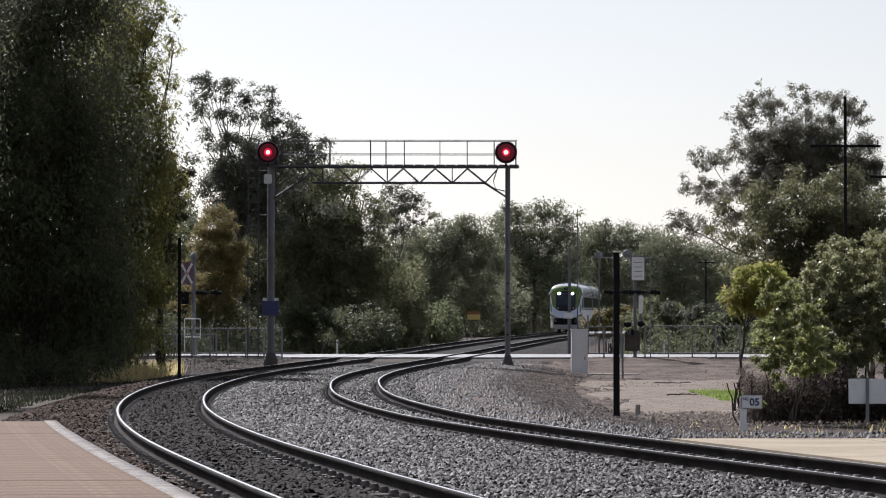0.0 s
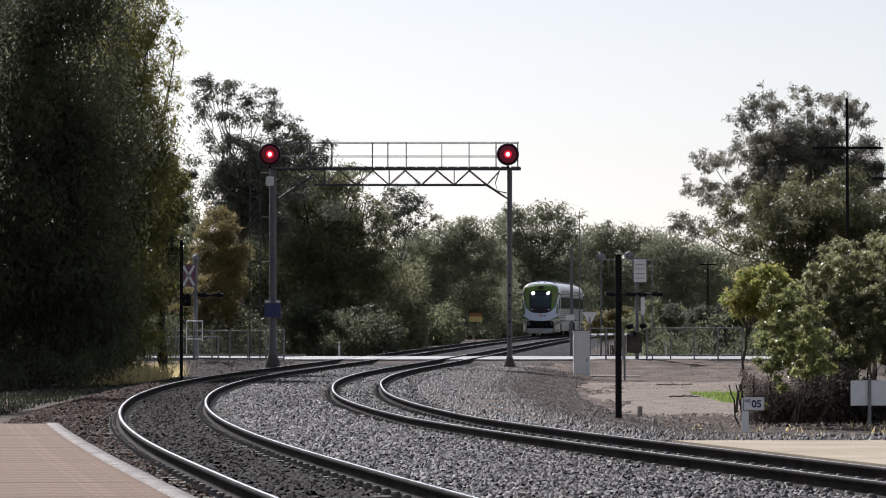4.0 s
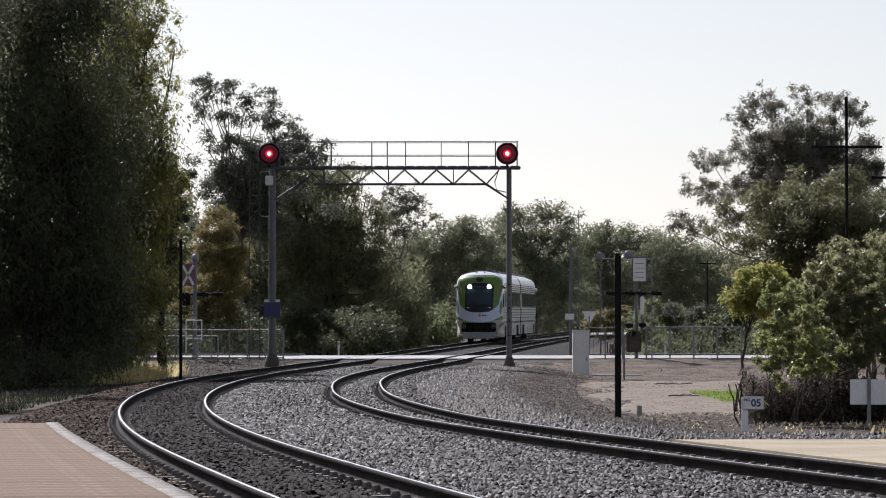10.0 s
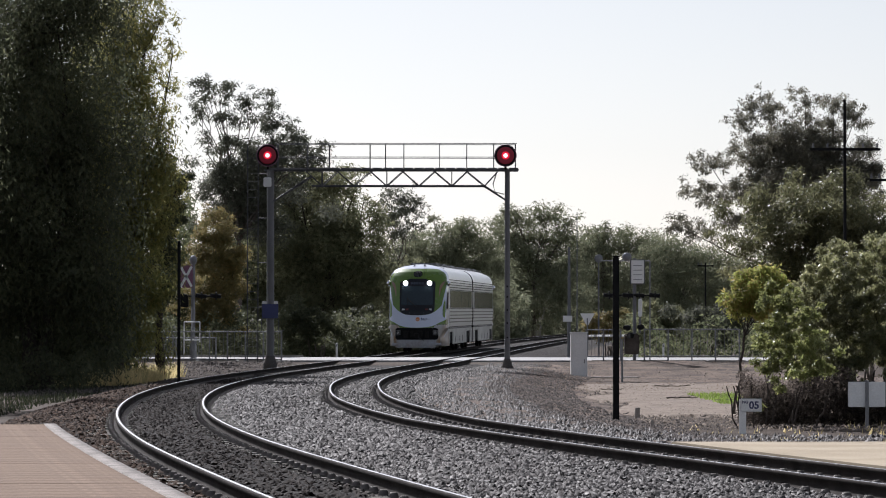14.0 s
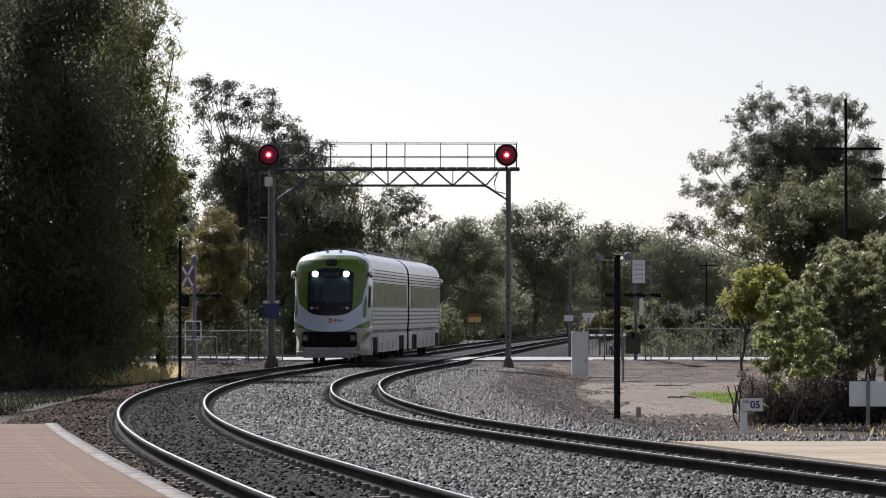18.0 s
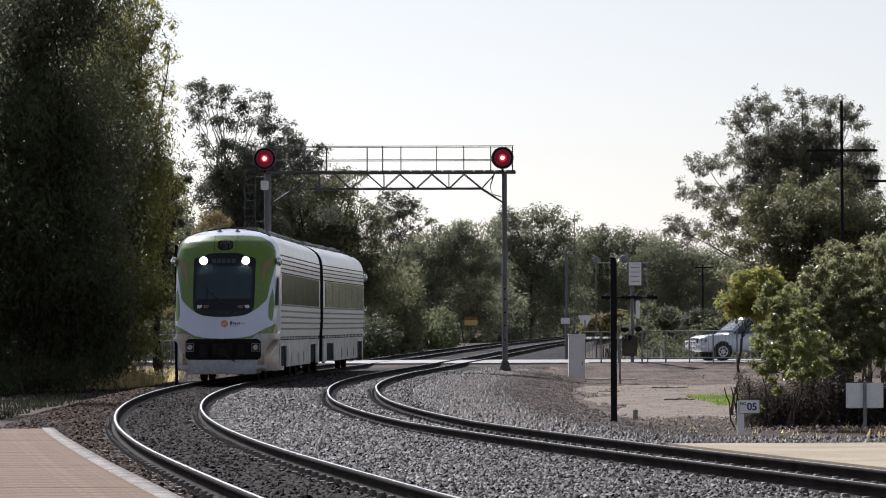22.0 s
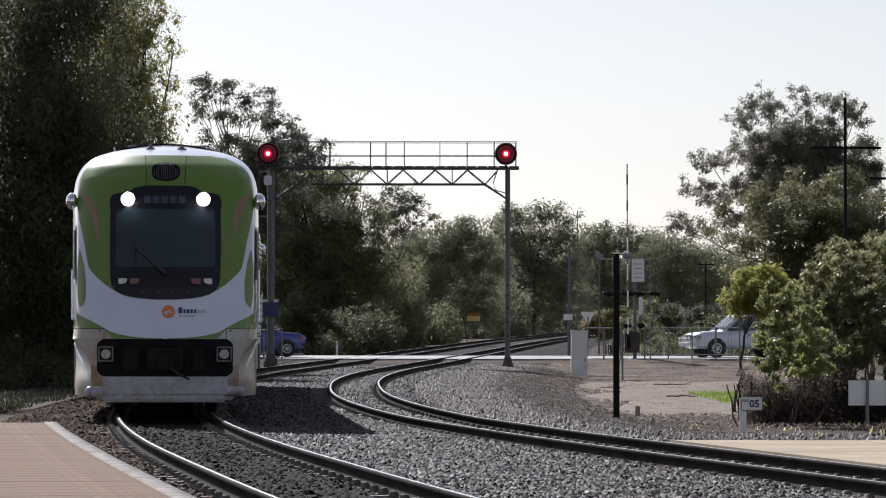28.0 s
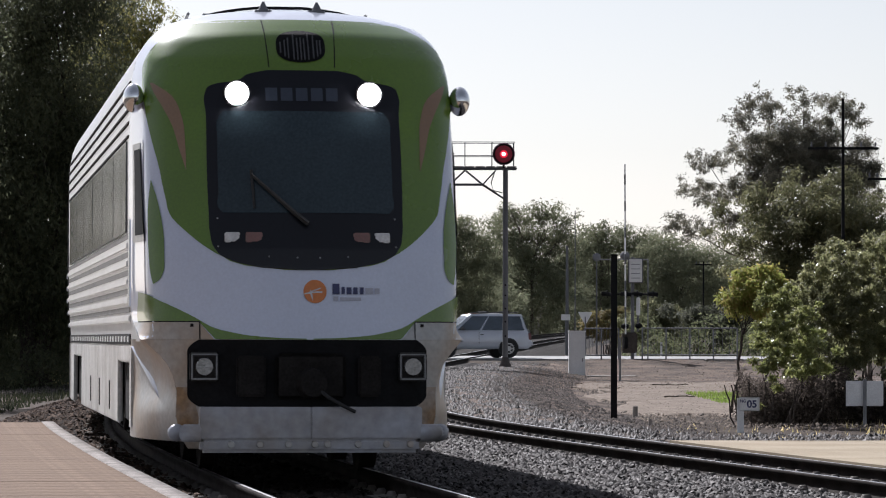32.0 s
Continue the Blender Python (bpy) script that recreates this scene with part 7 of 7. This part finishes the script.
tree("gum_tree", "olive green tree in the distant tree line", (-4.72, 360.0), ((3.25, 6.93, 2.90, 2.02), (-1.10, 6.40, 3.58, 2.02), (-2.96, 4.78, 3.62, 2.02), (2.72, 4.75, 3.85, 2.02), (-3.09, 3.00, 3.32, 2.02), (3.16, 1.76, 3.82, 2.02), (1.60, 8.21, 1.00, 0.78), (5.26, 9.26, 1.13, 0.90), (-1.12, 7.49, 1.31, 0.77), (-1.36, 8.24, 1.41, 0.83), (0.06, 7.07, 0.85, 0.75), (-0.15, 6.81, 1.43, 0.68), (2.96, 6.99, 1.22, 0.88), (6.38, 5.99, 0.89, 0.95)), leaf='leaf_hazed', count=11250, size=0.396, trunk=0.3, seed=44, clump=0.55)
tree("gum_tree", "olive green tree in the distant tree line", (4.75, 400.0), ((0.33, 9.27, 2.73, 2.25), (-2.32, 8.34, 2.47, 2.25), (1.36, 5.24, 2.49, 2.25), (-3.25, 3.88, 3.05, 2.25), (-0.68, 3.91, 3.14, 2.25), (2.35, 2.13, 2.88, 2.25), (0.77, 10.69, 1.01, 0.80), (-1.69, 10.83, 0.62, 0.86), (-0.94, 10.13, 0.97, 0.69), (-3.94, 9.67, 0.80, 0.76), (2.20, 7.13, 0.81, 1.06), (2.81, 7.71, 0.62, 0.85), (2.21, 5.62, 0.85, 0.89), (-2.68, 6.28, 1.05, 0.72)), leaf='leaf_hazed', count=11250, size=0.396, trunk=0.3, seed=45, clump=0.55)
tree("gum_tree", "olive green tree in the distant tree line", (14.48, 410.0), ((-3.01, 7.01, 2.16, 2.31), (-0.04, 5.75, 2.30, 2.31), (1.57, 4.13, 3.00, 2.31), (1.95, 4.34, 2.73, 2.31), (-2.37, 1.51, 2.53, 2.31), (-0.32, -0.20, 3.32, 2.31), (-1.00, 8.94, 0.57, 0.97), (-1.06, 8.68, 0.48, 0.78), (-2.07, 7.70, 0.63, 1.08), (-1.39, 6.93, 0.70, 0.75), (0.43, 5.62, 0.76, 0.99), (4.19, 5.84, 1.01, 0.84), (4.21, 6.32, 0.61, 1.03), (0.37, 5.56, 0.61, 1.08)), leaf='leaf_hazed', count=11250, size=0.396, trunk=0.3, seed=46, clump=0.55)
tree("gum_tree", "olive green tree in the distant tree line", (24.02, 420.0), ((3.60, 8.04, 3.13, 2.36), (1.74, 6.55, 2.82, 2.36), (-0.73, 5.76, 2.96, 2.36), (3.69, 2.71, 3.35, 2.36), (-0.01, 2.49, 2.50, 2.36), (-1.72, 0.18, 3.73, 2.36), (4.91, 9.77, 1.00, 1.04), (0.94, 10.31, 1.09, 1.15), (-0.75, 8.61, 0.88, 1.11), (0.97, 8.75, 1.08, 0.87), (-0.64, 8.31, 0.67, 1.17), (-1.83, 7.64, 0.80, 1.09), (3.91, 5.04, 0.80, 1.12), (5.84, 4.94, 0.87, 0.83)), leaf='leaf_hazed', count=11250, size=0.396, trunk=0.3, seed=47, clump=0.55)
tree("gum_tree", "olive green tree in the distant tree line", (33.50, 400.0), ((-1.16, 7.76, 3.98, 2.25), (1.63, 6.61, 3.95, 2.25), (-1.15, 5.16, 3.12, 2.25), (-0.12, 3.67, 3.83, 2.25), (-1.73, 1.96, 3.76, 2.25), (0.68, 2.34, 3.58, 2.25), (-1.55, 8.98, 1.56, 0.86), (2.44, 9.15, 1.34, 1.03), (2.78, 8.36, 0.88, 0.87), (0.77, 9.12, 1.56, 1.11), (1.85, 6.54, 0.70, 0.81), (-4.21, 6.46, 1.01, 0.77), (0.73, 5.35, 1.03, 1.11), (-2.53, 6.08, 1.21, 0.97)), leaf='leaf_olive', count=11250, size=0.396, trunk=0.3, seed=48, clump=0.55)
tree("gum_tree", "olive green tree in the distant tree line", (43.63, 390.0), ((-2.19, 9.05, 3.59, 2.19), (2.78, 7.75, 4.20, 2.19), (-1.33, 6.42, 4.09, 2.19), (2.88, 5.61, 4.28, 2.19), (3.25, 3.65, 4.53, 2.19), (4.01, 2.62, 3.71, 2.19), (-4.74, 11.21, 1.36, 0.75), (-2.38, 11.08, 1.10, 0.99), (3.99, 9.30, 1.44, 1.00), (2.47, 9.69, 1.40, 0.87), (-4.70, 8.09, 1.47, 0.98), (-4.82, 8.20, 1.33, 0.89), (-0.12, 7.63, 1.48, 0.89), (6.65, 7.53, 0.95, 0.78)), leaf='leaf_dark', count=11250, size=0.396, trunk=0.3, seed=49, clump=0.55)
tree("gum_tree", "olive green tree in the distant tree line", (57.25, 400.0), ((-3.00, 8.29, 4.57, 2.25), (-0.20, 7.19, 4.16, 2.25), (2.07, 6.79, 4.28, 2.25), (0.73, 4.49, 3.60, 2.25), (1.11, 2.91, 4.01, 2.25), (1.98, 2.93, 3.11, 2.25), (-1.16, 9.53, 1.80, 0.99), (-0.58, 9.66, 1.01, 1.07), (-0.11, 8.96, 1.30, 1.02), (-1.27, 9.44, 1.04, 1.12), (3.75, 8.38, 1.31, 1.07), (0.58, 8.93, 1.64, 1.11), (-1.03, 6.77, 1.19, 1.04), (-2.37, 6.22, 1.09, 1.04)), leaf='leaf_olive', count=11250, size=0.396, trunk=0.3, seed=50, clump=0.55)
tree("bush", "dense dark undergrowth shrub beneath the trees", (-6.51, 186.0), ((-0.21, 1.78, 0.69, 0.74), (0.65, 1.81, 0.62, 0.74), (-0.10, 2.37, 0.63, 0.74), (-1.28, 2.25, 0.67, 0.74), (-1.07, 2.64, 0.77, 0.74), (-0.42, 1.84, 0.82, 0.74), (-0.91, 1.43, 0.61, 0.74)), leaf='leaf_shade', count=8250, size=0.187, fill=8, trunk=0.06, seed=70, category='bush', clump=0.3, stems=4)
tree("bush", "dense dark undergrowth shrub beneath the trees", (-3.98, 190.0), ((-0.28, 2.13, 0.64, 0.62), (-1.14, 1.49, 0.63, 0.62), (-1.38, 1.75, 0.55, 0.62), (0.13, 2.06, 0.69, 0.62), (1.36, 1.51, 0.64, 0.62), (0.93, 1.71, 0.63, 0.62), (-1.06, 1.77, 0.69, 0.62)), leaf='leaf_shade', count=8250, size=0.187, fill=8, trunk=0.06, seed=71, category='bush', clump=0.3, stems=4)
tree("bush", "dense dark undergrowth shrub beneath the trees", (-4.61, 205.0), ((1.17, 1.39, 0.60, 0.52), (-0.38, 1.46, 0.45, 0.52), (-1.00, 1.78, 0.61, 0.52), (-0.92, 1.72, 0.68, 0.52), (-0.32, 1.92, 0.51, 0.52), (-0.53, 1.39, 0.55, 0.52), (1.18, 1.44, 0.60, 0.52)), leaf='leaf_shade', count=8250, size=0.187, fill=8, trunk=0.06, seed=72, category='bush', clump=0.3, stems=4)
tree("bush", "dense dark undergrowth shrub beneath the trees", (-3.28, 250.0), ((-0.84, 1.31, 0.79, 0.62), (-0.30, 2.09, 0.96, 0.62), (-0.03, 2.13, 0.78, 0.62), (-1.33, 1.73, 0.77, 0.62), (-0.73, 1.54, 0.91, 0.62), (-1.71, 1.84, 0.71, 0.62), (1.53, 1.54, 0.70, 0.62)), leaf='leaf_dark', count=8250, size=0.187, fill=8, trunk=0.06, seed=73, category='bush', clump=0.3, stems=4)
tree("bush", "dense dark undergrowth shrub beneath the trees", (10.89, 176.0), ((-0.77, 2.56, 0.90, 0.62), (-0.68, 2.03, 0.73, 0.62), (0.48, 2.04, 0.82, 0.62), (-1.26, 1.86, 0.68, 0.62), (0.11, 2.35, 0.68, 0.62), (0.10, 2.20, 0.70, 0.62), (0.81, 2.05, 0.59, 0.62)), leaf='leaf_olive', count=8250, size=0.187, fill=8, trunk=0.06, seed=74, category='bush', clump=0.3, stems=4)
tree("bush", "dense dark undergrowth shrub beneath the trees", (12.79, 172.0), ((-0.80, 2.36, 0.86, 0.71), (1.25, 2.24, 0.57, 0.71), (0.90, 2.39, 0.75, 0.71), (0.67, 2.12, 0.72, 0.71), (1.33, 2.45, 0.69, 0.71), (1.13, 2.70, 0.66, 0.71), (1.06, 2.87, 0.83, 0.71)), leaf='leaf_grey', count=8250, size=0.187, fill=8, trunk=0.06, seed=75, category='bush', clump=0.3, stems=4)
tree("bush", "dense dark undergrowth shrub beneath the trees", (8.85, 185.0), ((0.51, 2.01, 0.53, 0.57), (0.73, 1.50, 0.49, 0.57), (-0.06, 1.89, 0.58, 0.57), (-0.44, 2.31, 0.61, 0.57), (0.81, 2.41, 0.52, 0.57), (0.83, 1.63, 0.63, 0.57), (-1.23, 1.70, 0.71, 0.57)), leaf='leaf_rust', count=8250, size=0.187, fill=8, trunk=0.06, seed=76, category='bush', clump=0.3, stems=4)
tree("bush", "dense dark undergrowth shrub beneath the trees", (-12.38, 125.0), ((0.21, 1.58, 0.72, 0.50), (-1.00, 1.87, 0.56, 0.50), (0.27, 1.82, 0.74, 0.50), (-0.34, 2.23, 0.67, 0.50), (-0.95, 1.69, 0.62, 0.50), (1.12, 1.76, 0.65, 0.50), (-0.65, 1.76, 0.55, 0.50)), leaf='leaf_shade', count=8250, size=0.187, fill=8, trunk=0.06, seed=78, category='bush', clump=0.3, stems=4)
tree("bush", "dense dark undergrowth shrub beneath the trees", (-15.11, 130.0), ((0.92, 2.21, 0.69, 0.78), (-0.97, 2.42, 0.91, 0.78), (-1.17, 1.92, 0.88, 0.78), (-1.52, 1.99, 0.67, 0.78), (-1.37, 2.10, 0.73, 0.78), (1.38, 2.26, 0.76, 0.78), (1.08, 2.92, 0.90, 0.78)), leaf='leaf_shade', count=8250, size=0.187, fill=8, trunk=0.06, seed=79, category='bush', clump=0.3, stems=4)
tree("bush", "dense dark undergrowth shrub beneath the trees", (13.34, 110.0), ((-1.38, 2.63, 0.84, 0.72), (0.56, 2.53, 0.58, 0.72), (1.46, 1.94, 0.80, 0.72), (-1.11, 2.00, 0.65, 0.72), (-0.82, 2.39, 0.73, 0.72), (-0.47, 2.32, 0.58, 0.72), (1.02, 1.96, 0.79, 0.72)), leaf='leaf_olive', count=8250, size=0.187, fill=8, trunk=0.06, seed=80, category='bush', clump=0.3, stems=4)
tree("bush", "dense dark undergrowth shrub beneath the trees", (10.43, 105.0), ((-0.13, 1.39, 0.45, 0.53), (0.18, 1.66, 0.49, 0.53), (-0.21, 2.13, 0.35, 0.53), (-0.59, 2.19, 0.52, 0.53), (-0.04, 1.48, 0.34, 0.53), (-0.06, 1.35, 0.47, 0.53), (-0.14, 1.77, 0.36, 0.53)), leaf='leaf_dark', count=8250, size=0.187, fill=8, trunk=0.06, seed=81, category='bush', clump=0.3, stems=4)


def thicket(name, label, n, xs, ys, height, size, leaf, seed, low=0.0):
    """A mass of leaves closing the distance: uneven along its top, thin towards it."""
    r = np.random.default_rng(seed)
    x, y = xs[0] + (xs[1] - xs[0]) * r.random(n), ys[0] + (ys[1] - ys[0]) * r.random(n)
    ph = r.uniform(0, 6.28, 5)
    span = (xs[1] - xs[0]) / 7
    top = height * (0.72 + sum(0.09 * np.sin(x / span * (k + 1) * 1.7 + ph[k]) for k in range(5)))
    z = ground_z(x, y) + low + (top - low) * r.random(n) ** 0.8
    P = np.stack([x, y, z], 1)
    t = leaves(P, np.full((n, 3), size * 1.2), np.full(n, 6), size, 0.4, seed, True)
    return tagged(soup(name, t, 3, [M[leaf]]), label, "woodland", kind="stuff")


thicket("far_woodland", "dull olive woodland closing the distance", 14000, (-110, 120), (440, 460), 11.0, 0.7, "leaf_hazed", 91)
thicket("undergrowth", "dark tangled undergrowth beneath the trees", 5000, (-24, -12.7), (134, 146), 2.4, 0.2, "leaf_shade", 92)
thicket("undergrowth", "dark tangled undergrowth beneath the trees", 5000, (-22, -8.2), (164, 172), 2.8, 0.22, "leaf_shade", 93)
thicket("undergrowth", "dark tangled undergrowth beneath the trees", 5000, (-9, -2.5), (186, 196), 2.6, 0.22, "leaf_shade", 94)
thicket("undergrowth", "olive scrub beyond the road", 5000, (9, 34), (168, 182), 2.6, 0.22, "leaf_dark", 95)
thicket("undergrowth", "olive scrub beside the far track", 4500, (-8, 1.2), (268, 285), 3.6, 0.4, "leaf_dark", 96)
thicket("undergrowth", "dark tangled undergrowth beneath the trees", 4500, (-22, -10.8), (112, 124), 1.6, 0.16, "leaf_shade", 97)
thicket("woodland", "dense dark olive trees behind the crossing", 5000, (-16.5, -9.5), (204, 210), 9.5, 0.34, "leaf_dark", 98)
thicket("woodland", "dense dark olive trees behind the crossing", 6000, (-11.5, -5.0), (212, 220), 11.5, 0.34, "leaf_dark", 99)
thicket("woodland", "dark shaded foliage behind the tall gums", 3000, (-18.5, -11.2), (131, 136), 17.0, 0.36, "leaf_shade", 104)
thicket("woodland", "olive scrub behind the crossing", 4000, (-6, -1.0), (212, 220), 6.0, 0.3, "leaf_olive", 103)
thicket("woodland", "dull olive trees beyond the far track", 5000, (-8, 8), (336, 344), 5.5, 0.5, "leaf_hazed", 100)
thicket("woodland", "dull olive trees beyond the far track", 6000, (-4, 34), (402, 410), 11.5, 0.6, "leaf_hazed", 101)
thicket("dead_twigs", "dark dry tangle of dead twigs and litter under the bushes", 7000, (6.3, 10.2), (73.6, 76.4), 1.2, 0.09, "leaf_dead", 102)


def tufts(name, label, n, xs, ys, h, material, seed, lift=0.0, cat="grass", where=None):
    r = np.random.default_rng(seed)
    x, y = xs[0] + (xs[1] - xs[0]) * r.random(n), ys[0] + (ys[1] - ys[0]) * r.random(n)
    if where is not None:
        ok = where(x, y)
        x, y = x[ok], y[ok]
        n = len(x)
    z = ground_z(x, y) + lift - 0.03
    a = r.random(n) * 6.28
    hh = h * (0.45 + 0.8 * r.random(n))
    w = 0.012 + 0.02 * r.random(n)
    lean = r.normal(size=(n, 2)) * 0.35 * hh[:, None]
    p = np.stack([x, y, z], 1)
    q = np.stack([np.cos(a) * w, np.sin(a) * w, 0 * a], 1)
    tip = p + np.stack([lean[:, 0], lean[:, 1], hh], 1)
    V = np.stack([p - q, p + q, tip], 1).reshape(-1, 3)
    return tagged(soup(name, V, 3, [M[material]]), label, cat, kind="stuff")


left_of = lambda k: (lambda x, y: x < main_x(y) - k)
patchy = lambda x, y: np.array([noise.noise((a * 0.5, b * 0.12, 5)) for a, b in zip(x, y)]) > -0.02
tufts("grass", "dull green grass under the trees, shade put into its colour", 15000, (-17, -7), (52, 118), 0.2, "grass_dull_shade", 3, where=left_of(3.6))
tufts("dry_grass", "tall straw-coloured dry grass on the bank", 5500, (-12.6, -9.9), (118, 140), 0.6, "grass_dry", 5, where=left_of(2.9))
tufts("green_grass_patch", "small patch of bright green grass on the dirt", 5000, (7.2, 9.8), (92, 106), 0.16, "grass", 6, lift=0.03)
tufts("weeds", "sparse dry weeds along the edge of the dirt", 350, (3, 13), (60, 72), 0.13, "grass_dry", 7, where=lambda x, y: x > side_x(y) + 3.4)
tufts("dry_grass", "tall straw-coloured dry grass on the bank", 700, (8, 14), (62, 76), 0.2, "grass_dry", 8)


def dead_tree(x, y, h, seed):
    """Bare pale limbs of a dead tree that leans."""
    rng = random.Random(seed)
    t = thing("dead_tree", (x, y, float(ground_z(x, y)) - 0.1), "bare dead tree with pale bleached limbs", "tree")
    bm = bmesh.new()
    for k in range(6):
        tip = Vector((rng.uniform(-1.2, 2.4), rng.uniform(-0.6, 0.6), h * rng.uniform(0.6, 1)))
        pts = bent((rng.uniform(-0.5, 0.5), 0, 0), tip, rng, 6, 0.05)
        limb(bm, pts, 0.11, 0.03, 6)
        for p in pts[2:]:
            limb(bm, bent(p, p + Vector((rng.uniform(-1.2, 1.6), rng.uniform(-0.4, 0.4), rng.uniform(0.3, 1.5))), rng, 3, 0.1), 0.04, 0.012, 5)
    part("branchwork", bm, M["bark_pale"], t, smooth=True)


M["bark_pale"] = mat("bleached_wood", (0.36, 0.34, 0.31), 0.85, var=0.3, scale=3, bump=0.3, bscale=20, spec=0.06)
dead_tree(9.7, 358, 7.6, 6)
tufts("weeds", "small green weeds on the soil below the road", 60, (8.5, 10.5), (138, 145), 0.09, "grass_dull_shade", 15, lift=0.06)


# ---------------- what moves ----------------
def motions():
    """The railcars along the main track, the barrier arm, the two cars over the crossing."""
    ys = np.linspace(5, 430, 4000)
    arc = np.concatenate([[0], np.cumsum(np.hypot(np.diff(ys), np.diff(main_x(ys))))])

    def lamp_y(t):
        return 324.29 - 8.3788 * t - 0.31278 * t**2 + 0.014143 * t**3 - 1.59131e-4 * t**4

    def seat(back):
        y = float(np.interp(back, arc, ys))
        return Vector((float(main_x(y)), y, float(level(y))))

    times = [i * 0.5 for i in range(65)]
    fr, rr = [], []
    for t in times:
        nose = float(np.interp(lamp_y(t), ys, arc)) - 0.80
        for rows, off, turn in ((fr, CAR_L / 2, 0), (rr, CAR_L * 1.5 + 0.25, 180)):
            a, b = seat(nose + off - 5.9), seat(nose + off + 5.9)
            c, d = (a + b) / 2, b - a
            yaw = -math.degrees(math.atan2(d.x, d.y))
            pitch = math.degrees(math.atan2(d.z, d.y))
            m = pose(c.x, c.y, c.z, 0, 0, yaw) @ pose(0.04, 0, 0, pitch, 0, 0) @ pose(0, 0, 0, 0, 0, turn)
            rows.append((t, m))
    walk(front_car, fr)
    walk(rear_car, rr)

    lift = ((0, 0), (22.4, 0), (22.7, 5), (23.0, 14), (23.5, 24.5), (24, 34), (24.5, 46.5), (25, 57), (25.5, 66), (26.2, 77), (27, 86.5), (27.5, 89), (32, 89))
    walk(boom_arm, [(t, pose(7.75, 149.3, 1.45, 0, 0, 105.7) @ pose(0, 0, 0, 0, -e, 0)) for t, e in lift])

    def drive(car, wheels, lane, xs, far, turn, radius):
        full = []
        for t in [i * 0.25 for i in range(129)]:
            k = float(smooth_line(*zip(*xs), t)) / far
            x = k * lane / (1 - k * ROAD_SLOPE)
            full.append((t, x))
        row = lambda x: (x, lane + x * ROAD_SLOPE, float(level(lane)) + 0.012)
        walk(car, [(t, pose(*row(x), 0, 0, turn + ROAD_TURN)) for t, x in full])
        for w, wx, wy, wz in wheels:
            rows, px = [], full[0][1]
            ang = 0.0
            for t, x in full:
                ang += math.degrees((x - px) / math.cos(radians(ROAD_TURN)) / radius) * (1 if turn == 0 else -1)
                px = x
                rows.append((t, ang))
            dense = []
            for (t0, a0), (t1, a1) in zip(rows, rows[1:]):
                n = max(1, math.ceil(abs(a1 - a0) / 60))
                dense += [(t0 + (t1 - t0) * k / n, a0 + (a1 - a0) * k / n) for k in range(n)]
            dense.append(rows[-1])
            walk(w, [(t, pose(wx, wy, wz, 0, a, 0)) for t, a in dense])

    drive(white_car, white_wheels, 151.6, WHITE_X, 152.0, 0, 0.385)
    drive(blue_car, blue_wheels, 155.0, BLUE_X, 156.8, 180, 0.335)


ROAD_TURN = 15.7
ROAD_SLOPE = math.tan(radians(ROAD_TURN))
# places of the cars' middles along the road by time, as seen at 152.0 and 156.8 m
WHITE_X = ((0, 19.58), (17.6, 19.11), (18, 17.21), (18.4, 15.12), (18.8, 14.02), (19.2, 13.50), (19.6, 13.17), (20, 13.07), (20.5, 13.00), (21, 12.98), (22, 12.93), (23, 12.88), (25, 12.88), (27, 12.81), (27.5, 12.76), (28, 12.57), (28.6, 12.07), (29, 11.65), (29.2, 11.31), (29.6, 10.67), (30, 9.94), (30.2, 9.46), (30.4, 8.80), (30.6, 7.90), (30.8, 7.06), (31, 6.21), (31.2, 5.40), (31.4, 4.52), (31.6, 3.57), (31.8, 2.58), (32, 1.44))
BLUE_X = ((0, -22.90), (24.6, -22.90), (25.2, -21.43), (26, -18.25), (27, -13.35), (28, -8.18), (28.2, -6.98), (28.6, -4.53), (29, -1.98), (29.2, -0.56), (29.4, 0.74), (29.8, 3.80), (30, 5.47), (30.2, 7.11), (30.4, 8.95), (30.6, 10.86), (30.8, 12.82), (31, 14.68), (31.4, 18.26), (32, 23.40))
motions()
